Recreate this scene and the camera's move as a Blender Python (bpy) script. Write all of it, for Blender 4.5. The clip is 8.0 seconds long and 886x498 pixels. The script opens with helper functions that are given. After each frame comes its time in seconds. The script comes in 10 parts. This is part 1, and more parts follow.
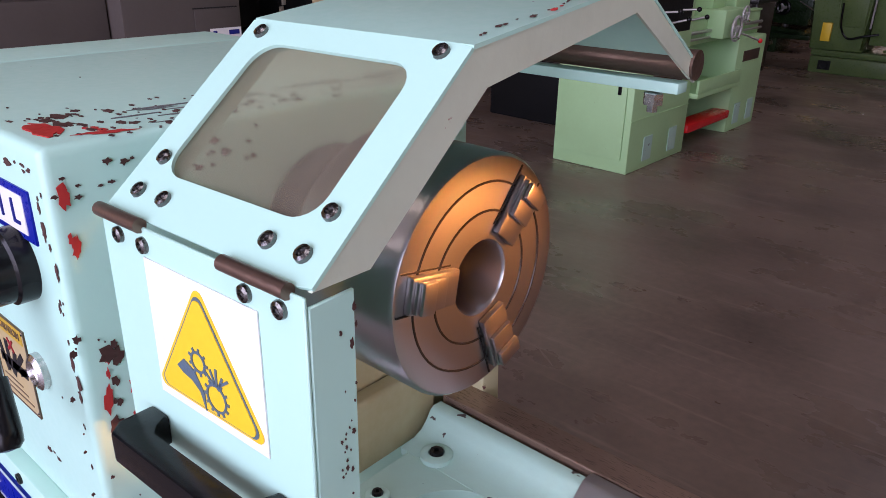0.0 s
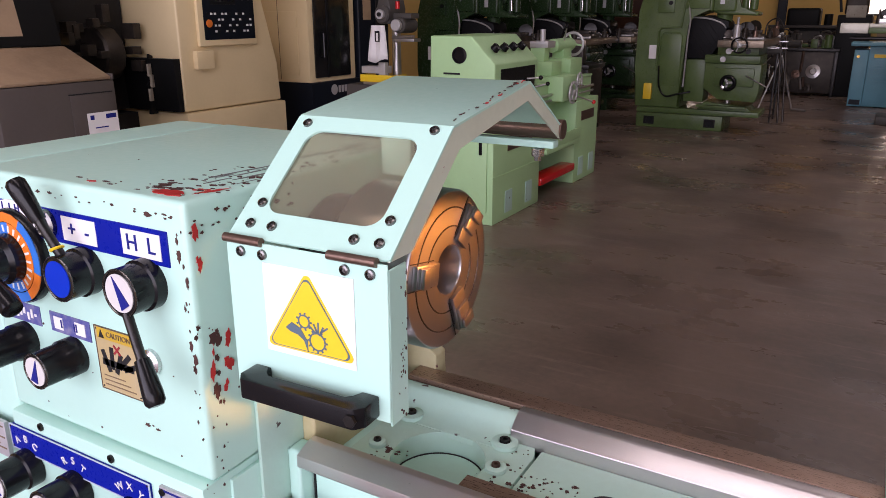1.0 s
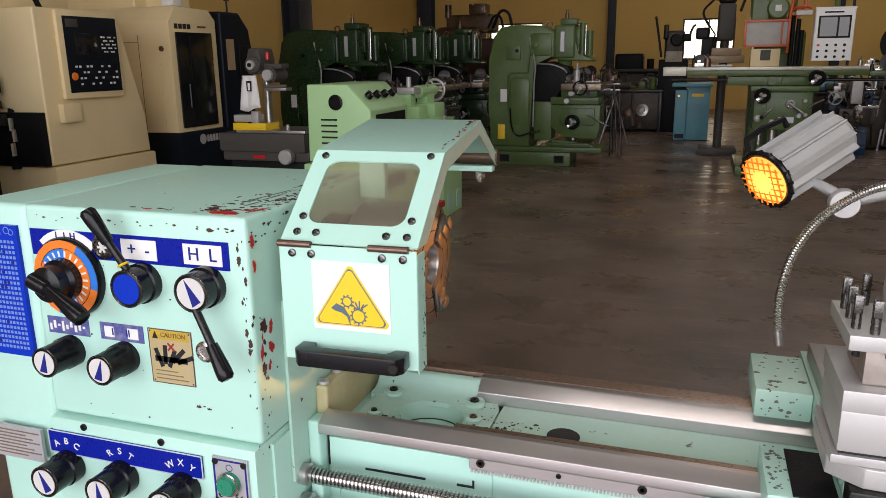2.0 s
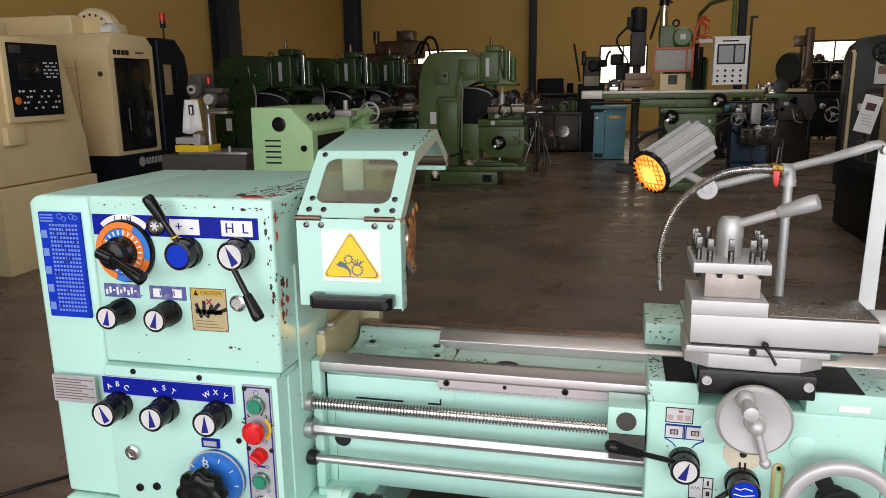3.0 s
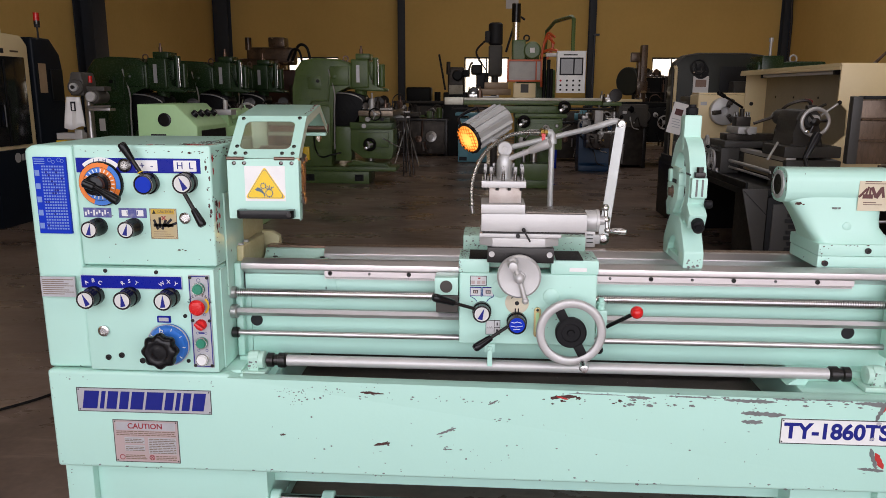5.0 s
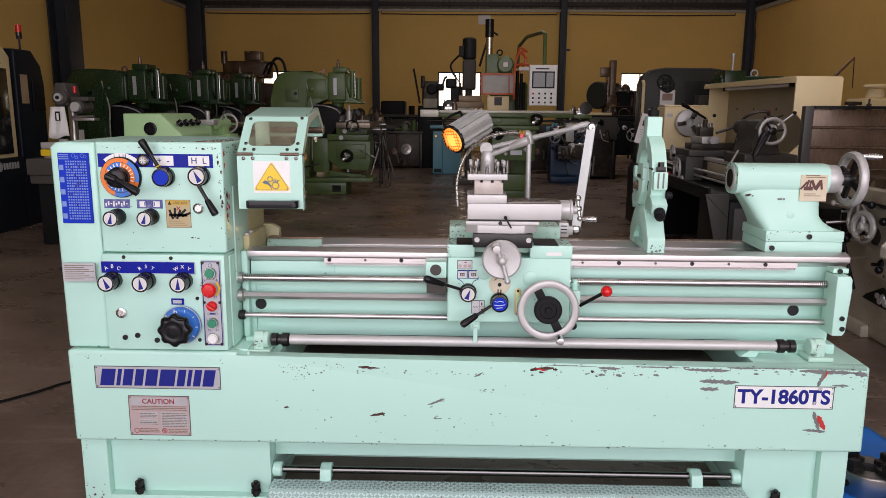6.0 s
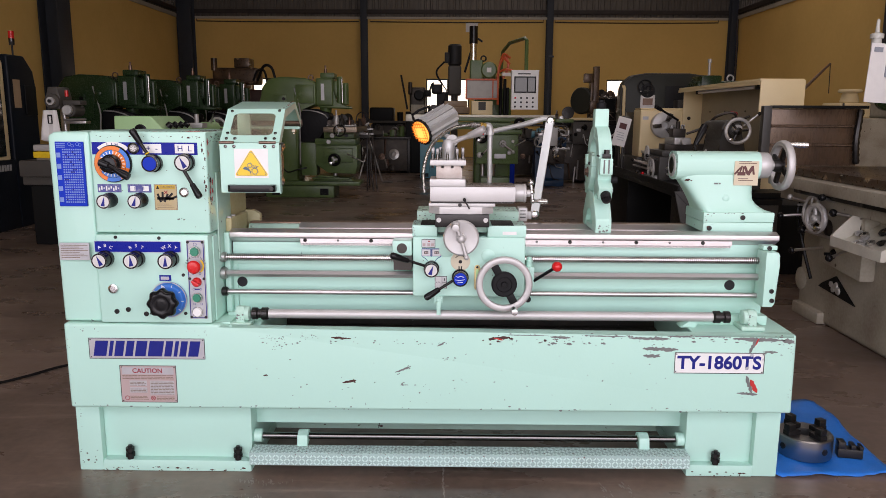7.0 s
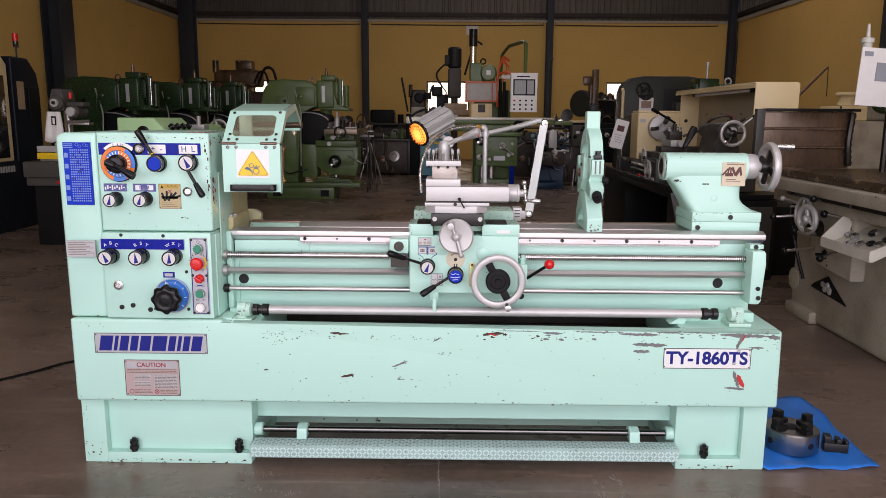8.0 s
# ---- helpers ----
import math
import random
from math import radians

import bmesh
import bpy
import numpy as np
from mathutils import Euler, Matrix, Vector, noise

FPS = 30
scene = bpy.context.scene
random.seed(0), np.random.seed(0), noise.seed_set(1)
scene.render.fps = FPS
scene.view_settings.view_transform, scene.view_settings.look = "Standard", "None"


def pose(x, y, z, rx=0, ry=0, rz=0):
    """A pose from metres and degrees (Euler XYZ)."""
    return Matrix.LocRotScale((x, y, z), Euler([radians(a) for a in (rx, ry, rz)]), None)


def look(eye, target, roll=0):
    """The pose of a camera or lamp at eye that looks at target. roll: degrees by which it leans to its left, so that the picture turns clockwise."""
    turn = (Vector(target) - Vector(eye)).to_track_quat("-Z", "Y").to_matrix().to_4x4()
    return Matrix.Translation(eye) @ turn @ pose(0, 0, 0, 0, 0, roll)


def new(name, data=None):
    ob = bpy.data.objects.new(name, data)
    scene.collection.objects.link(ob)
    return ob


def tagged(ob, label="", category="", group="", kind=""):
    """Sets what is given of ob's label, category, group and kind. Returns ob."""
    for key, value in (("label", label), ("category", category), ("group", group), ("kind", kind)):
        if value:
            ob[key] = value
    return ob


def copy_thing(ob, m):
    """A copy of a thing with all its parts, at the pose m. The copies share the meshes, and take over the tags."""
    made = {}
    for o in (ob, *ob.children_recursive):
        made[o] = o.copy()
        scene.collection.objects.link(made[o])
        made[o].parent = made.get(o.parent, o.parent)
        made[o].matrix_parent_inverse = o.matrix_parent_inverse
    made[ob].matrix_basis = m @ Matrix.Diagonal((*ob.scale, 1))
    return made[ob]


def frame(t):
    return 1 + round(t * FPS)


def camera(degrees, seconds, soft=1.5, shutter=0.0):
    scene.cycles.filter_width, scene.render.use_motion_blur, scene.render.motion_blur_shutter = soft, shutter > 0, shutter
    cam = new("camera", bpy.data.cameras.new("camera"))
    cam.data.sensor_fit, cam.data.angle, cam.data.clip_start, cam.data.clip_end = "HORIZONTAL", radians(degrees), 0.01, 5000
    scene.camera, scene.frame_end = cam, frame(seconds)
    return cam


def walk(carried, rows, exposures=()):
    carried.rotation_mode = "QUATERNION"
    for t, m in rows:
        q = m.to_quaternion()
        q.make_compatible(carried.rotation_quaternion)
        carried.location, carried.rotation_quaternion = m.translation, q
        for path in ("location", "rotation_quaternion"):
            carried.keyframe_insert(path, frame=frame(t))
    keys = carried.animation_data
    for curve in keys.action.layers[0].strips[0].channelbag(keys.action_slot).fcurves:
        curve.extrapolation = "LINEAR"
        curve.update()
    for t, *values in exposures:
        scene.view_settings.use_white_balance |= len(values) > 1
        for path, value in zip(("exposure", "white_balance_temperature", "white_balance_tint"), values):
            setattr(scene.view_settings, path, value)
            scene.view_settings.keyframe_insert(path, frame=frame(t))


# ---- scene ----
cam = camera(61.5, 8.0, 0.6)
PATH = [
    (0, (1.177, -0.186, 1.547), (-0.032, 1.207, 0.774), 1.1),
    (0.5, (1.27, -0.385, 1.585), (0.156, 1.129, 0.903), 0.4),
    (1, (1.292, -0.563, 1.61), (0.338, 1.087, 1.004), -0.1),
    (1.2, (1.258, -0.63, 1.614), (0.377, 1.071, 1.037), -0.4),
    (2.3, (1.247, -1.08, 1.632), (0.692, 0.782, 1.159), -0.8),
    (2.5, (1.266, -1.183, 1.626), (0.747, 0.694, 1.168), -0.9),
    (3, (1.295, -1.38, 1.629), (0.849, 0.52, 1.192), -0.8),
    (3.5, (1.304, -1.615, 1.619), (0.945, 0.307, 1.195), -0.8),
    (4, (1.345, -1.823, 1.604), (1.06, 0.11, 1.18), -0.6),
    (4.5, (1.445, -2.024, 1.583), (1.236, -0.08, 1.163), -0.3),
    (4.7, (1.467, -2.119, 1.578), (1.302, -0.171, 1.158), -0.0),
    (5.8, (1.412, -2.465, 1.524), (1.359, -0.502, 1.143), 0.3),
    (6, (1.413, -2.515, 1.522), (1.371, -0.551, 1.147), 0.4),
    (6.5, (1.462, -2.641, 1.49), (1.438, -0.674, 1.129), 0.3),
    (7, (1.521, -2.78, 1.464), (1.501, -0.812, 1.11), 0.3),
    (7.5, (1.536, -2.85, 1.459), (1.514, -0.881, 1.109), 0.3),
    (8, (1.542, -2.867, 1.463), (1.52, -0.898, 1.115), 0.4),
]
walk(cam, [(t, look(eye, target, roll)) for t, eye, target, roll in PATH], [(0, 0.24, 5700, 36), (0.5, 0.27, 6150, 42), (1, 0.27, 6180, 35), (2.5, 0.04, 6340, 14), (3.5, -0.02, 6270, 16), (4.5, -0.20, 6260, 18), (6, -0.19, 6420, 24), (8, -0.12, 6400, 25)])

# ---- light: an open shed front behind the camera, small windows in the back wall ----
world = bpy.data.worlds.new("sky")
scene.world = world
world.use_nodes = True
wn = world.node_tree
sky = wn.nodes.new("ShaderNodeTexSky")
sky.sky_type, sky.sun_disc, sky.sun_elevation, sky.sun_rotation = "NISHITA", False, radians(48), radians(200)
wn.nodes["Background"].inputs["Strength"].default_value = 0.12
wn.links.new(sky.outputs[0], wn.nodes["Background"].inputs["Color"])


def lamp(name, kind, m, energy, colour):
    data = bpy.data.lights.new(name, kind)
    data.energy, data.color = energy, colour
    ob = new(name, data)
    ob.matrix_world = m
    return ob


sun = lamp("sun", "SUN", look((0, 0, 30), (-6, 16, 0)), 2.0, (1, 0.95, 0.88))
sun.data.angle = radians(2)
# daylight of the wide shed door
door_light = lamp("door_daylight", "AREA", look((2.0, -6.3, 2.8), (1.4, 0, 1.9)), 675, (1.0, 0.98, 0.95))
door_light.data.shape, door_light.data.size, door_light.data.size_y = "RECTANGLE", 12.0, 5.2
# daylight of the translucent roof strips
for x, y, watts in ((2.1, -2.2, 165), (3.0, 4.0, 26), (4.6, 10.5, 130), (5.0, 17.5, 116)):
    strip_light = lamp("rooflight_daylight", "AREA", look((x, y, 7.96), (x, y + 0.001, 0)), watts, (1.0, 0.94, 0.82))
    strip_light.data.shape, strip_light.data.size, strip_light.data.size_y = "RECTANGLE", 9.0, 1.3
# the lit work lamp
bulb = lamp("work_lamp_bulb", "SPOT", look((1.364, 0.652, 1.375), (0.82, 0.298, 1.262)), 62, (1.0, 0.36, 0.06))
bulb.data.spot_size, bulb.data.spot_blend, bulb.data.shadow_soft_size = radians(18.5), 0.45, 0.02

# ---- materials ----
def material(name, colour, rough=0.5, metal=0.0, vary=0.15, scale=6.0, fine=60.0, bump=0.02, tint=None, specks=0.0, speck_colour=(0.1, 0.02, 0.015), speck_scale=45.0, stretch=(1, 1, 1), coat=0.0, spec=0.5):
    """A painted, metal or mineral surface with broad and fine variation, slight relief and, where wanted, small chips."""
    m = bpy.data.materials.new(name)
    m.use_nodes = True
    t = m.node_tree
    n, link = t.nodes, t.links.new
    b = n["Principled BSDF"]
    co = n.new("ShaderNodeTexCoord")
    mp = n.new("ShaderNodeMapping")
    mp.inputs["Scale"].default_value = stretch
    link(co.outputs["Object"], mp.inputs["Vector"])

    def noise_at(s, detail):
        q = n.new("ShaderNodeTexNoise")
        q.inputs["Scale"].default_value, q.inputs["Detail"].default_value = s, detail
        link(mp.outputs[0], q.inputs["Vector"])
        return q

    broad, small = noise_at(scale, 4), noise_at(fine, 3)
    tint = tint or tuple(c * 0.6 for c in colour)
    mix = n.new("ShaderNodeMix")
    mix.data_type = "RGBA"
    mix.inputs[6].default_value, mix.inputs[7].default_value = (*colour, 1), (*tint, 1)
    fac = n.new("ShaderNodeMath")
    fac.operation = "MULTIPLY_ADD"
    link(broad.outputs["Fac"], fac.inputs[0])
    fac.inputs[1].default_value, fac.inputs[2].default_value = 4 * vary, -1.7 * vary
    fac.use_clamp = True
    fac2 = n.new("ShaderNodeMath")
    fac2.operation = "MULTIPLY_ADD"
    link(small.outputs["Fac"], fac2.inputs[0])
    fac2.inputs[1].default_value = vary
    link(fac.outputs[0], fac2.inputs[2])
    fac2.use_clamp = True
    link(fac2.outputs[0], mix.inputs[0])
    out = mix.outputs[2]
    if specks:
        sp = noise_at(speck_scale, 5)
        ramp = n.new("ShaderNodeMapRange")
        ramp.inputs["From Min"].default_value, ramp.inputs["From Max"].default_value = 0.80 - specks, 0.815 - specks
        link(sp.outputs["Fac"], ramp.inputs["Value"])
        chip = n.new("ShaderNodeMix")
        chip.data_type = "RGBA"
        chip.inputs[7].default_value = (*speck_colour, 1)
        link(ramp.outputs[0], chip.inputs[0])
        link(out, chip.inputs[6])
        out = chip.outputs[2]
    link(out, b.inputs["Base Color"])
    rr = n.new("ShaderNodeMapRange")
    rr.inputs["To Min"].default_value, rr.inputs["To Max"].default_value = max(0.03, rough - 0.12), min(1, rough + 0.12)
    link(small.outputs["Fac"], rr.inputs["Value"])
    link(rr.outputs[0], b.inputs["Roughness"])
    b.inputs["Metallic"].default_value = metal
    b.inputs["Coat Weight"].default_value = coat
    b.inputs["Specular IOR Level"].default_value = spec
    bp = n.new("ShaderNodeBump")
    bp.inputs["Strength"].default_value, bp.inputs["Distance"].default_value = min(1, bump * 10), 0.002
    link(small.outputs["Fac"], bp.inputs["Height"])
    link(bp.outputs[0], b.inputs["Normal"])
    return m


def glow(name, colour, strength):
    m = bpy.data.materials.new(name)
    m.use_nodes = True
    b = m.node_tree.nodes["Principled BSDF"]
    b.inputs["Base Color"].default_value = (*colour, 1)
    b.inputs["Emission Color"].default_value = (*colour, 1)
    b.inputs["Emission Strength"].default_value = strength
    return m


MINT = material("mint_paint", (0.455, 0.730, 0.630), 0.34, vary=0.10, scale=3, fine=90, bump=0.012, tint=(0.40, 0.635, 0.525), specks=0.055, speck_colour=(0.05, 0.05, 0.045), speck_scale=38)
MINT_WORN = material("mint_paint_worn", (0.44, 0.68, 0.585), 0.42, vary=0.18, scale=4, fine=80, bump=0.02, tint=(0.38, 0.48, 0.36), specks=0.115, speck_colour=(0.06, 0.045, 0.04), speck_scale=32)
CREAM_CAST = material("cast_yellowed_paint", (0.52, 0.50, 0.30), 0.5, vary=0.35, scale=5, fine=70, bump=0.03, tint=(0.36, 0.27, 0.11), specks=0.08)
PRIMER = material("red_primer", (0.50, 0.025, 0.02), 0.6, vary=0.3, scale=30, fine=150)
CHIP = material("bare_filler", (0.085, 0.042, 0.036), 0.7, vary=0.4, scale=30, fine=150, spec=0.2)
CHIP_GREY = material("bare_cast_iron", (0.19, 0.195, 0.19), 0.6, vary=0.4, scale=30, fine=150, spec=0.2)
SCREW_STEEL = material("bright_thread_steel", (0.52, 0.50, 0.49), 0.22, 1.0, vary=0.15, scale=8, fine=220, bump=0.003)
STEEL = material("ground_steel", (0.50, 0.485, 0.48), 0.33, 0.92, vary=0.15, scale=8, fine=220, bump=0.004, stretch=(1, 8, 8), tint=(0.40, 0.36, 0.33))
WAY = material("bed_way_steel", (0.66, 0.62, 0.62), 0.34, 0.9, vary=0.10, scale=5, fine=300, bump=0.003, stretch=(0.3, 3, 3), tint=(0.46, 0.37, 0.33))
SATIN = material("satin_cast_steel", (0.52, 0.51, 0.50), 0.44, 0.4, vary=0.14, scale=12, fine=240, bump=0.003)
CHUCK = material("chuck_steel", (0.34, 0.335, 0.335), 0.30, 1.0, vary=0.06, scale=9, fine=400, bump=0.0)
CHUCK.node_tree.nodes["Map Range"].inputs["To Min"].default_value, CHUCK.node_tree.nodes["Map Range"].inputs["To Max"].default_value = 0.27, 0.33
CHROME = material("chrome", (0.62, 0.61, 0.60), 0.25, 1.0, vary=0.06, scale=20, fine=200, bump=0.004)
DARKSTEEL = material("blackened_steel", (0.035, 0.033, 0.032), 0.32, 0.75, vary=0.3, scale=15, fine=150)
RUSTY = material("oily_brown_steel", (0.20, 0.13, 0.10), 0.38, 0.8, vary=0.3, scale=12, fine=150)
BLACK = material("black_plastic", (0.008, 0.008, 0.009), 0.20, vary=0.2, scale=20, fine=200, bump=0.004, spec=0.25)
BLACK_MATT = material("black_rubber", (0.010, 0.010, 0.011), 0.5, vary=0.3, scale=20, fine=200, spec=0.15)
BLUE_PLATE = material("blue_enamel_plate", (0.006, 0.014, 0.27), 0.3, vary=0.15, scale=12, fine=180, bump=0.006, spec=0.12)
WORN_BLUE = material("worn_blue_plate", (0.035, 0.045, 0.26), 0.35, vary=0.5, scale=60, fine=260, bump=0.004, tint=(0.24, 0.24, 0.34), spec=0.2)
BLUE_PANEL = material("printed_blue", (0.006, 0.034, 0.44), 0.35, vary=0.1, scale=12, fine=180, bump=0.004, spec=0.12)
WHITE_PRINT = material("white_print", (0.78, 0.78, 0.76), 0.4, vary=0.1, scale=20, fine=150, bump=0.004)
SILVER = material("aluminium_plate", (0.47, 0.47, 0.49), 0.4, 0.3, vary=0.2, scale=16, fine=150, bump=0.008)
YELLOW = material("yellow_print", (0.82, 0.55, 0.012), 0.4, vary=0.08, scale=10, fine=120, bump=0.004)
GOLD_CARD = material("aged_caution_card", (0.44, 0.34, 0.15), 0.45, vary=0.35, scale=26, fine=160, bump=0.01, tint=(0.40, 0.36, 0.26))
PINK_CARD = material("faded_red_card", (0.43, 0.32, 0.31), 0.45, vary=0.25, scale=18, fine=140, bump=0.008, tint=(0.40, 0.36, 0.34))
# ink and black parts, and flat black painted where openings lie in shade
FLAT_BLACK = material("flat_black_ink_and_openings", (0.02, 0.02, 0.022), 0.5, vary=0.2, scale=40, fine=200, spec=0.2)
INK_BROWN = material("faded_brown_ink", (0.12, 0.075, 0.045), 0.5, vary=0.4, scale=60, fine=240, tint=(0.26, 0.19, 0.10))
INK_BLUE = material("blue_ink", (0.014, 0.020, 0.20), 0.4, vary=0.15, scale=40, fine=200, spec=0.2)
INK_RED = material("red_ink", (0.30, 0.018, 0.025), 0.5, vary=0.2, scale=40, fine=200)
SIGN_GREY = material("sign_slate_ink", (0.09, 0.14, 0.19), 0.45, vary=0.2, scale=40, fine=200)
ORANGE = material("orange_print", (0.80, 0.20, 0.02), 0.4, vary=0.12, scale=30, fine=150)
RED = material("red_plastic", (0.62, 0.012, 0.012), 0.25, vary=0.1, scale=20, fine=150, bump=0.004)
GREEN_BTN = material("green_button", (0.02, 0.22, 0.13), 0.3, vary=0.1, scale=20, fine=150, bump=0.004)
BRASS = material("brass", (0.62, 0.40, 0.10), 0.3, 1.0, vary=0.2, scale=20, fine=150)
LAMP_GREY = material("lamp_aluminium", (0.48, 0.48, 0.47), 0.45, 0.5, vary=0.15, scale=9, fine=140, bump=0.012)
FLOOR = material("oiled_concrete", (0.228, 0.162, 0.126), 0.32, vary=0.52, scale=1.0, fine=26, bump=0.03, tint=(0.056, 0.040, 0.031), specks=0.0)
# worn, polished and streaked patches of the floor
fl = FLOOR.node_tree
fco, fmp, fns, fmr = (fl.nodes.new(k) for k in ("ShaderNodeTexCoord", "ShaderNodeMapping", "ShaderNodeTexNoise", "ShaderNodeMapRange"))
fmp.inputs["Scale"].default_value, fmp.inputs["Rotation"].default_value = (1.0, 1.9, 1.0), (0, 0, radians(52))
fns.inputs["Scale"].default_value, fns.inputs["Detail"].default_value, fns.inputs["Roughness"].default_value = 1.2, 7, 0.62
fmr.inputs["From Min"].default_value, fmr.inputs["From Max"].default_value = 0.36, 0.66
fmr.inputs["To Min"].default_value, fmr.inputs["To Max"].default_value = 0.20, 0.50
fl.links.new(fco.outputs["Object"], fmp.inputs["Vector"])
fl.links.new(fmp.outputs[0], fns.inputs["Vector"])
fl.links.new(fns.outputs["Fac"], fmr.inputs["Value"])
fl.links.new(fmr.outputs[0], fl.nodes["Principled BSDF"].inputs["Roughness"])
fst, fsm, fsk, fsx = (fl.nodes.new(k) for k in ("ShaderNodeMapping", "ShaderNodeTexNoise", "ShaderNodeMapRange", "ShaderNodeMix"))
fst.inputs["Scale"].default_value, fst.inputs["Rotation"].default_value = (0.8, 9.0, 1.0), (0, 0, radians(24))
fsm.inputs["Scale"].default_value, fsm.inputs["Detail"].default_value, fsm.inputs["Roughness"].default_value = 1.6, 8, 0.68
fsk.inputs["From Min"].default_value, fsk.inputs["From Max"].default_value, fsk.inputs["To Max"].default_value = 0.56, 0.72, 0.55
fsx.data_type = "RGBA"
fsx.inputs[7].default_value = (0.33, 0.255, 0.205, 1)
old_link = fl.nodes["Principled BSDF"].inputs["Base Color"].links[0]
fl.links.new(old_link.from_socket, fsx.inputs[6])
fl.links.new(fco.outputs["Object"], fst.inputs["Vector"])
fl.links.new(fst.outputs[0], fsm.inputs["Vector"])
fl.links.new(fsm.outputs["Fac"], fsk.inputs["Value"])
fl.links.new(fsk.outputs[0], fsx.inputs[0])
fl.links.new(fsx.outputs[2], fl.nodes["Principled BSDF"].inputs["Base Color"])
WALL = material("limewashed_wall", (0.76, 0.50, 0.150), 0.85, vary=0.28, scale=0.45, fine=9, bump=0.04, tint=(0.58, 0.37, 0.105))
SHEET = material("corrugated_sheet", (0.15, 0.135, 0.115), 0.5, 0.3, vary=0.3, scale=1.2, fine=20, tint=(0.09, 0.075, 0.06), spec=0.22)
COLUMN = material("blue_grey_column_paint", (0.040, 0.045, 0.055), 0.5, vary=0.25, scale=2, fine=30, spec=0.22)
WAY_BROWN = material("oily_brown_way", (0.36, 0.25, 0.185), 0.30, 0.6, vary=0.3, scale=6, fine=200, bump=0.003, stretch=(0.4, 4, 4), tint=(0.16, 0.09, 0.06))
TRIM_DARK = material("dark_purlin", (0.06, 0.05, 0.045), 0.6, vary=0.3, scale=3, fine=40, spec=0.22)
# darker copy of the mill green: the row's weaker light is in the colour
DIMGREEN = material("dimmed_green_machine_paint", (0.022, 0.048, 0.018), 0.26, vary=0.4, scale=3, fine=40, bump=0.003, tint=(0.012, 0.026, 0.010), specks=0.06, spec=0.30)
MIDGREEN = material("green_machine_paint", (0.105, 0.160, 0.050), 0.30, vary=0.35, scale=3, fine=40, bump=0.004, tint=(0.045, 0.078, 0.030), specks=0.07, spec=0.30)
PALEGREEN = material("pale_green_machine_paint", (0.42, 0.68, 0.34), 0.42, vary=0.2, scale=3, fine=40, bump=0.012, tint=(0.33, 0.52, 0.24), specks=0.05)
CREAM = material("cream_machine_paint", (0.78, 0.63, 0.36), 0.42, vary=0.14, scale=2, fine=40, bump=0.01, tint=(0.52, 0.41, 0.21))
SLATE = material("slate_machine_paint", (0.010, 0.0105, 0.011), 0.45, vary=0.25, scale=3, fine=40, spec=0.14)
NAVY = material("navy_machine_paint", (0.007, 0.010, 0.016), 0.4, vary=0.25, scale=3, fine=40, spec=0.14)
SCREW = material("oiled_socket_screw", (0.17, 0.165, 0.16), 0.25, 1.0, vary=0.2, scale=60, fine=300)
GREY = material("grey_machine_paint", (0.078, 0.072, 0.065), 0.45, vary=0.3, scale=4, fine=50, specks=0.05, tint=(0.05, 0.045, 0.04), spec=0.2)
GREYGREEN = material("faded_grey_machine_paint", (0.50, 0.47, 0.385), 0.42, vary=0.45, scale=3.0, fine=50, specks=0.10, speck_colour=(0.07, 0.045, 0.03), speck_scale=16, tint=(0.22, 0.175, 0.125), spec=0.3)
BROWN_STEEL = material("oil_stained_sheet", (0.12, 0.072, 0.042), 0.30, 0.25, vary=0.6, scale=3.5, fine=30, tint=(0.028, 0.017, 0.011), specks=0.16, speck_colour=(0.30, 0.21, 0.12), speck_scale=5)
SKYBLUE = material("sky_blue_cabinet_paint", (0.12, 0.33, 0.42), 0.42, vary=0.2, scale=3, fine=40)
BLUE_SHEET = material("blue_tarpaulin", (0.01, 0.17, 0.62), 0.4, vary=0.25, scale=12, fine=120, bump=0.05, tint=(0.008, 0.11, 0.42))
PAPER = material("paper", (0.80, 0.78, 0.76), 0.7, vary=0.08, scale=20, fine=120)
PAPER_OLD = material("yellowed_card", (0.60, 0.54, 0.40), 0.5, vary=0.25, scale=30, fine=160, bump=0.004, tint=(0.50, 0.36, 0.20))
INK_MAROON = material("maroon_ink", (0.10, 0.025, 0.022), 0.5, vary=0.3, scale=60, fine=240)
ORANGE_PAINT = material("orange_guard_paint", (0.62, 0.10, 0.02), 0.4, vary=0.2, scale=8, fine=60)
SCREEN = material("dark_screen", (0.012, 0.013, 0.016), 0.1, vary=0.1, scale=8, fine=60, bump=0.0)
SMOKED = material("smoked_glass", (0.010, 0.011, 0.012), 0.07, vary=0.2, scale=8, fine=60, bump=0.0)
TAN_FLAT = material("tan_chute_paint", (0.40, 0.28, 0.17), 0.4, vary=0.3, scale=6, fine=50, tint=(0.24, 0.16, 0.10))
CASTING = material("bare_greasy_castings", (0.032, 0.028, 0.025), 0.38, 0.5, vary=0.5, scale=9, fine=70, tint=(0.075, 0.062, 0.052), spec=0.18)
LENS = glow("amber_lens", (1.0, 0.40, 0.05), 1.05)
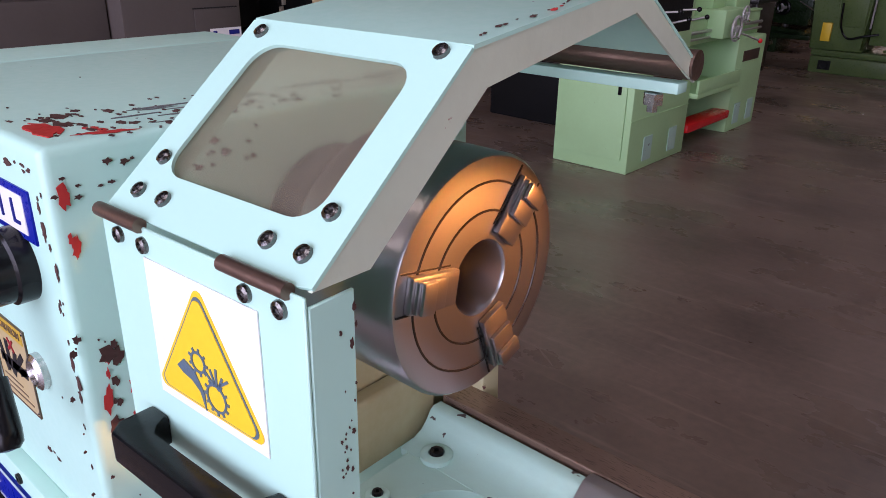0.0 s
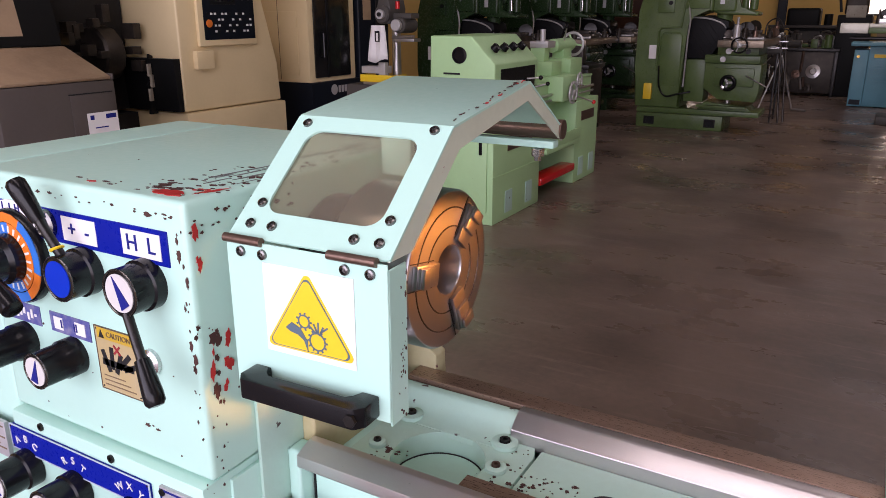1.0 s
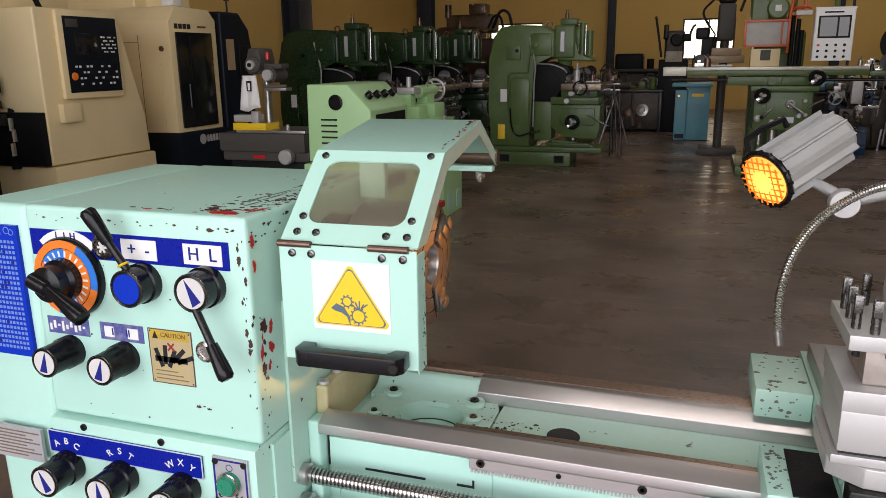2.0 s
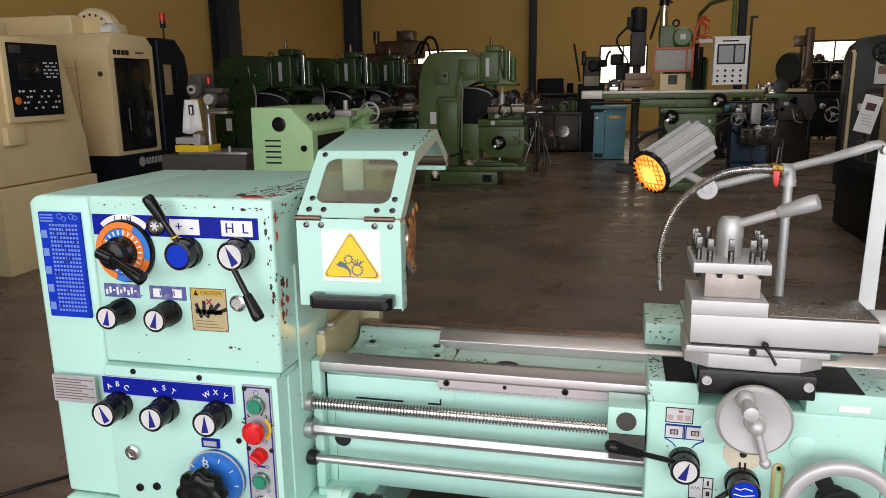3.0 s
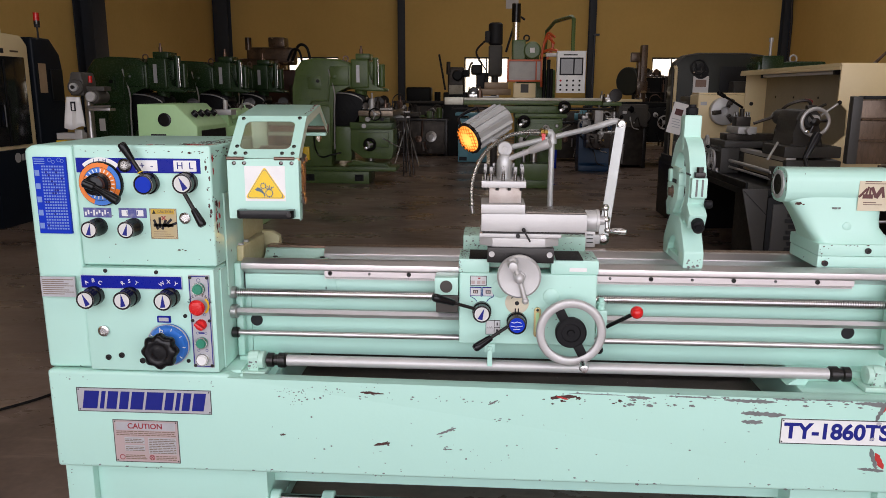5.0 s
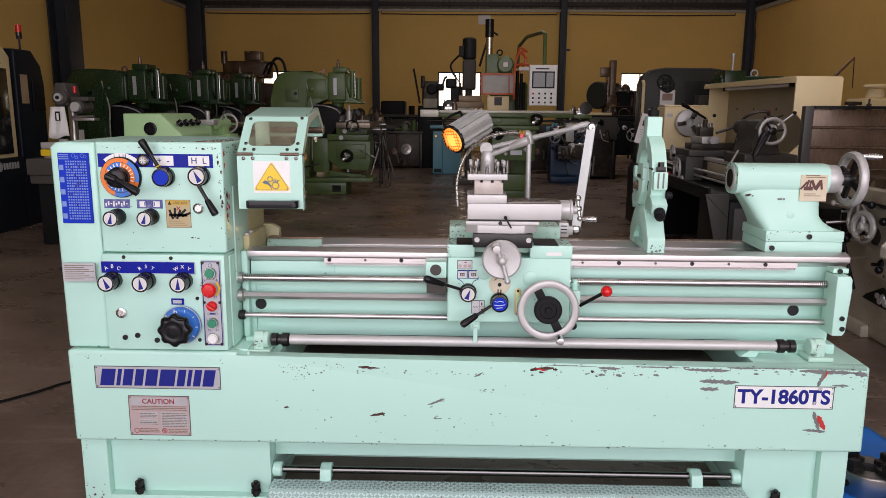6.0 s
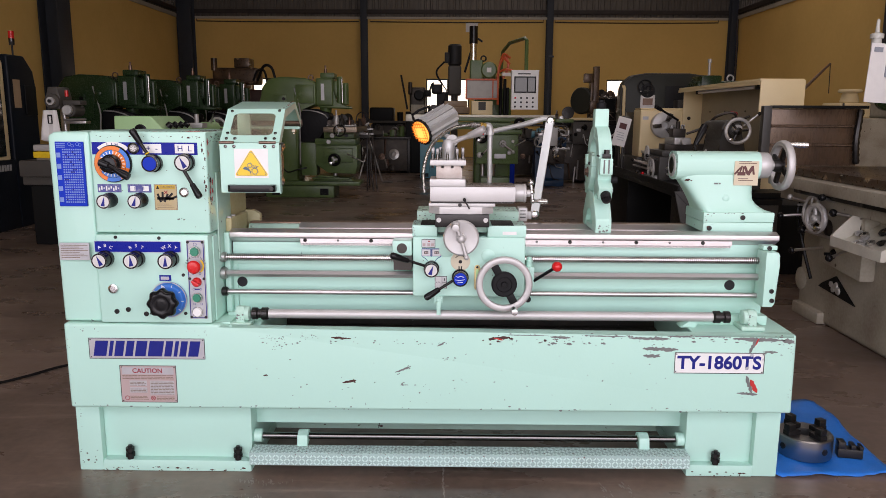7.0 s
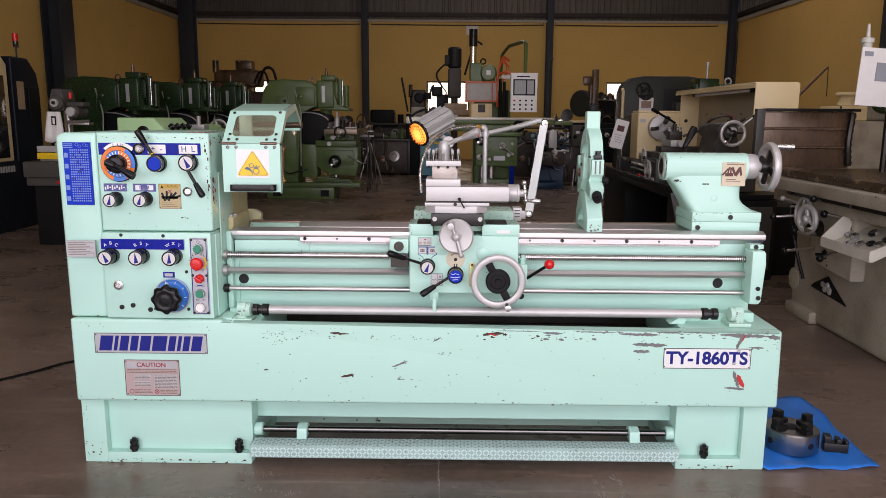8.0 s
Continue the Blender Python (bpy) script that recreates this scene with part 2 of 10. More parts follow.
# the bulb behind the lens shows as a hotter, yellower core
ln = LENS.node_tree
lg, ld, ls, lc = (ln.nodes.new(k) for k in ("ShaderNodeNewGeometry", "ShaderNodeVectorMath", "ShaderNodeMapRange", "ShaderNodeMix"))
ld.operation = "DISTANCE"
ld.inputs[1].default_value = (1.384, 0.664, 1.372)
ls.inputs["From Min"].default_value, ls.inputs["From Max"].default_value = 0.012, 0.058
ls.inputs["To Min"].default_value, ls.inputs["To Max"].default_value = 1.7, 0.75
lc.data_type = "RGBA"
lc.inputs[6].default_value, lc.inputs[7].default_value = (1.0, 0.28, 0.025, 1), (1.0, 0.50, 0.09, 1)
ln.links.new(lg.outputs["Position"], ld.inputs[0])
ln.links.new(ld.outputs["Value"], ls.inputs["Value"])
ln.links.new(ls.outputs[0], ln.nodes["Principled BSDF"].inputs["Emission Strength"])
ln.links.new(ls.outputs[0], lc.inputs[0])
ln.links.new(lc.outputs[2], ln.nodes["Principled BSDF"].inputs["Emission Color"])
WINDOW_SKY = glow("bright_daylight", (1.0, 0.95, 0.84), 3.5)

PANE = bpy.data.materials.new("scratched_clear_plastic")
PANE.use_nodes = True
pb = PANE.node_tree.nodes["Principled BSDF"]
pb.inputs["Base Color"].default_value = (0.66, 0.62, 0.52, 1)
pb.inputs["Roughness"].default_value = 0.08
pb.inputs["Transmission Weight"].default_value = 0.96
HAZY = PANE.copy()
HAZY.name = "hazy_scratched_plastic"
hz = HAZY.node_tree.nodes["Principled BSDF"]
hz.inputs["Base Color"].default_value = (0.70, 0.63, 0.50, 1)
hz.inputs["Transmission Weight"].default_value = 0.93
hz.inputs["IOR"].default_value = 1.12
hzn = HAZY.node_tree.nodes.new("ShaderNodeTexNoise")
hzn.inputs["Scale"].default_value, hzn.inputs["Detail"].default_value = 9, 3
hzr = HAZY.node_tree.nodes.new("ShaderNodeMapRange")
hzr.inputs["To Min"].default_value, hzr.inputs["To Max"].default_value = 0.09, 0.17
HAZY.node_tree.links.new(hzn.outputs["Fac"], hzr.inputs["Value"])
HAZY.node_tree.links.new(hzr.outputs[0], hz.inputs["Roughness"])
pb.inputs["IOR"].default_value = 1.1

# ---- building helpers ----
AX = {"x": 0, "y": 1, "z": 2}


class Form:
    """A mesh under construction; every method adds one body and returns the form."""

    def __init__(self):
        self.bm = bmesh.new()

    def _bevel(self, verts, b, seg=2):
        if b > 0:
            edges = list({e for v in verts for e in v.link_edges})
            bmesh.ops.bevel(self.bm, geom=edges, offset=b, segments=seg, affect="EDGES", profile=0.6, clamp_overlap=True)
        return self

    def box(self, x0, x1, y0, y1, z0, z1, b=0.003, seg=2):
        m = Matrix.LocRotScale(((x0 + x1) / 2, (y0 + y1) / 2, (z0 + z1) / 2), None, (abs(x1 - x0), abs(y1 - y0), abs(z1 - z0)))
        return self._bevel(bmesh.ops.create_cube(self.bm, size=1, matrix=m)["verts"], b, seg)

    def tilted(self, m, sx, sy, sz, b=0.003):
        return self._bevel(bmesh.ops.create_cube(self.bm, size=1, matrix=m @ Matrix.Diagonal((sx, sy, sz, 1)))["verts"], b)

    def prism(self, axis, pts, lo, hi, b=0.0, seg=2):
        """A polygon in the two other axes, drawn out along axis."""
        k = AX[axis]

        def at(p, h):
            q = list(p)
            q.insert(k, h)
            return self.bm.verts.new(q)

        a, c = [at(p, lo) for p in pts], [at(p, hi) for p in pts]
        n = len(pts)
        self.bm.faces.new(a)
        self.bm.faces.new(c[::-1])
        for i in range(n):
            self.bm.faces.new((a[i], c[i], c[(i + 1) % n], a[(i + 1) % n]))
        return self._bevel(a + c, b, seg)

    def turned(self, profile, at=(0, 0, 0), way=(0, 0, 1), n=24):
        """A body of revolution: (radius, height) pairs along way."""
        m = Matrix.Translation(at) @ Vector(way).to_track_quat("Z", "Y").to_matrix().to_4x4()
        rings = []
        for r, h in profile:
            if r <= 1e-6:
                rings.append([self.bm.verts.new(m @ Vector((0, 0, h)))])
            else:
                rings.append([self.bm.verts.new(m @ Vector((r * math.cos(2 * math.pi * i / n), r * math.sin(2 * math.pi * i / n), h))) for i in range(n)])
        for a, c in zip(rings, rings[1:]):
            for i in range(n):
                j = (i + 1) % n
                f = [a[i % len(a)], a[j % len(a)], c[j % len(c)], c[i % len(c)]]
                f = list(dict.fromkeys(f))
                if len(f) > 2:
                    self.bm.faces.new(f)
        for ring, flip in ((rings[0], True), (rings[-1], False)):
            if len(ring) > 1:
                self.bm.faces.new(ring[::-1] if flip else ring)
        return self

    def rod(self, a, c, r, r2=None, n=16, b=0.0):
        a, c = Vector(a), Vector(c)
        d = (c - a).length
        r2 = r if r2 is None else r2
        prof = [(r, 0), (r2, d)] if b == 0 else [(r - b, 0), (r, b), (r2, d - b), (r2 - b, d)]
        return self.turned(prof, a, c - a, n)

    def ball(self, at, r, n=14):
        k = max(6, n // 2)
        return self.turned([(r * math.sin(math.pi * i / k), -r * math.cos(math.pi * i / k)) for i in range(k + 1)], at, (0, 0, 1), n)

    def torus(self, at, way, big, small, n=32, k=8, flat=1.0):
        m = Matrix.Translation(at) @ Vector(way).to_track_quat("Z", "Y").to_matrix().to_4x4()
        rings = []
        for i in range(n):
            a = 2 * math.pi * i / n
            rings.append([self.bm.verts.new(m @ Vector(((big + small * math.cos(t)) * math.cos(a), (big + small * math.cos(t)) * math.sin(a), flat * small * math.sin(t)))) for t in (2 * math.pi * j / k for j in range(k))])
        for i in range(n):
            p, q = rings[i], rings[(i + 1) % n]
            for j in range(k):
                self.bm.faces.new((p[j], q[j], q[(j + 1) % k], p[(j + 1) % k]))
        return self

    def pipe(self, pts, r, n=10, ribs=0.0):
        """A round bar bent through pts; ribs: depth of rings along it."""
        pts = [Vector(p) for p in pts]
        side = None
        rings = []
        for i, p in enumerate(pts):
            d = (pts[min(i + 1, len(pts) - 1)] - pts[max(i - 1, 0)]).normalized()
            if side is None:
                side = d.orthogonal().normalized()
            side = (side - d * side.dot(d)).normalized()
            up = d.cross(side)
            rr = r + (ribs if i % 2 else 0)
            rings.append([self.bm.verts.new(p + rr * (math.cos(2 * math.pi * j / n) * side + math.sin(2 * math.pi * j / n) * up)) for j in range(n)])
        for a, c in zip(rings, rings[1:]):
            for j in range(n):
                self.bm.faces.new((a[j], a[(j + 1) % n], c[(j + 1) % n], c[j]))
        self.bm.faces.new(rings[0][::-1])
        self.bm.faces.new(rings[-1])
        return self

    def loft(self, rings):
        """A closed body through rings with the same number of points."""
        vs = [[self.bm.verts.new(p) for p in ring] for ring in rings]
        n = len(vs[0])
        for a, c in zip(vs, vs[1:]):
            for i in range(n):
                self.bm.faces.new((a[i], a[(i + 1) % n], c[(i + 1) % n], c[i]))
        self.bm.faces.new(vs[0][::-1])
        self.bm.faces.new(vs[-1])
        return self

    def plate(self, pts):
        """One flat many-sided face."""
        self.bm.faces.new([self.bm.verts.new(p) for p in pts])
        return self

    def turn(self, m):
        bmesh.ops.transform(self.bm, matrix=m, verts=self.bm.verts)
        return self

    def mesh(self, name, mat):
        bmesh.ops.recalc_face_normals(self.bm, faces=self.bm.faces)
        for f in self.bm.faces:
            f.smooth = True
        for e in self.bm.edges:
            if len(e.link_faces) == 2:
                e.smooth = e.calc_face_angle(0) < radians(38)
        me = bpy.data.meshes.new(name)
        self.bm.to_mesh(me)
        self.bm.free()
        me.materials.append(mat)
        return me


def curve(points, steps=10):
    """A smooth line through points."""
    p = [Vector(q) for q in points]
    p = [2 * p[0] - p[1]] + p + [2 * p[-1] - p[-2]]
    out = []
    for i in range(1, len(p) - 2):
        for s in range(steps):
            t = s / steps
            a, b, c, d = p[i - 1], p[i], p[i + 1], p[i + 2]
            out.append(0.5 * ((2 * b) + (c - a) * t + (2 * a - 5 * b + 4 * c - d) * t * t + (3 * b - a - 3 * c + d) * t ** 3))
    return out + [p[-2]]


def arc(cx, cy, r, a0, a1, n=10):
    return [(cx + r * math.cos(radians(a0 + (a1 - a0) * i / n)), cy + r * math.sin(radians(a0 + (a1 - a0) * i / n))) for i in range(n + 1)]


def thing(name, label, category, m=None, group=""):
    ob = tagged(new(name), label, category, group)
    ob.matrix_world = m or Matrix()
    return ob


def part(name, form, mat, parent, label=""):
    """Links a form as one mesh under a thing or a part, in the thing's own axes."""
    ob = new(name, form.mesh(name, mat))
    ob.parent = parent
    return tagged(ob, label) if label else ob


def solo(name, form, mat, label, category, group="", kind="", m=None):
    ob = tagged(new(name, form.mesh(name, mat)), label, category, group, kind)
    if m:
        ob.matrix_world = m
    return ob


def lettering(name, text, x, y, z, height, mat, parent, width=None, m=None, depth=0.0006, bold=0.0):
    """Upright writing on a face that looks towards -y; x, z its centre."""
    cu = bpy.data.curves.new(name, "FONT")
    cu.body, cu.align_x, cu.align_y, cu.size, cu.extrude, cu.offset = text, "CENTER", "CENTER", height * 1.38, depth, bold
    tmp = bpy.data.objects.new(name, cu)
    scene.collection.objects.link(tmp)
    bpy.context.view_layer.update()
    me = bpy.data.meshes.new_from_object(tmp.evaluated_get(bpy.context.evaluated_depsgraph_get()))
    wide = tmp.dimensions.x
    bpy.data.objects.remove(tmp)
    bpy.data.curves.remove(cu)
    me.transform((m or pose(x, y, z, 90)) @ Matrix.Diagonal(((width / wide) if width else 1, 1, 1, 1)))
    me.materials.clear()
    me.materials.append(mat)
    me.name = name
    ob = new(name, me)
    ob.parent = parent
    return tagged(ob, kind="stuff") if len(text) > 1 else ob

# ---- the shed ----
XL, XR, YF, YB, EAVES, LEDGE = -7.95, 11.3, -6.6, 24.0, 8.0, 4.78
solo("floor", Form().box(XL - 0.3, XR + 0.3, YF - 0.3, YB + 0.3, -0.2, 0.0, 0), FLOOR, "dark oil-stained polished concrete workshop floor", "floor", kind="structure")
solo("ground", Form().box(-400, 400, -400, 400, -0.5, -0.2, 0), material("yard_gravel", (0.30, 0.26, 0.21), 0.9, vary=0.3, scale=0.3, fine=8, bump=0.05), "pale dusty yard ground outside the shed", "ground", kind="structure")
WINDOWS = [(-5.52, -3.72), (0.62, 2.14), (6.95, 8.3)]
WZ0, WZ1 = 1.50, 2.72
back = Form()
edge = XL
for a, c in WINDOWS:
    back.box(edge, a, YB, YB + 0.25, 0, LEDGE, 0)
    back.box(a, c, YB, YB + 0.25, 0, WZ0, 0).box(a, c, YB, YB + 0.25, WZ1, LEDGE, 0)
    edge = c
back.box(edge, XR, YB, YB + 0.25, 0, LEDGE, 0)
wall_back = solo("wall_back", back, WALL, "yellow-cream limewashed masonry back wall", "wall", kind="structure")
wall_left = solo("wall_left", Form().box(XL - 0.25, XL, YF, YB + 0.25, 0, LEDGE, 0), WALL, "yellow-cream limewashed masonry side wall", "wall", kind="structure")
wall_right = solo("wall_right", Form().box(XR, XR + 0.25, YF, YB + 0.25, 0, LEDGE, 0), WALL, "yellow-cream limewashed masonry side wall", "wall", kind="structure")
solo("wall_front", Form().box(XL, -4.4, YF, YF + 0.25, 0, EAVES, 0).box(8.4, XR, YF, YF + 0.25, 0, EAVES, 0).box(-4.4, 8.4, YF, YF + 0.25, 5.6, EAVES, 0), WALL, "masonry front wall with a wide open door", "wall", kind="structure")
roof = Form()
edge = YF
for y in (-2.2, 4.0, 10.5, 17.5):
    roof.box(XL - 0.25, XR + 0.25, edge, y - 0.7, EAVES, EAVES + 0.12, 0).box(XL - 0.25, -5.5, y - 0.7, y + 0.7, EAVES, EAVES + 0.12, 0).box(9.7, XR + 0.25, y - 0.7, y + 0.7, EAVES, EAVES + 0.12, 0)
    edge = y + 0.7
roof.box(XL - 0.25, XR + 0.25, edge, YB + 0.25, EAVES, EAVES + 0.12, 0)
solo("ceiling", roof, SHEET, "dull grey sheet roof with open rooflight strips", "roof", kind="structure")


m = bpy.data.materials.new("translucent_roof_sheet")
m.use_nodes = True
tr_node = m.node_tree.nodes.new("ShaderNodeBsdfTranslucent")
tr_node.inputs["Color"].default_value = (0.55, 0.52, 0.44, 1)
m.node_tree.links.new(tr_node.outputs[0], m.node_tree.nodes["Material Output"].inputs["Surface"])
for y in (-2.2, 4.0, 10.5, 17.5):
    solo("rooflight", Form().box(-5.5, 9.7, y - 0.7, y + 0.7, EAVES + 0.03, EAVES + 0.04, 0), m, "weathered translucent rooflight sheet", "rooflight", "rooflights", "structure")


def corrugated(length, pitch=0.2, depth=0.035):
    pts = []
    for i in range(int(length / pitch)):
        u = i * pitch
        pts += [(u, 0), (u + pitch * 0.55, 0), (u + pitch * 0.65, depth), (u + pitch * 0.9, depth)]
    return pts


def sheet_wall(name, length, m):
    f = Form()
    pts = corrugated(length)
    rows = [[f.bm.verts.new((u, -v, z)) for u, v in pts] for z in (LEDGE, EAVES)]
    for i in range(len(pts) - 1):
        f.bm.faces.new((rows[0][i], rows[0][i + 1], rows[1][i + 1], rows[1][i]))
    f.box(0, length, 0.05, 0.09, LEDGE, EAVES, 0)
    return solo(name, f, SHEET, "grey corrugated metal cladding above the masonry", "wall cladding", kind="structure", m=m)


sheet_wall("wall_cladding_back", XR - XL, Matrix.Translation((XL, YB + 0.06, 0)))
sheet_wall("wall_cladding_left", YB - YF, pose(XL - 0.06, YF, 0, 0, 0, 90))
sheet_wall("wall_cladding_right", YB - YF, pose(XR + 0.06, YB, 0, 0, 0, -90))


def column(name, x, y, w=0.26, d=0.34, turn=0):
    """A rolled steel I column."""
    f = Form().box(-w / 2, w / 2, -d / 2, -d / 2 + 0.03, 0, EAVES, 0.004).box(-w / 2, w / 2, d / 2 - 0.03, d / 2, 0, EAVES, 0.004)
    f.box(-0.02, 0.02, -d / 2 + 0.031, d / 2 - 0.031, 0, EAVES, 0).box(-w / 2 - 0.08, w / 2 + 0.08, -d / 2 - 0.08, d / 2 + 0.08, 0, 0.03, 0.004)
    return solo(name, f, COLUMN, "blue-grey painted steel building column", "column", "building columns", "structure", pose(x, y, 0, 0, 0, turn))


for x in (-1.51, 4.88):
    column("column_back", x, YB - 0.18, 0.22)
column("column_corner", XL + 0.30, YB - 0.25, 0.5, 0.4)
column("column_corner", XR - 0.16, YB - 0.2, 0.22, 0.3)
for y in (15.1, 6.7, -1.7):
    column("column_left", XL + 0.24, y, 0.62, 0.45, 90)
for y in (14.0, 5.6, -2.8):
    column("column_right", XR - 0.2, y, 0.3, 0.38, 90)
solo("rain_pipe", Form().pipe([(XR - 0.04, YB - 0.42, 0.1), (XR - 0.04, YB - 0.42, 3.9), (XR - 0.06, YB - 0.36, 4.3), (XR - 0.06, YB - 0.36, LEDGE)], 0.035, 8), TRIM_DARK, "dark steel pipe running up the wall corner", "pipe", kind="structure")
trim = Form().box(XL, XR, YB - 0.06, YB - 0.003, LEDGE + 0.12, LEDGE + 0.26, 0.005)
trim.box(XL + 0.003, XL + 0.08, YF, YB - 0.1, LEDGE + 0.12, LEDGE + 0.26, 0.005).box(XR - 0.08, XR - 0.003, YF, YB - 0.1, LEDGE + 0.12, LEDGE + 0.26, 0.005)
solo("trim_girt", trim, TRIM_DARK, "dark steel girt along the top of the masonry", "girt", kind="structure")
solo("trim_ledge", Form().box(XL, XR, YB - 0.05, YB - 0.004, LEDGE - 0.06, LEDGE + 0.02, 0.004).box(XL + 0.004, XL + 0.06, YF, YB - 0.06, LEDGE - 0.06, LEDGE + 0.06, 0.004).box(XR - 0.06, XR - 0.004, YF, YB - 0.06, LEDGE - 0.06, LEDGE + 0.06, 0.004), material("pale_ledge", (0.5, 0.46, 0.38), 0.7, vary=0.3, scale=1, fine=12), "pale plastered ledge on the wall top", "ledge", kind="structure")
for x0, x1 in ((XL + 0.6, -1.7), (-1.32, 4.68), (5.08, XR - 0.6)):
    z = LEDGE - 0.14
    solo("cable_conduit", Form().pipe([(x0, YB - 0.03, z + 0.14), (x0, YB - 0.03, z)] + [(x0 + (x1 - x0) * i / 8, YB - 0.03, z - 0.02 * math.sin(math.pi * i / 8)) for i in range(1, 8)] + [(x1, YB - 0.03, z), (x1, YB - 0.03, z + 0.14)], 0.018, 8), TRIM_DARK, "dark cable conduit clipped under the wall ledge", "conduit", "conduits", "structure")
for i, (a, c) in enumerate(WINDOWS):
    win = tagged(new("window_%d" % (i + 1)), "small bright wall window with a grey steel frame", "window", "windows", "structure")
    win.location = (0, 0, 0)
    part("window_frame", Form().box(a, c, YB + 0.08, YB + 0.13, WZ0, WZ0 + 0.05, 0.004).box(a, c, YB + 0.08, YB + 0.13, WZ1 - 0.05, WZ1, 0.004).box(a, a + 0.05, YB + 0.08, YB + 0.13, WZ0 + 0.05, WZ1 - 0.05, 0.004).box(c - 0.05, c, YB + 0.08, YB + 0.13, WZ0 + 0.05, WZ1 - 0.05, 0.004).box((a + c) / 2 - 0.02, (a + c) / 2 + 0.02, YB + 0.085, YB + 0.125, WZ0 + 0.05, WZ1 - 0.05, 0.003), GREY, win)
    for u, v in ((a + 0.05, (a + c) / 2 - 0.02), ((a + c) / 2 + 0.02, c - 0.05)):
        pane = part("pane", Form().box(u, v, YB + 0.10, YB + 0.106, WZ0 + 0.05, WZ1 - 0.05, 0), PANE, win)
        pane.visible_shadow = False
solo("backdrop", Form().box(-60, 60, 60, 60.5, -0.2, 40, 0), WINDOW_SKY, "hazy white daylight outside the windows", "backdrop", kind="structure")

# ---- the mint-green engine lathe ----
lathe = thing("engine_lathe", "mint-green engine lathe with chipped paint standing on the floor", "lathe")
SPY, SPZ = 0.29, 1.268  # spindle axis

# stand
part("stand", Form().prism("y", [(0.02, 0.315), (2.865, 0.315), (2.86, 0.636), (0.655, 0.636), (0.625, 0.66), (0.017, 0.66)], 0.0, 0.045, 0.012, 3), MINT, lathe, "mint-painted stand front with scraped edges")
part("stand_box", Form().box(0.02, 0.76, 0.046, 0.60, 0.315, 0.634, 0.006), MINT, lathe)
part("stand_riser", Form().box(0.02, 0.655, 0.046, 0.60, 0.634, 0.658, 0.004), MINT, lathe)
part("stand_box", Form().box(2.47, 2.862, 0.046, 0.60, 0.315, 0.634, 0.008), MINT, lathe)
# near-black puts the dark gap between shaft and stand into the pan's colour
DARK_PAN = material("near_black_pan", (0.030, 0.027, 0.023), 0.35, vary=0.5, scale=9, fine=80, tint=(0.07, 0.055, 0.045), specks=0.10, speck_colour=(0.30, 0.28, 0.26), speck_scale=70)
part("chip_pan", Form().box(0.76, 2.47, 0.046, 0.60, 0.315, 0.50, 0), DARK_PAN, lathe, "chip pan coloured near-black for the dark gap under the bed")
part("pan_back", Form().box(0.76, 2.47, 0.57, 0.60, 0.50, 0.58, 0.004), DARK_PAN, lathe)
for form in (Form().box(-0.015, 0.085, 0.095, 0.56, 0, 0.314, 0.008), Form().box(0.085, 0.70, 0.125, 0.56, 0.05, 0.314, 0.006), Form().box(0.084, 0.702, 0.092, 0.56, 0, 0.05, 0.008)):
    part("plinth_foot", form, MINT, lathe)
for form in (Form().box(2.77, 2.872, 0.095, 0.56, 0, 0.314, 0.008), Form().box(2.50, 2.77, 0.125, 0.56, 0.05, 0.314, 0.006), Form().box(2.498, 2.773, 0.092, 0.56, 0, 0.05, 0.008)):
    part("plinth_foot", form, MINT, lathe)
part("skirt", Form().box(0.70, 2.50, 0.215, 0.235, 0.168, 0.314, 0), MINT, lathe)
part("rear_plinth", Form().box(0.70, 2.50, 0.54, 0.56, 0.0, 0.314, 0), MINT_WORN, lathe)
for x in (0.196, 0.645, 2.62):
    bolt = part("levelling_bolt", Form().turned([(0.013, 0.05), (0.013, 0.062), (0.019, 0.062), (0.019, 0.076), (0.011, 0.076), (0.011, 0.086), (0.018, 0.086), (0.018, 0.100), (0.008, 0.100), (0.008, 0.110), (0, 0.110)], (x, 0.104, 0), n=8), DARKSTEEL, lathe, "oily dark levelling bolt")
# brake tread and its bar
tread = part("brake_tread", Form().box(0.705, 2.50, 0.055, 0.135, 0.098, 0.104, 0.001).box(0.705, 2.50, 0.055, 0.060, 0.050, 0.0985, 0.001), material("tread_plate_paint", (0.36, 0.52, 0.49), 0.4, vary=0.3, scale=10, fine=60, tint=(0.24, 0.31, 0.29), specks=0.15, speck_scale=90), lathe, "pale mint chequer-plate brake tread")
lugs = Form()
for i in range(118):
    for j in range(5):
        x, z = 0.715 + i * 0.0152, 0.059 + j * 0.0152
        s = 1 if (i + j) % 2 else -1
        if j < 3:
            lugs.tilted(Matrix.Translation((x, 0.0545, z)) @ Matrix.Rotation(radians(45 * s), 4, "Y"), 0.0135, 0.004, 0.0050, 0)
        if j < 5:
            lugs.tilted(Matrix.Translation((x, 0.062 + 0.0152 * j, 0.1045)) @ Matrix.Rotation(radians(45 * s), 4, "Z"), 0.0135, 0.0050, 0.003, 0)
tagged(part("tread_pattern", lugs, material("tread_lug_paint", (0.58, 0.76, 0.72), 0.35, vary=0.2, scale=10, fine=60, tint=(0.45, 0.56, 0.53)), tread, "pale worn lugs"), kind="stuff")
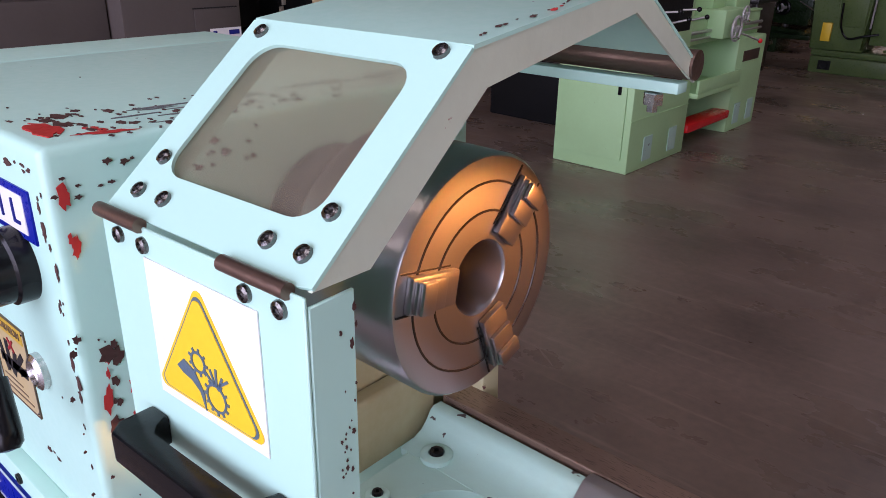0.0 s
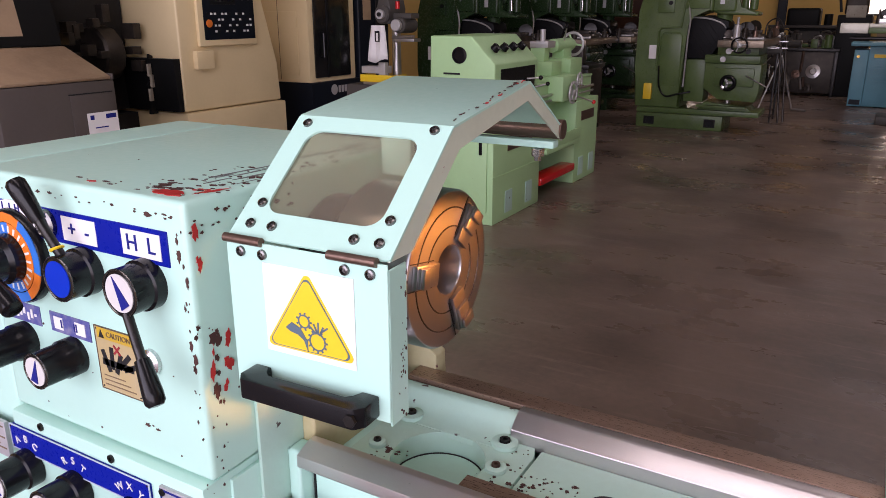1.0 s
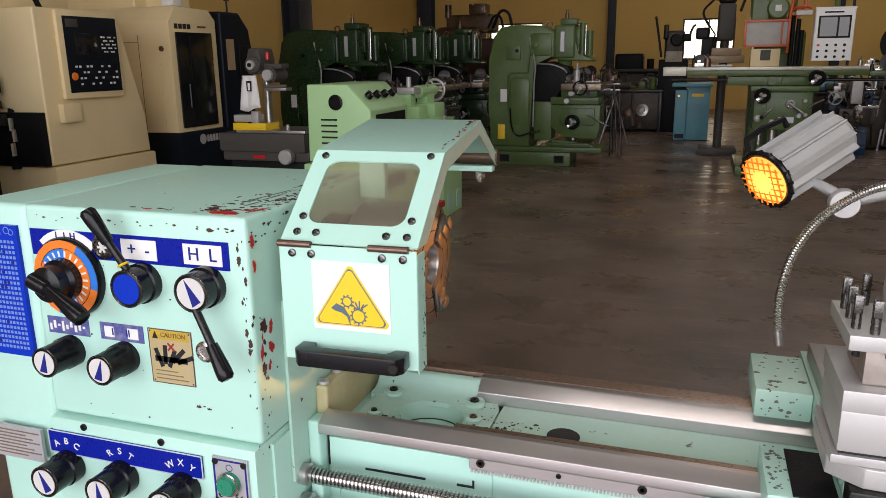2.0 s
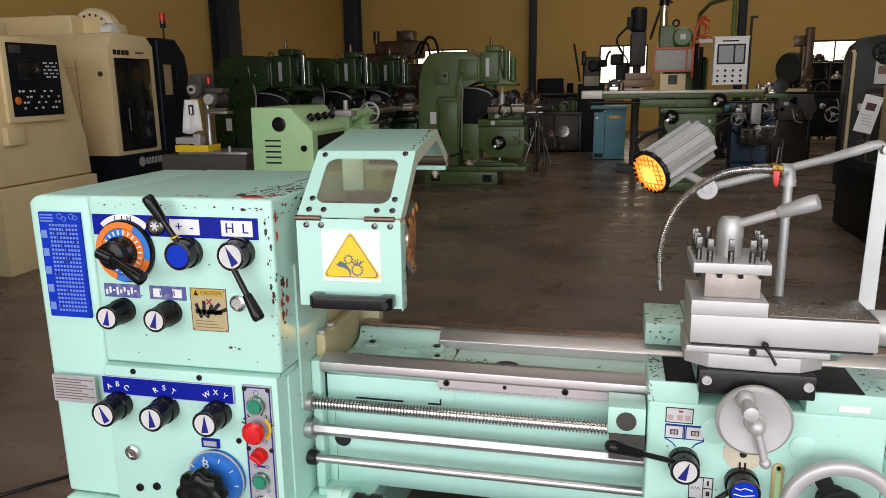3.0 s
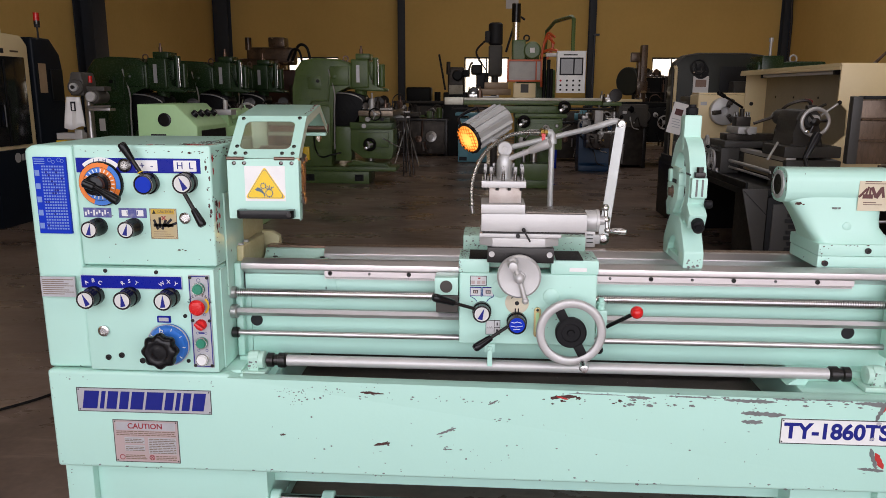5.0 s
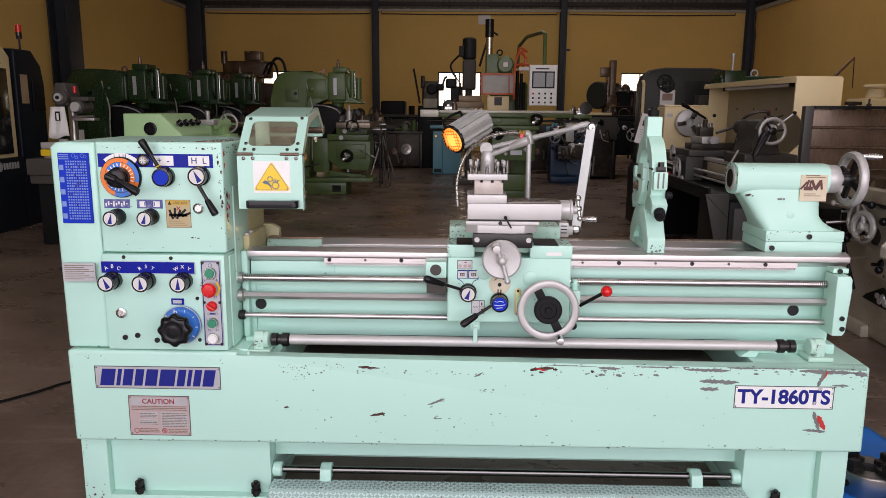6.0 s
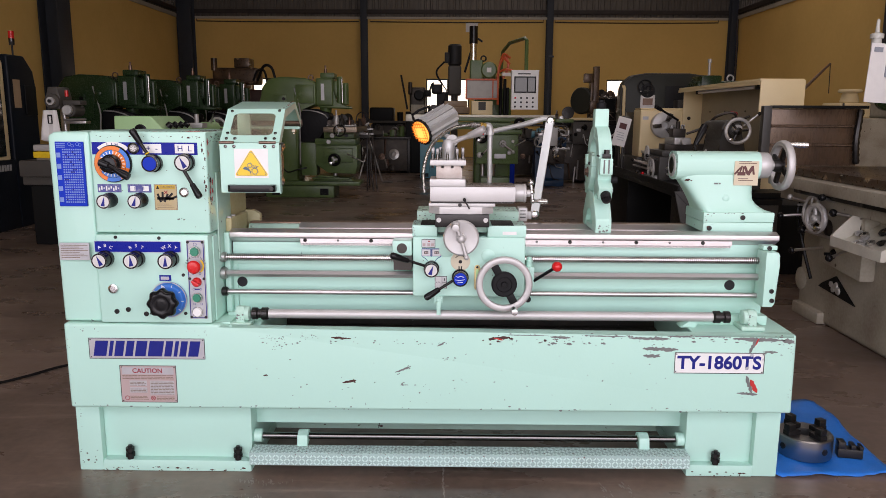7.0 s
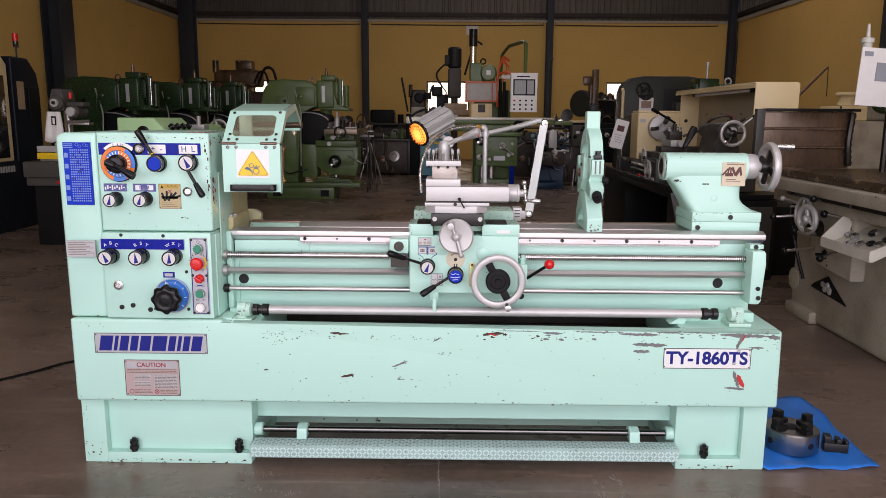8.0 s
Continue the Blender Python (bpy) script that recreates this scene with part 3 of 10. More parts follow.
# bright bar coloured dark: its reflection of dark surroundings is in the base colour
part("tread_bar", Form().rod((0.705, 0.16, 0.133), (2.50, 0.16, 0.133), 0.014, n=20), material("dark_reflection_bar", (0.16, 0.155, 0.15), 0.18, 1.0, vary=0.2, scale=20, fine=200, bump=0.003), lathe, "round steel tread bar with dark reflections put into its colour")
for x in (0.72, 2.485):
    part("bar_collar", Form().rod((x - 0.018, 0.16, 0.133), (x + 0.018, 0.16, 0.133), 0.028, n=18, b=0.004), MINT, lathe)
for x in (0.91, 2.33):
    part("tread_arm", Form().prism("x", [(0.115, 0.104), (0.125, 0.150), (0.16, 0.162), (0.19, 0.150), (0.20, 0.110), (0.135, 0.100)], x - 0.022, x + 0.022, 0.006), MINT, lathe)

# headstock
head = part("headstock", Form().box(0.168, 0.605, 0.0, 0.50, 1.015, 1.398, 0.009, 3), MINT, lathe, "mint headstock casting with chipped corners")
part("end_cover", Form().prism("y", [(0.012, 0.662), (0.164, 0.662), (0.164, 1.396), (0.03, 1.396), (0.006, 1.38)], 0.006, 0.51, 0.014, 3), MINT, lathe)
part("gearbox", Form().box(0.168, 0.598, 0.004, 0.46, 0.664, 1.010, 0.006), MINT, lathe)
part("seat_ledge", Form().box(0.6125, 0.637, 0.186, 0.4275, 0.90, 1.050, 0.006, 3), CREAM_CAST, lathe, "yellowed cast seat under the spindle nose")
part("seat_tail", Form().prism("y", [(0.6125, 0.90), (0.684, 0.90), (0.680, 1.030), (0.650, 1.048), (0.6125, 1.050)], 0.471, 0.505, 0.005), CREAM_CAST, lathe)
part("guard_bracket", Form().box(0.612, 0.668, 0.415, 0.430, 1.36, 1.497, 0.003), MINT, lathe, "mint bracket plate behind the guard hood")
part("head_seat", Form().box(0.6055, 0.6120, 0.27, 0.50, 0.90, 1.24, 0.002), CREAM_CAST, lathe, "stained cast wall under the spindle nose")
part("head_wall", Form().box(0.6055, 0.6120, 0.10, 0.2695, 0.90, 1.24, 0.002), MINT_WORN, lathe)
for y, z in ((0.20, 1.0505), (0.255, 1.0505)):
    part("seat_screw", Form().turned([(0.010, 0), (0.010, 0.006), (0.005, 0.006), (0.005, 0.002), (0, 0.002)], (0.624, y, z), (0, 0, 1), 14), SATIN, lathe)
part("rod_housing", Form().box(0.5985, 0.6045, 0.05, 0.48, 0.664, 1.0, 0.002), MINT, lathe)
part("bed_shoulder", Form().box(0.6125, 0.636, 0.150, 0.185, 0.67, 0.998, 0.006, 3).box(0.605, 0.654, 0.186, 0.44, 0.67, 0.955, 0.003), MINT, lathe)
part("spindle_nose", Form().rod((0.606, SPY, SPZ), (0.66, SPY, SPZ), 0.085, n=40, b=0.004), DARKSTEEL, lathe)

# printed plates on the headstock
KNOB_FACE = material("knob_face_plate", (0.62, 0.61, 0.59), 0.35, vary=0.12, scale=30, fine=200, bump=0.004)
chart = part("gear_chart", Form().box(0.037, 0.143, -0.0015, 0.007, 1.116, 1.359, 0.0006, 1), BLUE_PANEL, lathe, "blue printed thread and feed chart")
rnd = random.Random(4)
rows = Form()
for i in range(22):
    z = 1.327 - i * 0.0094
    for j in range(9):
        x = 0.063 + j * 0.0083
        rows.box(x, x + 0.0055, -0.0022, -0.0014, z, z + 0.0052, 0)
for i in range(5):
    rows.box(0.040, 0.055, -0.0022, -0.0014, 1.300 - i * 0.042, 1.318 - i * 0.042, 0)
for i in range(3):
    rows.box(0.041, 0.075, -0.0022, -0.0014, 1.351 - i * 0.007, 1.354 - i * 0.007, 0)
for cx, cz, r in ((0.092, 1.350, 0.006), (0.103, 1.344, 0.005), (0.122, 1.350, 0.006), (0.132, 1.347, 0.005)):
    rows.torus((cx, -0.0018, cz), (0, 1, 0), r, 0.0008, 14, 4)
tagged(part("chart_print", rows, material("pale_blue_print", (0.16, 0.26, 0.58), 0.4, vary=0.2, scale=40, fine=160), chart), kind="stuff")
dots = Form()
for i in range(15):
    x, z = 0.066 + rnd.randrange(8) * 0.0083, 1.327 - rnd.randrange(22) * 0.0094
    dots.turned([(0.0035, 0), (0.0035, 0.0012), (0, 0.0012)], (x + 0.003, -0.0016, z + 0.003), (0, -1, 0), 10)
tagged(part("chart_dots", dots, INK_BLUE, chart), kind="stuff")
strip = part("speed_plate", Form().box(0.176, 0.572, -0.002, 0.007, 1.312, 1.358, 0.0006, 1), BLUE_PLATE, lathe, "blue enamel speed plate with white legends")
for x0, x1, word in ((0.367, 0.437, "+  -"), (0.488, 0.560, "H  L")):
    pl = part("legend_plate", Form().box(x0, x1, -0.003, -0.0015, 1.318, 1.352, 0.0005, 1), WHITE_PRINT, strip)
    lettering("legend", word, (x0 + x1) / 2, -0.0036, 1.335, 0.022, INK_BLUE, strip)
part("legend_plate", Form().prism("y", arc(0.255, 1.272, 0.088, 48, 132, 10) + arc(0.255, 1.272, 0.068, 132, 48, 10), -0.003, -0.0015), WHITE_PRINT, strip)
lettering("legend", "L  I  H", 0.254, -0.0036, 1.349, 0.012, INK_BLUE, strip)
part("oil_sight", Form().turned([(0.021, 0), (0.021, 0.006), (0.016, 0.009), (0.014, 0.006), (0, 0.006)], (0.334, -0.002, 1.336), (0, -1, 0), 24), SCREW, lathe, "steel-rimmed oil sight with a star slot")
part("sight_star", Form().tilted(Matrix.Translation((0.334, -0.0085, 1.336)), 0.020, 0.0012, 0.004, 0).tilted(Matrix.Translation((0.334, -0.0088, 1.336)) @ Matrix.Rotation(radians(60), 4, "Y"), 0.020, 0.0012, 0.004, 0).tilted(Matrix.Translation((0.334, -0.0091, 1.336)) @ Matrix.Rotation(radians(120), 4, "Y"), 0.020, 0.0012, 0.004, 0), KNOB_FACE, lathe)
part("oil_sight", Form().turned([(0.018, 0), (0.018, 0.006), (0.013, 0.009), (0.011, 0.005), (0, 0.005)], (0.514, 0.0, 1.172), (0, -1, 0), 24), CHROME, lathe, "steel-rimmed oil sight glass")


def wedge(x, y, z, r, angle):
    """The pointer printed on a knob's face."""
    c, s = math.cos(radians(angle)), math.sin(radians(angle))
    pts = [(0, r * 0.95), (r * 0.42, -r * 0.75), (-r * 0.30, -r * 0.85)]
    return Form().prism("y", [(x + u * c - v * s, z + u * s + v * c) for u, v in pts], y - 0.0008, y + 0.0004)




def selector(x, z, r=0.027, length=0.062, angle=0, face=KNOB_FACE, y=0.0, pointer=True):
    """A black ribbed selector knob with a round printed face."""
    k = part("selector_knob", Form().turned([(r * 1.05, 0), (r * 1.05, length * 0.35), (r * 0.96, length * 0.40), (r * 0.96, length * 0.97), (r * 0.90, length), (0, length)], (x, y, z), (0, -1, 0), 32), BLACK, lathe, "black selector knob with a printed dial face")
    part("knob_ring", Form().torus((x, y - length, z), (0, 1, 0), r * 0.94, 0.0012, 32, 6), SCREW, k)
    part("knob_face", Form().turned([(r * 0.78, 0), (r * 0.78, 0.0012), (0, 0.0012)], (x, y - length, z), (0, -1, 0), 32), face, k)
    if pointer:
        part("pointer", wedge(x, y - length - 0.0014, z, r * 0.77, angle), INK_BLUE, k)
    return k


def lever(k, a, c, shaft=0.0065, grip=0.013, share=0.5, mat=BLACK):
    """A bright shaft from a to c whose outer share is a tapered black grip."""
    a, c = Vector(a), Vector(c)
    m = a.lerp(c, 1 - share)
    part("lever_shaft", Form().rod(a, m, shaft, n=12), DARKSTEEL, k)
    d = (c - m).length
    part("lever_grip", Form().turned([(grip * 0.72, 0), (grip * 0.78, d * 0.1), (grip, d * 0.72), (grip * 0.98, d * 0.9), (grip * 0.7, d * 0.98), (0, d)], m, c - m, 16), mat, k)


# speed dial with its orange and blue ring
dial = part("speed_dial", Form().turned([(0.070, 0), (0.070, 0.010), (0.067, 0.014), (0, 0.014)], (0.254, 0, 1.278), (0, -1, 0), 48), BLACK, lathe, "round speed dial with orange and blue ring")
LIGHT_BLUE = material("dial_blue_print", (0.03, 0.18, 0.62), 0.35, vary=0.15, scale=20, fine=150, bump=0.004)
for a0, a1, mat in ((60, 250, ORANGE), (250, 300, LIGHT_BLUE), (300, 345, ORANGE), (-15, 60, LIGHT_BLUE)):
    part("dial_sector", Form().prism("y", arc(0.254, 1.278, 0.0665, a0, a1, 12) + arc(0.254, 1.278, 0.053, a1, a0, 12), -0.0155, -0.0135), mat, dial)
for a0, a1, mat in ((85, 150, LIGHT_BLUE), (150, 215, ORANGE), (215, 300, LIGHT_BLUE), (-60, 85, ORANGE)):
    part("dial_sector", Form().prism("y", arc(0.254, 1.278, 0.0515, a0, a1, 12) + arc(0.254, 1.278, 0.030, a1, a0, 12), -0.0152, -0.0135), mat, dial)
figs = Form()
for i in range(22):
    a = radians(i * 360 / 22)
    figs.tilted(Matrix.Translation((0.254 + 0.043 * math.cos(a), -0.0156, 1.278 + 0.043 * math.sin(a))) @ Matrix.Rotation(-a, 4, "Y"), 0.010, 0.0008, 0.0035, 0)
part("dial_figures", figs, WHITE_PRINT, dial)
hub = part("dial_hub", Form().turned([(0.036, 0.012), (0.036, 0.030), (0.030, 0.036), (0.030, 0.056), (0.022, 0.060), (0, 0.060)], (0.254, 0, 1.278), (0, -1, 0), 32), BLACK, dial)
part("dial_lever", Form().rod((0.226, -0.058, 1.288), (0.264, -0.058, 1.272), 0.015, n=14, b=0.004).turned([(0.009, 0), (0.010, 0.02), (0.0155, 0.07), (0.014, 0.085), (0, 0.088)], (0.262, -0.060, 1.274), (0.085, -0.012, -0.046), 14), BLACK, dial)
kb = selector(0.406, 1.281, 0.032, 0.044, face=BLUE_PANEL, pointer=False)
lever(kb, (0.402, -0.030, 1.305), (0.347, -0.046, 1.408), share=0.52)
part("tie_wire", Form().torus((0.395, -0.032, 1.318), (-0.45, 0, 0.9), 0.008, 0.002, 14, 5), YELLOW, kb)
kh = selector(0.528, 1.285, 0.032, 0.044, angle=25)
lever(kh, (0.531, -0.040, 1.258), (0.594, -0.062, 1.157), share=0.5)
selector(0.232, 1.141, angle=-14)
selector(0.348, 1.142, angle=-18)
for x0, x1 in ((0.186, 0.276), (0.300, 0.390)):
    pl = part("range_plate", Form().box(x0, x1, -0.0015, 0.007, 1.170, 1.201, 0.0005, 1), WORN_BLUE, lathe)
    f = Form()
    if x0 < 0.2:
        for i in range(9):
            f.box(x0 + 0.005 + i * 0.009, x0 + 0.010 + i * 0.009, -0.0024, -0.0012, 1.176 + (i % 3) * 0.004, 1.188 + (i % 2) * 0.006, 0)
    else:
        f.box(x0 + 0.010, x0 + 0.030, -0.0024, -0.0012, 1.176, 1.195, 0).box(x1 - 0.032, x1 - 0.010, -0.0024, -0.0012, 1.176, 1.195, 0)
    tagged(part("range_marks", f, WHITE_PRINT, pl), kind="stuff")
    if x0 > 0.2:
        lettering("legend", "I     II", (x0 + x1) / 2, -0.003, 1.1855, 0.013, INK_BLUE, pl)
card = part("caution_card", Form().box(0.400, 0.486, -0.0012, 0.007, 1.104, 1.201, 0.0004, 1), GOLD_CARD, lathe, "yellowed caution card with a dark pictogram")
lettering("caution_word", "CAUTION", 0.450, -0.0018, 1.191, 0.008, INK_BROWN, card)
f = Form().prism("y", [(0.408, 1.184), (0.420, 1.184), (0.414, 1.197)], -0.0018, -0.001)
for i in range(5):
    f.tilted(Matrix.Translation((0.418 + i * 0.013, -0.0014, 1.150 + 0.006 * (i % 2))) @ Matrix.Rotation(radians(-20 + 22 * i), 4, "Y"), 0.008, 0.0008, 0.034, 0)
f.box(0.410, 0.474, -0.0018, -0.001, 1.143, 1.153, 0)
part("card_pictogram", f, FLAT_BLACK, card)
part("card_header", Form().box(0.405, 0.4795, -0.00155, -0.001, 1.183, 1.199, 0), material("card_yellow_band", (0.55, 0.36, 0.03), 0.45, vary=0.3, scale=40, fine=200), card)
for i in range(3):
    part("card_line", Form().box(0.409, 0.473 - 0.01 * i, -0.0018, -0.001, 1.112 + i * 0.007, 1.1135 + i * 0.007, 0), INK_BROWN, card)
part("card_cross", Form().tilted(Matrix.Translation((0.444, -0.0017, 1.171)) @ Matrix.Rotation(radians(45), 4, "Y"), 0.018, 0.0008, 0.003, 0).tilted(Matrix.Translation((0.444, -0.0019, 1.171)) @ Matrix.Rotation(radians(-45), 4, "Y"), 0.018, 0.0008, 0.003, 0), INK_RED, card)
PALE_EDGE = material("pale_plate_edge", (0.50, 0.56, 0.66), 0.4, vary=0.2, scale=30, fine=150, bump=0.004)


def plate_edging(parent, x0, x1, z0, z1, y, w, mat):
    """The narrow raised edging of a printed plate, with a pin in each corner."""
    part("plate_edging", Form().box(x0, x1, y, y + 0.0016, z0, z0 + w, 0).box(x0, x1, y, y + 0.0016, z1 - w, z1, 0).box(x0, x0 + w, y, y + 0.0016, z0 + w, z1 - w, 0).box(x1 - w, x1, y, y + 0.0016, z0 + w, z1 - w, 0), mat, parent)
    for x in (x0 + 0.0045, x1 - 0.0045):
        for z in (z0 + 0.0045, z1 - 0.0045):
            part("plate_pin", Form().turned([(0.0016, 0), (0.0013, 0.0008), (0, 0.0010)], (x, y + 0.0006, z), (0, -1, 0), 8), SCREW, parent)


plate_edging(card, 0.400, 0.486, 1.104, 1.201, -0.0018, 0.0013, RUSTY)
lower = part("feed_plate", Form().box(0.166, 0.494, -0.001, 0.009, 0.944, 0.985, 0.0005, 1), BLUE_PLATE, lathe, "dark blue feed selector plate")
plate_edging(lower, 0.1645, 0.4955, 0.9425, 0.9865, -0.0018, 0.0016, PALE_EDGE)
for x, word, s in ((0.205, "ABC", 1), (0.324, "RST", 1), (0.452, "WXY", 1)):
    for i, ch in enumerate(word):
        a = radians(-32 + 32 * i)
        lettering("legend", ch, 0, 0, 0, 0.013, WHITE_PRINT, lower, m=pose(x + 0.042 * math.sin(a), -0.0018, 0.922 + 0.046 * math.cos(a), 90, 0, 0) @ Matrix.Rotation(-a, 4, "Z"))
for x, a in ((0.205, 22), (0.324, 4), (0.454, -4)):
    selector(x, 0.919, 0.030, 0.062, a, y=0.003)
part("small_plate", Form().box(0.405, 0.449, -0.001, 0.009, 0.832, 0.854, 0.0005, 1), BLUE_PLATE, lathe)
part("plate_mark", Form().box(0.411, 0.443, -0.002, -0.0008, 0.837, 0.849, 0), SILVER, lathe)
big = part("feed_dial", Form().turned([(0.068, 0), (0.068, 0.012), (0.060, 0.026), (0.030, 0.030), (0, 0.030)], (0.439, 0.003, 0.760), (0, -1, 0), 48), LIGHT_BLUE, lathe, "blue conical feed dial with a black star wheel")
lettering("legend", "B", 0.428, -0.0285, 0.806, 0.022, WHITE_PRINT, big)
for i in range(10):
    a = radians(-100 + 36 * i + 12)
    part("dial_tick", Form().tilted(Matrix.Translation((0.439 + 0.0585 * math.sin(a), -0.0236, 0.760 + 0.0585 * math.cos(a))) @ Matrix.Rotation(a, 4, "Y"), 0.0022, 0.002, 0.010, 0), WHITE_PRINT, big)
part("dial_rim", Form().torus((0.439, -0.0085, 0.760), (0, 1, 0), 0.0682, 0.0022, 48, 6), SATIN, big)
star = Form()
rings = []
for y, r, lobe in ((-0.050, 0.030, 0.0), (-0.052, 0.046, 0.6), (-0.058, 0.0545, 1.0), (-0.074, 0.0560, 1.0), (-0.083, 0.0515, 0.9), (-0.088, 0.044, 0.5), (-0.0895, 0.036, 0.1), (-0.0875, 0.030, 0.0), (-0.0860, 0.024, 0.0), (-0.0880, 0.018, 0.0), (-0.0880, 0.006, 0.0)):
    rings.append([(0.439 + (r + 0.0040 * lobe * math.cos(8 * a)) * math.cos(a), y, 0.760 + (r + 0.0040 * lobe * math.cos(8 * a)) * math.sin(a)) for a in [2 * math.pi * k / 64 for k in range(64)]])
star.loft(rings).turned([(0.026, 0.03), (0.024, 0.06)], (0.439, 0.003, 0.760), (0, -1, 0), 24)
part("star_wheel", star, BLACK, big)
part("oil_plug", Form().turned([(0.018, 0), (0.018, 0.008), (0.012, 0.010), (0.011, 0.007), (0, 0.007)], (0.225, 0.003, 0.800), (0, -1, 0), 24), CHROME, lathe)
for x, z in ((0.231, 0.709), (0.276, 0.717), (0.345, 0.700)):
    part("socket_screw", Form().turned([(0.0095, 0), (0.0095, 0.004), (0.005, 0.004), (0.005, 0.001), (0, 0.001)], (x, 0.004, z), (0, -1, 0), 14), DARKSTEEL, lathe)
for x, z in ((0.246, 1.000), (0.412, 0.998), (0.497, 0.855), (0.366, 0.703), (0.498, 0.703)):
    part("socket_screw", Form().turned([(0.0065, 0), (0.0065, 0.003), (0.003, 0.003), (0.003, 0.001), (0, 0.001)], (x, 0.004, z), (0, -1, 0), 12), DARKSTEEL, lathe)
spec = part("data_plate", Form().box(0.028, 0.142, 0.002, 0.009, 0.911, 0.977, 0.0004, 1), SILVER, lathe, "worn grey data plate")
f = Form()
for i in range(8):
    f.box(0.034, 0.137 - 0.016 * (i * 5 % 3), 0.0012, 0.0022, 0.967 - i * 0.0068, 0.9692 - i * 0.0068, 0)
part("data_lines", f, INK_BROWN, spec)
sw = part("switch_panel", Form().box(0.516, 0.584, -0.0015, 0.009, 0.683, 0.992, 0.0006, 1), SILVER, lathe, "aluminium switch panel with push buttons")
part("panel_border", Form().box(0.518, 0.521, -0.0022, -0.001, 0.686, 0.989, 0).box(0.579, 0.582, -0.0022, -0.001, 0.686, 0.989, 0).box(0.521, 0.579, -0.0022, -0.001, 0.686, 0.689, 0).box(0.521, 0.579, -0.0022, -0.001, 0.986, 0.989, 0), INK_BLUE, sw)
for x, z in ((0.5225, 0.984), (0.5775, 0.984), (0.5225, 0.690), (0.5775, 0.690), (0.5225, 0.842), (0.5775, 0.842)):
    part("panel_screw", Form().turned([(0.0055, 0), (0.0055, 0.002), (0.002, 0.0026), (0, 0.002)], (x, -0.0015, z), (0, -1, 0), 12), DARKSTEEL, sw)
for z, r, mat, name in ((0.948, 0.017, GREEN_BTN, "green push button"), (0.768, 0.016, GREEN_BTN, "green push button"), (0.712, 0.017, WHITE_PRINT, "white pilot lamp")):
    part("push_button", Form().turned([(r + 0.003, 0), (r + 0.003, 0.010), (r, 0.012), (r, 0.014), (r - 0.002, 0.018), (0, 0.018)], (0.549, -0.001, z), (0, -1, 0), 24), mat, sw, name)
    part("button_bezel", Form().torus((0.549, -0.011, z), (0, 1, 0), r + 0.002, 0.0022, 24, 6), CHROME, sw)
part("emergency_stop", Form().turned([(0.012, 0), (0.012, 0.018), (0.024, 0.020), (0.026, 0.028), (0.020, 0.036), (0, 0.039)], (0.549, -0.001, 0.892), (0, -1, 0), 28), RED, sw, "red mushroom emergency stop")
part("stop_ring", Form().prism("y", arc(0.549, 0.892, 0.0315, -55, 50, 14) + arc(0.549, 0.892, 0.0255, 50, -55, 14), -0.0026, -0.001), YELLOW, sw)
for i, ch in enumerate("EMERGENCY"):
    a = radians(-72 + 18 * i)
    lettering("legend", ch, 0, 0, 0, 0.0085, FLAT_BLACK, sw, m=pose(0.549 + 0.036 * math.sin(a), -0.0026, 0.892 + 0.036 * math.cos(a), 90, 0, 0) @ Matrix.Rotation(-a, 4, "Z"))
part("selector_switch", Form().turned([(0.018, 0), (0.018, 0.010), (0.015, 0.014), (0, 0.014)], (0.550, -0.001, 0.829), (0, -1, 0), 20).tilted(Matrix.Translation((0.550, -0.022, 0.829)) @ Matrix.Rotation(radians(35), 4, "Y"), 0.032, 0.016, 0.010, 0.003), RED, sw)
for z in (0.862, 0.800, 0.742):
    for x in (0.536, 0.563):
        part("panel_mark", Form().torus((x, -0.0018, z), (0, 1, 0), 0.004, 0.0007, 10, 4), INK_BLUE, sw)
part("panel_mark", Form().torus((0.549, -0.0018, 0.975), (0, 1, 0), 0.006, 0.0007, 14, 4), INK_BLUE, sw)
part("panel_mark", Form().box(0.540, 0.558, -0.0024, -0.0012, 0.798, 0.803, 0), INK_BLUE, sw)

# spindle chuck, at rest
chuck = part("chuck", Form().turned([(0.060, 0), (0.108, 0.004), (0.113, 0.009), (0.113, 0.128), (0.110, 0.132), (0.108, 0.1325), (0.036, 0.1325), (0.034, 0.129), (0.034, 0.06), (0.029, 0.058), (0.029, 0.02), (0, 0.02)], (0.676, SPY, SPZ), (1, 0, 0), 64), CHUCK, lathe, "polished steel three-jaw chuck in the spindle")
for k in range(3):
    m = Matrix.Translation((0.809, SPY, SPZ)) @ Matrix.Rotation(radians(80 + 120 * k), 4, "X")
    j = Form().prism("x", [(-0.016, 0.040), (0.016, 0.040), (0.016, 0.098), (-0.016, 0.098)], -0.0005, 0.007, 0.002)
    j.prism("x", [(-0.014, 0.060), (0.014, 0.060), (0.014, 0.096), (-0.014, 0.096)], 0.007, 0.012, 0.002).prism("x", [(-0.014, 0.078), (0.014, 0.078), (0.014, 0.094), (-0.014, 0.094)], 0.012, 0.017, 0.002)
    part("chuck_jaw", j.turn(m), CHUCK, chuck)
for k in range(3):
    f = Form()
    for s in (-1, 1):
        f.prism("x", [(s * 0.019, 0.046), (s * 0.0175, 0.046), (s * 0.0175, 0.106), (s * 0.019, 0.106)], -0.0004, 0.0006)
    part("jaw_slot", f.turn(Matrix.Translation((0.809, SPY, SPZ)) @ Matrix.Rotation(radians(80 + 120 * k), 4, "X")), DARKSTEEL, chuck)
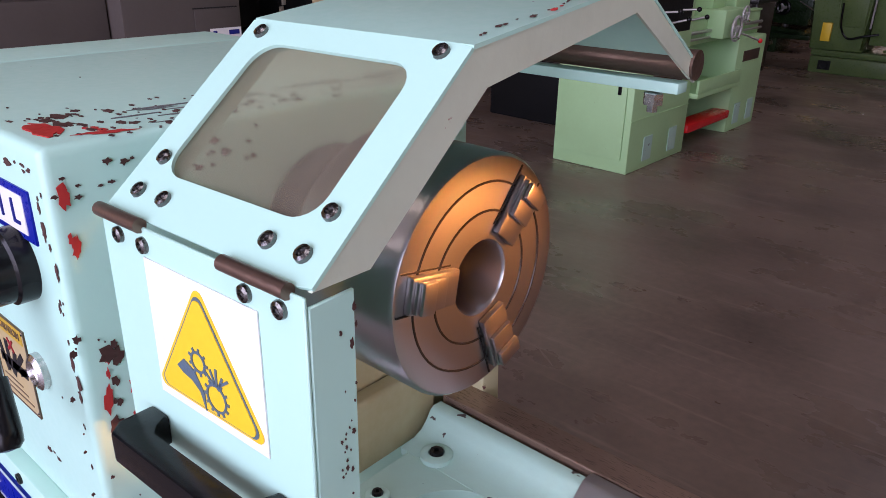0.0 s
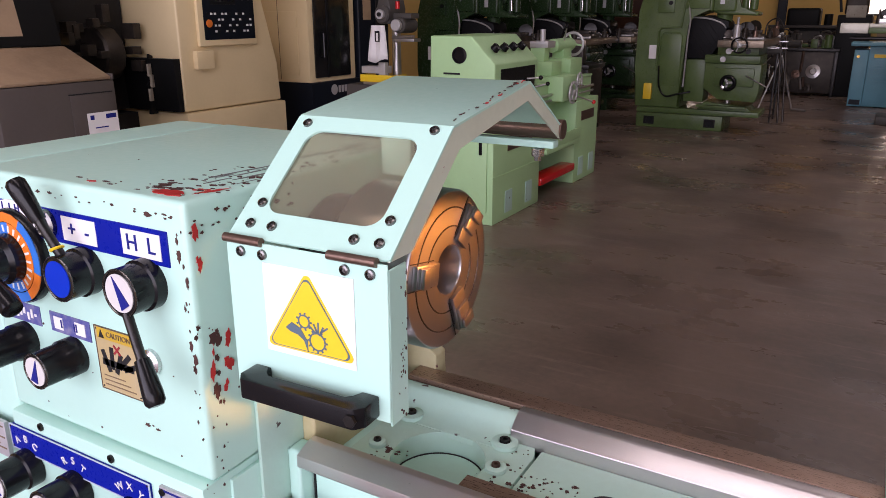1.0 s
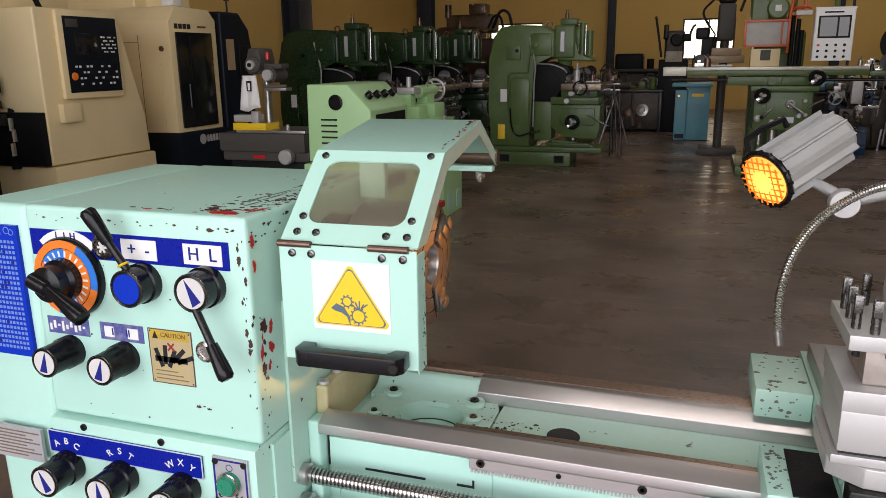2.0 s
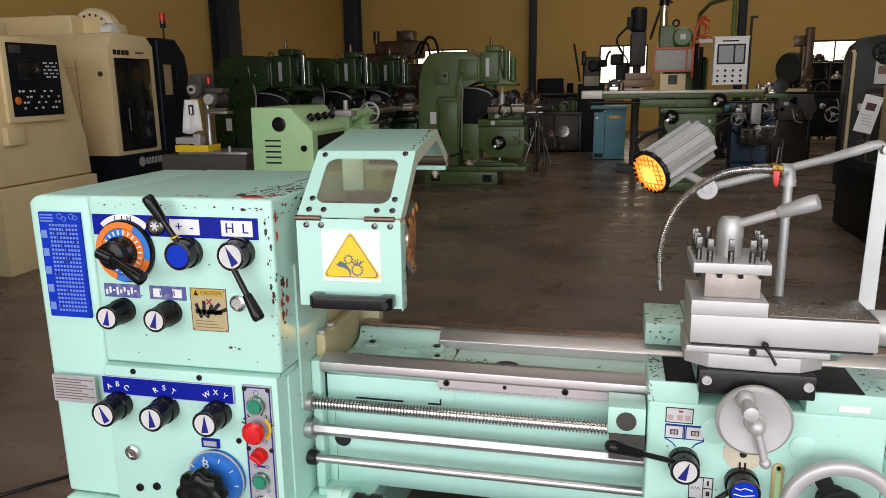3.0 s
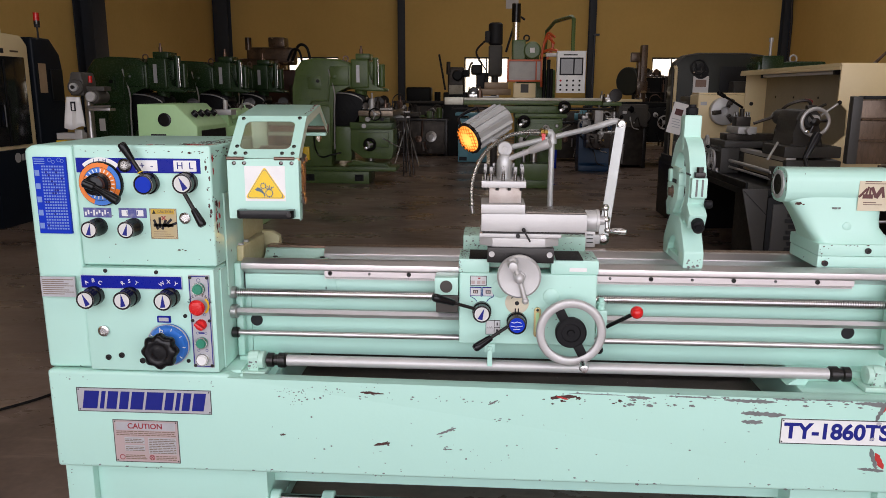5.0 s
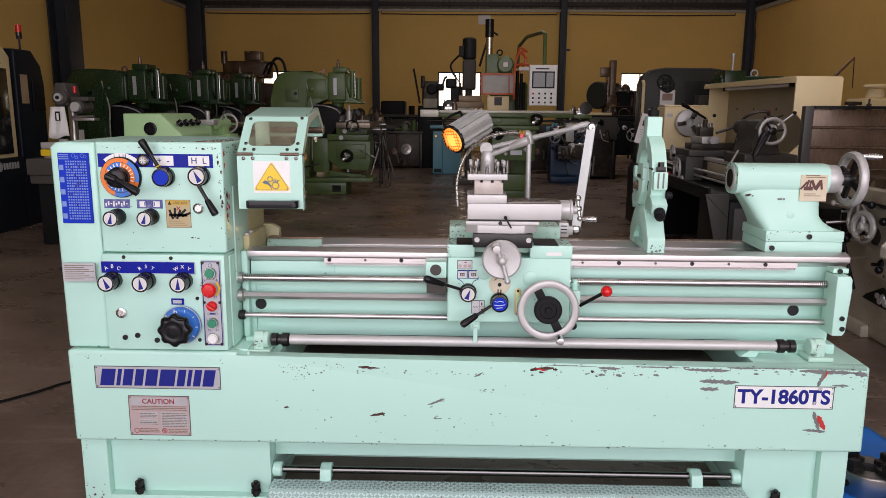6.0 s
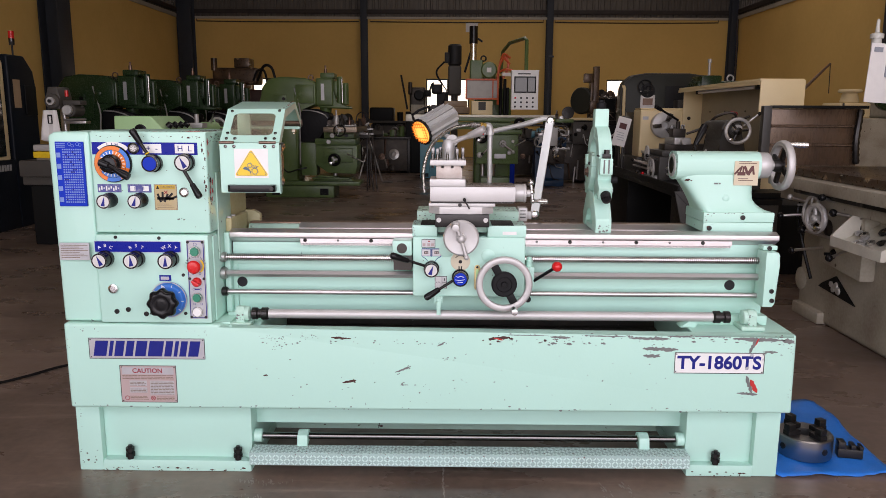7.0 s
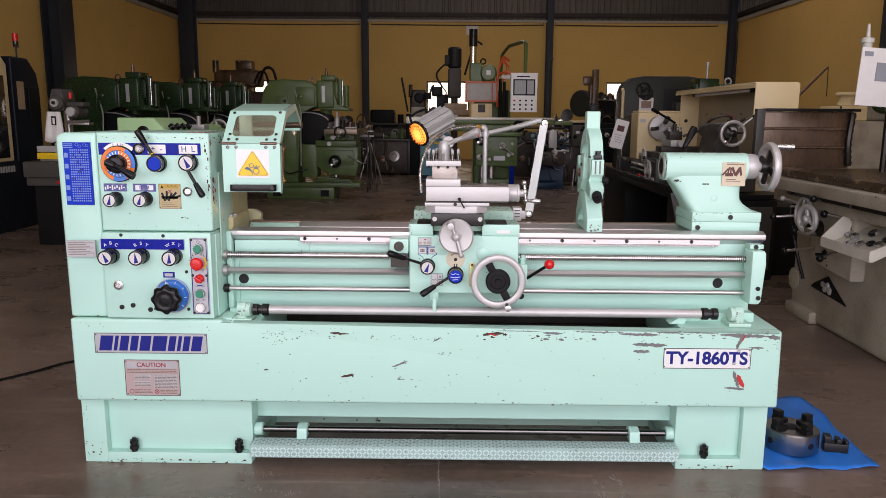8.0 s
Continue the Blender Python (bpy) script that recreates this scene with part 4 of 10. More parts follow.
part("face_groove", Form().torus((0.8085, SPY, SPZ), (1, 0, 0), 0.088, 0.0012, 64, 6).torus((0.8085, SPY, SPZ), (1, 0, 0), 0.062, 0.0012, 48, 6), DARKSTEEL, chuck)

# chuck guard
GX0, GX1, GY = 0.648, 0.872, 0.045
front = Form().box(GX0, GX1, GY, GY + 0.003, 1.166, 1.354, 0.001, 1)
guard = part("chuck_guard", front, MINT, lathe, "mint sheet-metal chuck guard with window")
part("guard_flange", Form().box(GX1 - 0.003, GX1, GY + 0.0035, GY + 0.040, 1.160, 1.347, 0.001, 1), MINT, guard)
part("guard_flange", Form().box(GX0, GX0 + 0.003, GY + 0.0035, GY + 0.025, 1.166, 1.354, 0.001, 1), MINT, guard)
hood_line = [(0.050, 1.357), (0.198, 1.480), (0.440, 1.513), (0.598, 1.424)]


def hood_strip(x0, x1, line, thick=0.003):
    f = Form()
    inner = [(y, z - thick) for y, z in line]
    return f.prism("x", list(line) + inner[::-1], x0, x1, 0.0)


def slope(u, v):
    """A point on the hood's sloping front: u across, v up the slope from 0 to 1."""
    a, c = Vector(hood_line[0]), Vector(hood_line[1])
    q = a.lerp(c, v)
    return (GX0 + u, q.x, q.y)


def rounded(u0, u1, v0, v1, ru, rv, n=6):
    pts = []
    for cu, cv, a0 in ((u1 - ru, v1 - rv, 0), (u0 + ru, v1 - rv, 90), (u0 + ru, v0 + rv, 180), (u1 - ru, v0 + rv, 270)):
        pts += [(cu + ru * math.cos(radians(a0 + 90 * i / n)), cv + rv * math.sin(radians(a0 + 90 * i / n))) for i in range(n + 1)]
    return pts


hood = hood_strip(GX0, GX1, hood_line[1:])
ring_in = rounded(0.030, 0.192, 0.20, 0.88, 0.022, 0.115)
ring_out = []
for u, v in ring_in:
    du, dv = (u - 0.111) / 0.081, (v - 0.54) / 0.34
    k = max(abs(du), abs(dv))
    ring_out.append((0.112 + 0.112 * du / k, 0.5 + 0.5 * dv / k))
for lift in (0.0, -0.003):
    a = [hood.bm.verts.new(Vector(slope(u, v)) + Vector((0, -lift * 0.64, lift * 0.77))) for u, v in ring_in]
    c = [hood.bm.verts.new(Vector(slope(u, v)) + Vector((0, -lift * 0.64, lift * 0.77))) for u, v in ring_out]
    for i in range(len(a)):
        j = (i + 1) % len(a)
        hood.bm.faces.new((a[i], a[j], c[j], c[i]))
    if lift:
        for p, q in ((first_a, a), (first_c, c)):
            for i in range(len(p)):
                j = (i + 1) % len(p)
                hood.bm.faces.new((p[i], p[j], q[j], q[i]))
    first_a, first_c = a, c
part("hood", hood, MINT, guard)
side = [(0.052, 1.355), (0.198, 1.478), (0.440, 1.511), (0.600, 1.424), (0.594, 1.405), (0.578, 1.412), (0.436, 1.486), (0.216, 1.450), (0.100, 1.354)]
for x in (GX1 - 0.004, GX0 + 0.001):
    part("hood_side", Form().prism("x", side, x, x + 0.003, 0.0), material("guard_edge_paint", (0.60, 0.66, 0.52), 0.42, vary=0.15, scale=8, fine=80, specks=0.08, speck_colour=(0.25, 0.03, 0.02)) if x > 0.8 else MINT, guard)
part("hood_pipe", Form().rod((GX0, 0.590, 1.424), (GX1 + 0.002, 0.590, 1.424), 0.016, n=18), RUSTY, guard, "brown steel hinge tube")
part("hood_bar", Form().box(GX0 - 0.02, GX1 - 0.004, 0.560, 0.585, 1.396, 1.408, 0.002), MINT, guard)
part("hood_bolt", Form().turned([(0.011, 0), (0.011, 0.012), (0.006, 0.012), (0.006, 0.02), (0, 0.02)], (GX1 - 0.03, 0.56, 1.395), (0, 0, -1), 6), CHROME, guard)
pane = part("guard_pane", Form().prism("x", [(0.0735, 1.372), (0.0760, 1.370), (0.190, 1.465), (0.1875, 1.467)], GX0 + 0.016, GX1 - 0.016), HAZY, guard, "hazy scratched plastic pane")
pane.visible_shadow = False
for x0, x1 in ((GX0, GX0 + 0.055), (GX1 - 0.075, GX1 - 0.012)):
    part("hinge", Form().rod((x0, 0.044, 1.3555), (x1, 0.044, 1.3555), 0.0055, n=12), RUSTY, guard)
for x, z in ((0.671, 1.341), (0.703, 1.341), (0.818, 1.341), (0.851, 1.341)):
    part("guard_screw", Form().turned([(0.0065, 0), (0.006, 0.003), (0.0035, 0.004), (0.003, 0.002), (0, 0.002)], (x, GY, z), (0, -1, 0), 12), SCREW, guard)
nrm = (0, -0.64, 0.77)
for u, v in ((0.023, 0.10), (0.055, 0.10), (0.170, 0.10), (0.203, 0.10), (0.023, 0.26), (0.203, 0.26), (0.020, 0.93), (0.203, 0.95)):
    part("guard_screw", Form().turned([(0.0065, 0), (0.006, 0.003), (0.0035, 0.004), (0.003, 0.002), (0, 0.002)], slope(u, v), nrm, 12), SCREW, guard)
grip = Form().prism("z", [(0.680, 0.045), (0.680, 0.016), (0.690, 0.004), (0.848, 0.004), (0.858, 0.016), (0.858, 0.045), (0.834, 0.045), (0.834, 0.030), (0.826, 0.022), (0.714, 0.022), (0.704, 0.030), (0.704, 0.045)], 1.172, 1.198, 0.003)
part("grab_handle", grip, BLACK, guard, "black plastic bow handle")
part("handle_screw", Form().turned([(0.008, 0), (0.008, 0.004), (0, 0.004)], (0.846, 0.0045, 1.185), (0, -1, 0), 6), DARKSTEEL, guard)
sx0, sx1, sz0, sz1 = 0.702, 0.829, 1.222, 1.332
sign = part("warning_sign", Form().box(sx0, sx1, GY - 0.0012, GY - 0.0002, sz0, sz1, 0), WHITE_PRINT, guard, "white and yellow triangular gear hazard sign")


def soft_triangle(k, r):
    cx, cz, h = (sx0 + sx1) / 2, sz0 + 0.042, 0.052
    pts = []
    for a in (90, 210, 330):
        tx, tz = cx + 1.12 * k * (h + 0.010) * math.cos(radians(a)), cz + k * (h + 0.010) * math.sin(radians(a))
        pts += [(tx + r * math.cos(radians(a + d)), tz + r * math.sin(radians(a + d))) for d in (-60, -30, 0, 30, 60)]
    return pts


part("sign_triangle", Form().prism("y", soft_triangle(0.90, 0.006), GY - 0.0020, GY - 0.0010), YELLOW, sign)
part("sign_border", Form().prism("y", soft_triangle(0.83, 0.006), GY - 0.0026, GY - 0.0016), SIGN_GREY, sign)
part("sign_field", Form().prism("y", soft_triangle(0.79, 0.006), GY - 0.0032, GY - 0.0022), YELLOW, sign)
f = Form()
y = GY - 0.0034
for cx, cz, r, n in ((0.760, 1.270, 0.0085, 9), (0.778, 1.248, 0.0115, 12)):
    f.prism("y", arc(cx, cz, r, 0, 356, 30) + arc(cx, cz, r - 0.0018, 356, 0, 30), y - 0.0006, y + 0.0004)
    for i in range(n):
        a = 2 * math.pi * i / n
        f.tilted(Matrix.Translation((cx + (r + 0.0012) * math.cos(a), y, cz + (r + 0.0012) * math.sin(a))) @ Matrix.Rotation(-a, 4, "Y"), 0.0030, 0.0009, 0.0022, 0)
f.prism("y", [(0.733, 1.258), (0.742, 1.266), (0.754, 1.261), (0.764, 1.246), (0.764, 1.232), (0.759, 1.246), (0.750, 1.252), (0.740, 1.254)], y - 0.0006, y + 0.0004)
for i in range(5):
    f.tilted(Matrix.Translation((0.772 + 0.004 * i, y, 1.262 + 0.002 * (i % 3))) @ Matrix.Rotation(radians(-50 + 26 * i), 4, "Y"), 0.0022, 0.0009, 0.013, 0)
part("sign_pictogram", f, SIGN_GREY, sign)

guard.matrix_basis = Matrix.Translation((0.76, 0.042, 0.003)) @ Matrix.Rotation(radians(2.2), 4, "Z") @ Matrix.Translation((-0.76, -0.045, 0))

# bed
part("bed_front", Form().box(0.655, 2.79, 0.184, 0.204, 0.672, 0.962, 0.004), MINT, lathe, "mint lathe bed casting")
part("bed_back", Form().box(0.655, 2.79, 0.44, 0.47, 0.672, 0.962, 0.004), MINT, lathe)
part("bed_floor", Form().box(0.655, 2.79, 0.204, 0.44, 0.85, 0.885, 0), MINT_WORN, lathe)
for x0, x1 in ((2.74, 2.79), (0.655, 0.70)):
    part("bed_rib", Form().box(x0, x1, 0.204, 0.44, 0.80, 0.92, 0.003), MINT_WORN, lathe)
part("bed_foot", Form().box(0.62, 0.76, 0.14, 0.50, 0.634, 0.674, 0.004), MINT, lathe)
part("bed_foot", Form().box(2.46, 2.80, 0.14, 0.50, 0.634, 0.674, 0.006).prism("y", [(2.44, 0.634), (2.50, 0.634), (2.52, 0.672), (2.49, 0.672)], 0.10, 0.16, 0.003), MINT, lathe)
part("gap_block", Form().prism("x", [(0.425, 0.93), (0.425, 0.996), (0.411, 0.997), (0.405, 0.993), (0.398, 0.982), (0.388, 0.972), (0.372, 0.9665), (0.352, 0.9648), (0.352, 0.955), (0.384, 0.93)], 0.648, 0.866, 0.0), MINT_WORN, lathe, "mint removable gap piece with oily rust stains")
gap_top = Form()
hole = arc(0.793, 0.283, 0.073, 0, 350, 35)
rim = []
for u, v in hole:
    du, dv = (u - 0.793) / (0.126 if u > 0.793 else 0.133), (v - 0.283) / (0.0985 if v > 0.283 else 0.0955)
    k = max(abs(du), abs(dv))
    rim.append((0.793 + (u - 0.793) / k, 0.283 + (v - 0.283) / k))
lo, hi = 0.924, 0.964
levels = [[gap_top.bm.verts.new((u, v, z)) for u, v in ring] for ring, z in ((hole, hi), (rim, hi), (rim, lo), (hole, lo))]
for a, c in zip(levels, levels[1:] + levels[:1]):
    for i in range(len(a)):
        j = (i + 1) % len(a)
        gap_top.bm.faces.new((a[i], a[j], c[j], c[i]))
part("gap_plate", gap_top, MINT_WORN, lathe, "mint gap plate with a round rust-edged hole")
part("hole_floor", Form().turned([(0.0745, -0.006), (0.0745, 0), (0, 0)], (0.793, 0.283, 0.926), (0, 0, 1), 36), MINT_WORN, lathe)
part("hole_seam", Form().torus((0.793, 0.283, 0.9265), (0, 0, 1), 0.0715, 0.0014, 44, 6), FLAT_BLACK, lathe)
wayp = [(0.142, 0.979), (0.140, 0.982), (0.140, 1.000), (0.166, 1.0095), (0.170, 1.0110), (0.182, 1.0110), (0.184, 1.009), (0.184, 0.955)]
part("front_way", Form().prism("x", wayp, 0.640, 2.822, 0.0015), WAY, lathe, "ground steel front bedway")
part("inner_way", Form().prism("x", [(0.1865, 0.955), (0.1865, 0.986), (0.189, 0.988), (0.238, 0.988), (0.241, 0.985), (0.241, 0.955)], 0.868, 2.815, 0.001), WAY_BROWN, lathe, "oily brown inner bedway")
part("bed_top", Form().box(0.9215, 2.738, 0.2415, 0.3815, 0.93, 0.9625, 0.003), MINT_WORN, lathe)
part("core_hole", Form().turned([(0.030, 0), (0.030, 0.0012), (0.024, 0.0012), (0, 0.0008)], (1.055, 0.292, 0.9625), (0, 0, 1), 28), FLAT_BLACK, lathe)
part("rear_way", Form().prism("x", [(0.4315, 0.955), (0.4315, 1.002), (0.4330, 1.003), (0.472, 1.003), (0.476, 0.999), (0.476, 0.955)], 0.646, 2.815, 0.0012), WAY_BROWN, lathe, "ground steel rear bedway")
part("rear_way_rail", Form().prism("x", [(0.385, 0.955), (0.382, 0.960), (0.382, 0.984), (0.408, 1.003), (0.411, 1.004), (0.4275, 1.004), (0.4275, 0.955)], 0.868, 2.815, 0.0015), WAY, lathe)
part("rack", Form().box(0.92, 2.64, 0.148, 0.183, 0.9565, 0.9785, 0.001, 1), WAY, lathe, "toothed steel rack under the bedway")
teeth = Form()
for i in range(286):
    teeth.box(0.922 + i * 0.006, 0.9252 + i * 0.006, 0.149, 0.182, 0.9485, 0.957, 0)
tagged(part("rack_teeth", teeth, WAY, lathe), kind="stuff")
for i in range(13):
    q = 0.0075 if i % 2 == 0 else 0.0045
    part("rack_screw", Form().turned([(q, 0), (q, 0.002), (q * 0.5, 0.002), (q * 0.5, 0), (0, 0)], (0.940 + i * 0.132, 0.148, 0.969), (0, -1, 0), 12), DARKSTEEL, lathe)
for x, y, z, r in ((0.693, 0.367, 0.965, 0.020), (0.866, 0.366, 0.965, 0.021), (0.692, 0.269, 0.965, 0.014), (0.883, 0.299, 0.965, 0.016)):
    b = part("bed_boss", Form().turned([(r, 0), (r, 0.006), (r * 0.8, 0.008), (r * 0.5, 0.008), (r * 0.45, 0.003), (0, 0.003)], (x, y, z), (0, 0, 1), 24), MINT_WORN, lathe)
    part("boss_screw", Form().turned([(r * 0.42, 0), (r * 0.42, 0.008), (r * 0.2, 0.008), (r * 0.2, 0.004), (0, 0.004)], (x, y, z + 0.003), (0, 0, 1), 8), RUSTY if y > 0.29 and y < 0.31 else DARKSTEEL, b)
part("hole_edge", Form().torus((0.793, 0.283, 0.9638), (0, 0, 1), 0.0732, 0.0010, 44, 6), MINT_WORN, lathe)
part("front_cover", Form().box(0.640, 0.952, 0.1795, 0.183, 0.865, 0.955, 0.001, 1), MINT, lathe)
part("cover_gap", Form().box(0.6375, 0.6395, 0.1776, 0.1834, 0.897, 0.975, 0), FLAT_BLACK, lathe)
part("cover_gap", Form().box(0.888, 0.920, 0.1776, 0.1794, 0.899, 0.903, 0).box(0.9165, 0.920, 0.1776, 0.1794, 0.903, 0.914, 0), FLAT_BLACK, lathe)
part("bed_slot", Form().box(0.712, 0.829, 0.1776, 0.1794, 0.899, 0.903, 0), FLAT_BLACK, lathe)
for x in (0.672, 2.655):
    part("drain_hole", Form().turned([(0.021, 0), (0.021, 0.0008), (0, 0.0008)], (x, 0.1834, 0.790), (0, -1, 0), 24), FLAT_BLACK, lathe)
# lead screw, feed rod, third rod, control shaft
prof = [(0.014, 0)]
for i in range(int(2.15 / 0.0076)):
    h = i * 0.0076
    prof += [(0.0152, h + 0.0006), (0.0152, h + 0.0036), (0.0105, h + 0.0044), (0.0105, h + 0.0070)]
part("lead_screw", Form().turned(prof, (0.600, 0.128, 0.903), (1, 0, 0), 14), SCREW_STEEL, lathe, "bright threaded lead screw")
part("feed_rod", Form().rod((0.600, 0.128, 0.837), (2.75, 0.128, 0.837), 0.0142, n=6), STEEL, lathe)
part("start_rod", Form().rod((0.600, 0.128, 0.762), (2.75, 0.128, 0.762), 0.010, n=18), STEEL, lathe)
for z, r in ((0.903, 0.020), (0.837, 0.024), (0.762, 0.018)):
    part("rod_collar", Form().rod((0.605, 0.128, z), (0.628, 0.128, z), r, n=20, b=0.003), DARKSTEEL if r < 0.02 else STEEL, lathe)
part("end_bracket", Form().prism("y", [(2.742, 0.730), (2.780, 0.730), (2.790, 0.745), (2.797, 0.900), (2.797, 0.935), (2.790, 0.948), (2.742, 0.948)], 0.060, 0.150, 0.006).box(2.745, 2.80, 0.10, 0.15, 0.950, 0.967, 0.002), MINT, lathe, "mint rod end bracket")
for x, z in ((2.772, 0.795), (2.768, 0.958), (2.776, 0.757)):
    part("socket_screw", Form().turned([(0.009, 0), (0.009, 0.004), (0.0045, 0.004), (0.0045, 0.001), (0, 0.001)], (x, 0.060 if z < 0.95 else 0.100, z), (0, -1, 0), 14), DARKSTEEL, lathe)
part("control_shaft", Form().rod((0.80, 0.085, 0.683), (2.56, 0.085, 0.683), 0.0185, n=24), SATIN, lathe, "thick scuffed steel control shaft")
for x0, s in ((0.735, 1), (2.625, -1)):
    part("shaft_coupling", Form().turned([(0.024, 0), (0.024, 0.020), (0.019, 0.024), (0.019, 0.036), (0.025, 0.038), (0.025, 0.060), (0.020, 0.066)], (x0, 0.085, 0.683), (s, 0, 0), 16), DARKSTEEL, lathe)
for x in (0.69, 2.71):
    bk = Form().box(x - 0.045, x + 0.045, 0.05, 0.14, 0.636, 0.652, 0.004).prism("x", [(0.062, 0.65), (0.060, 0.700), (0.075, 0.715), (0.100, 0.712), (0.115, 0.690), (0.12, 0.65)], x - 0.018, x + 0.018, 0.006)
    bk.turned([(0.029, 0), (0.029, 0.016), (0.020, 0.020)], (x + (0.018 if x < 1 else -0.018), 0.085, 0.683), (1 if x < 1 else -1, 0, 0), 20)
    part("shaft_bracket", bk, MINT_WORN, lathe, "chipped mint shaft bracket")

# carriage
PALE_CARD = material("pale_symbol_card", (0.58, 0.58, 0.58), 0.45, vary=0.2, scale=30, fine=140, bump=0.004)
AY = 0.068
ap = part("apron", Form().box(1.374, 1.812, AY, 0.145, 0.762, 1.000, 0.007, 3).box(1.372, 1.470, AY - 0.004, 0.215, 1.000, 1.045, 0.005).box(1.664, 1.814, AY - 0.004, 0.215, 1.000, 1.045, 0.005), MINT, lathe, "mint carriage apron and saddle")
part("saddle", Form().box(1.470, 1.664, 0.10, 0.60, 1.012, 1.060, 0.004), MINT_WORN, lathe)
for x0, x1 in ((1.376, 1.4695), (1.6645, 1.812)):
    part("rear_saddle_wing", Form().box(x0, x1, 0.385, 0.56, 1.0065, 1.060, 0.005), MINT_WORN, lathe, "worn mint rear saddle wing")
for x0, x1 in ((1.405, 1.463), (1.680, 1.765)):
    part("way_wiper", Form().box(x0, x1, AY - 0.002, 0.20, 1.0452, 1.0476, 0.001), BLACK_MATT, ap)
part("name_strip", Form().box(1.722, 1.776, AY - 0.0055, AY - 0.003, 1.010, 1.022, 0), WHITE_PRINT, ap)
part("slide_bracket", Form().box(1.462, 1.668, 0.020, 0.060, 1.044, 1.092, 0.004), DARKSTEEL, lathe, "black cross-slide screw bracket")
for x in (1.476, 1.654):
    part("bracket_bolt", Form().turned([(0.009, 0), (0.009, 0.005), (0.005, 0.005), (0.005, 0.002), (0, 0.002)], (x, 0.020, 1.072), (0, -1, 0), 14), SATIN, lathe)
cw = part("cross_slide_wheel", Form().turned([(0.020, 0), (0.040, 0.002), (0.062, 0.004), (0.068, 0.010), (0.068, 0.020), (0.062, 0.026), (0.020, 0.022), (0.018, 0.034), (0, 0.036)], (1.561, 0.012, 1.008), (0, -1, 0), 44), SATIN, lathe, "satin cross-slide handwheel with ball crank")
crank = Form().pipe([(1.540, -0.030, 1.056), (1.550, -0.030, 1.032), (1.561, -0.030, 1.008), (1.572, -0.030, 0.968), (1.580, -0.032, 0.940)], 0.0075, 10).ball((1.539, -0.030, 1.058), 0.018).ball((1.561, -0.030, 1.008), 0.017).ball((1.581, -0.032, 0.938), 0.011)
part("ball_crank", crank, SATIN, cw)
part("crank_grip", Form().turned([(0.009, 0), (0.010, 0.02), (0.015, 0.045), (0.013, 0.06), (0, 0.063)], (1.539, -0.034, 1.058), (0, -1, 0), 14), SATIN, cw)
part("mark_disc", Form().turned([(0.038, 0), (0.038, 0.002), (0, 0.002)], (1.560, AY, 0.904), (0, -1, 0), 32), material("cream_label", (0.62, 0.56, 0.42), 0.5, vary=0.25, scale=20, fine=120), ap, "cream round feed symbol disc")
part("disc_mark", Form().turned([(0.007, 0), (0.007, 0.0008), (0, 0.0008)], (1.560, AY - 0.002, 0.902), (0, -1, 0), 16).prism("y", arc(1.56, 0.902, 0.026, 50, 140, 8) + arc(1.56, 0.902, 0.023, 140, 50, 8), AY - 0.003, AY - 0.002).box(1.553, 1.557, AY - 0.003, AY - 0.002, 0.872, 0.885, 0).box(1.563, 1.567, AY - 0.003, AY - 0.002, 0.872, 0.885, 0), FLAT_BLACK, ap)
part("plug_disc", Form().turned([(0.028, 0), (0.028, 0.0025), (0.026, 0.004), (0, 0.004)], (1.505, AY, 0.948), (0, -1, 0), 32), MINT, ap)
part("plug_disc", Form().turned([(0.026, 0), (0.026, 0.0015), (0.024, 0.003), (0, 0.003)], (1.668, AY, 0.926), (0, -1, 0), 32), MINT, ap)
def apron_card(x0, x1, z0, z1, ink, mat):
    """A small printed card with its thin coloured border."""
    pl = part("symbol_plate", Form().box(x0, x1, AY - 0.0012, AY + 0.001, z0, z1, 0), mat, ap, "pale printed symbol card")
    part("symbol_border", Form().box(x0, x1, AY - 0.0020, AY - 0.0010, z0, z0 + 0.0018, 0).box(x0, x1, AY - 0.0020, AY - 0.0010, z1 - 0.0018, z1, 0).box(x0, x0 + 0.0018, AY - 0.0020, AY - 0.0010, z0 + 0.0018, z1 - 0.0018, 0).box(x1 - 0.0018, x1, AY - 0.0020, AY - 0.0010, z0 + 0.0018, z1 - 0.0018, 0), ink, pl)
    return pl


pl = apron_card(1.409, 1.462, 0.957, 0.990, FLAT_BLACK, PALE_CARD)
for x in (1.413, 1.431, 1.446):
    part("symbol_mark", Form().box(x, x + 0.011, AY - 0.0020, AY - 0.0010, 0.963, 0.974, 0), PINK_CARD, pl)
part("symbol_mark", Form().box(1.434, 1.442, AY - 0.0020, AY - 0.0010, 0.980, 0.984, 0), INK_RED, pl)
for x0 in (1.409, 1.449):
    pl = apron_card(x0, x0 + 0.036, 0.923, 0.952, INK_BLUE, PALE_CARD)
    part("symbol_mark", Form().box(x0 + 0.010, x0 + 0.026, AY - 0.0022, AY - 0.0010, 0.932, 0.943, 0), GREY, pl)
    part("symbol_mark", Form().box(x0 + 0.013, x0 + 0.017, AY - 0.0028, AY - 0.0020, 0.934, 0.941, 0).box(x0 + 0.019, x0 + 0.023, AY - 0.0028, AY - 0.0020, 0.934, 0.941, 0), PINK_CARD, pl)
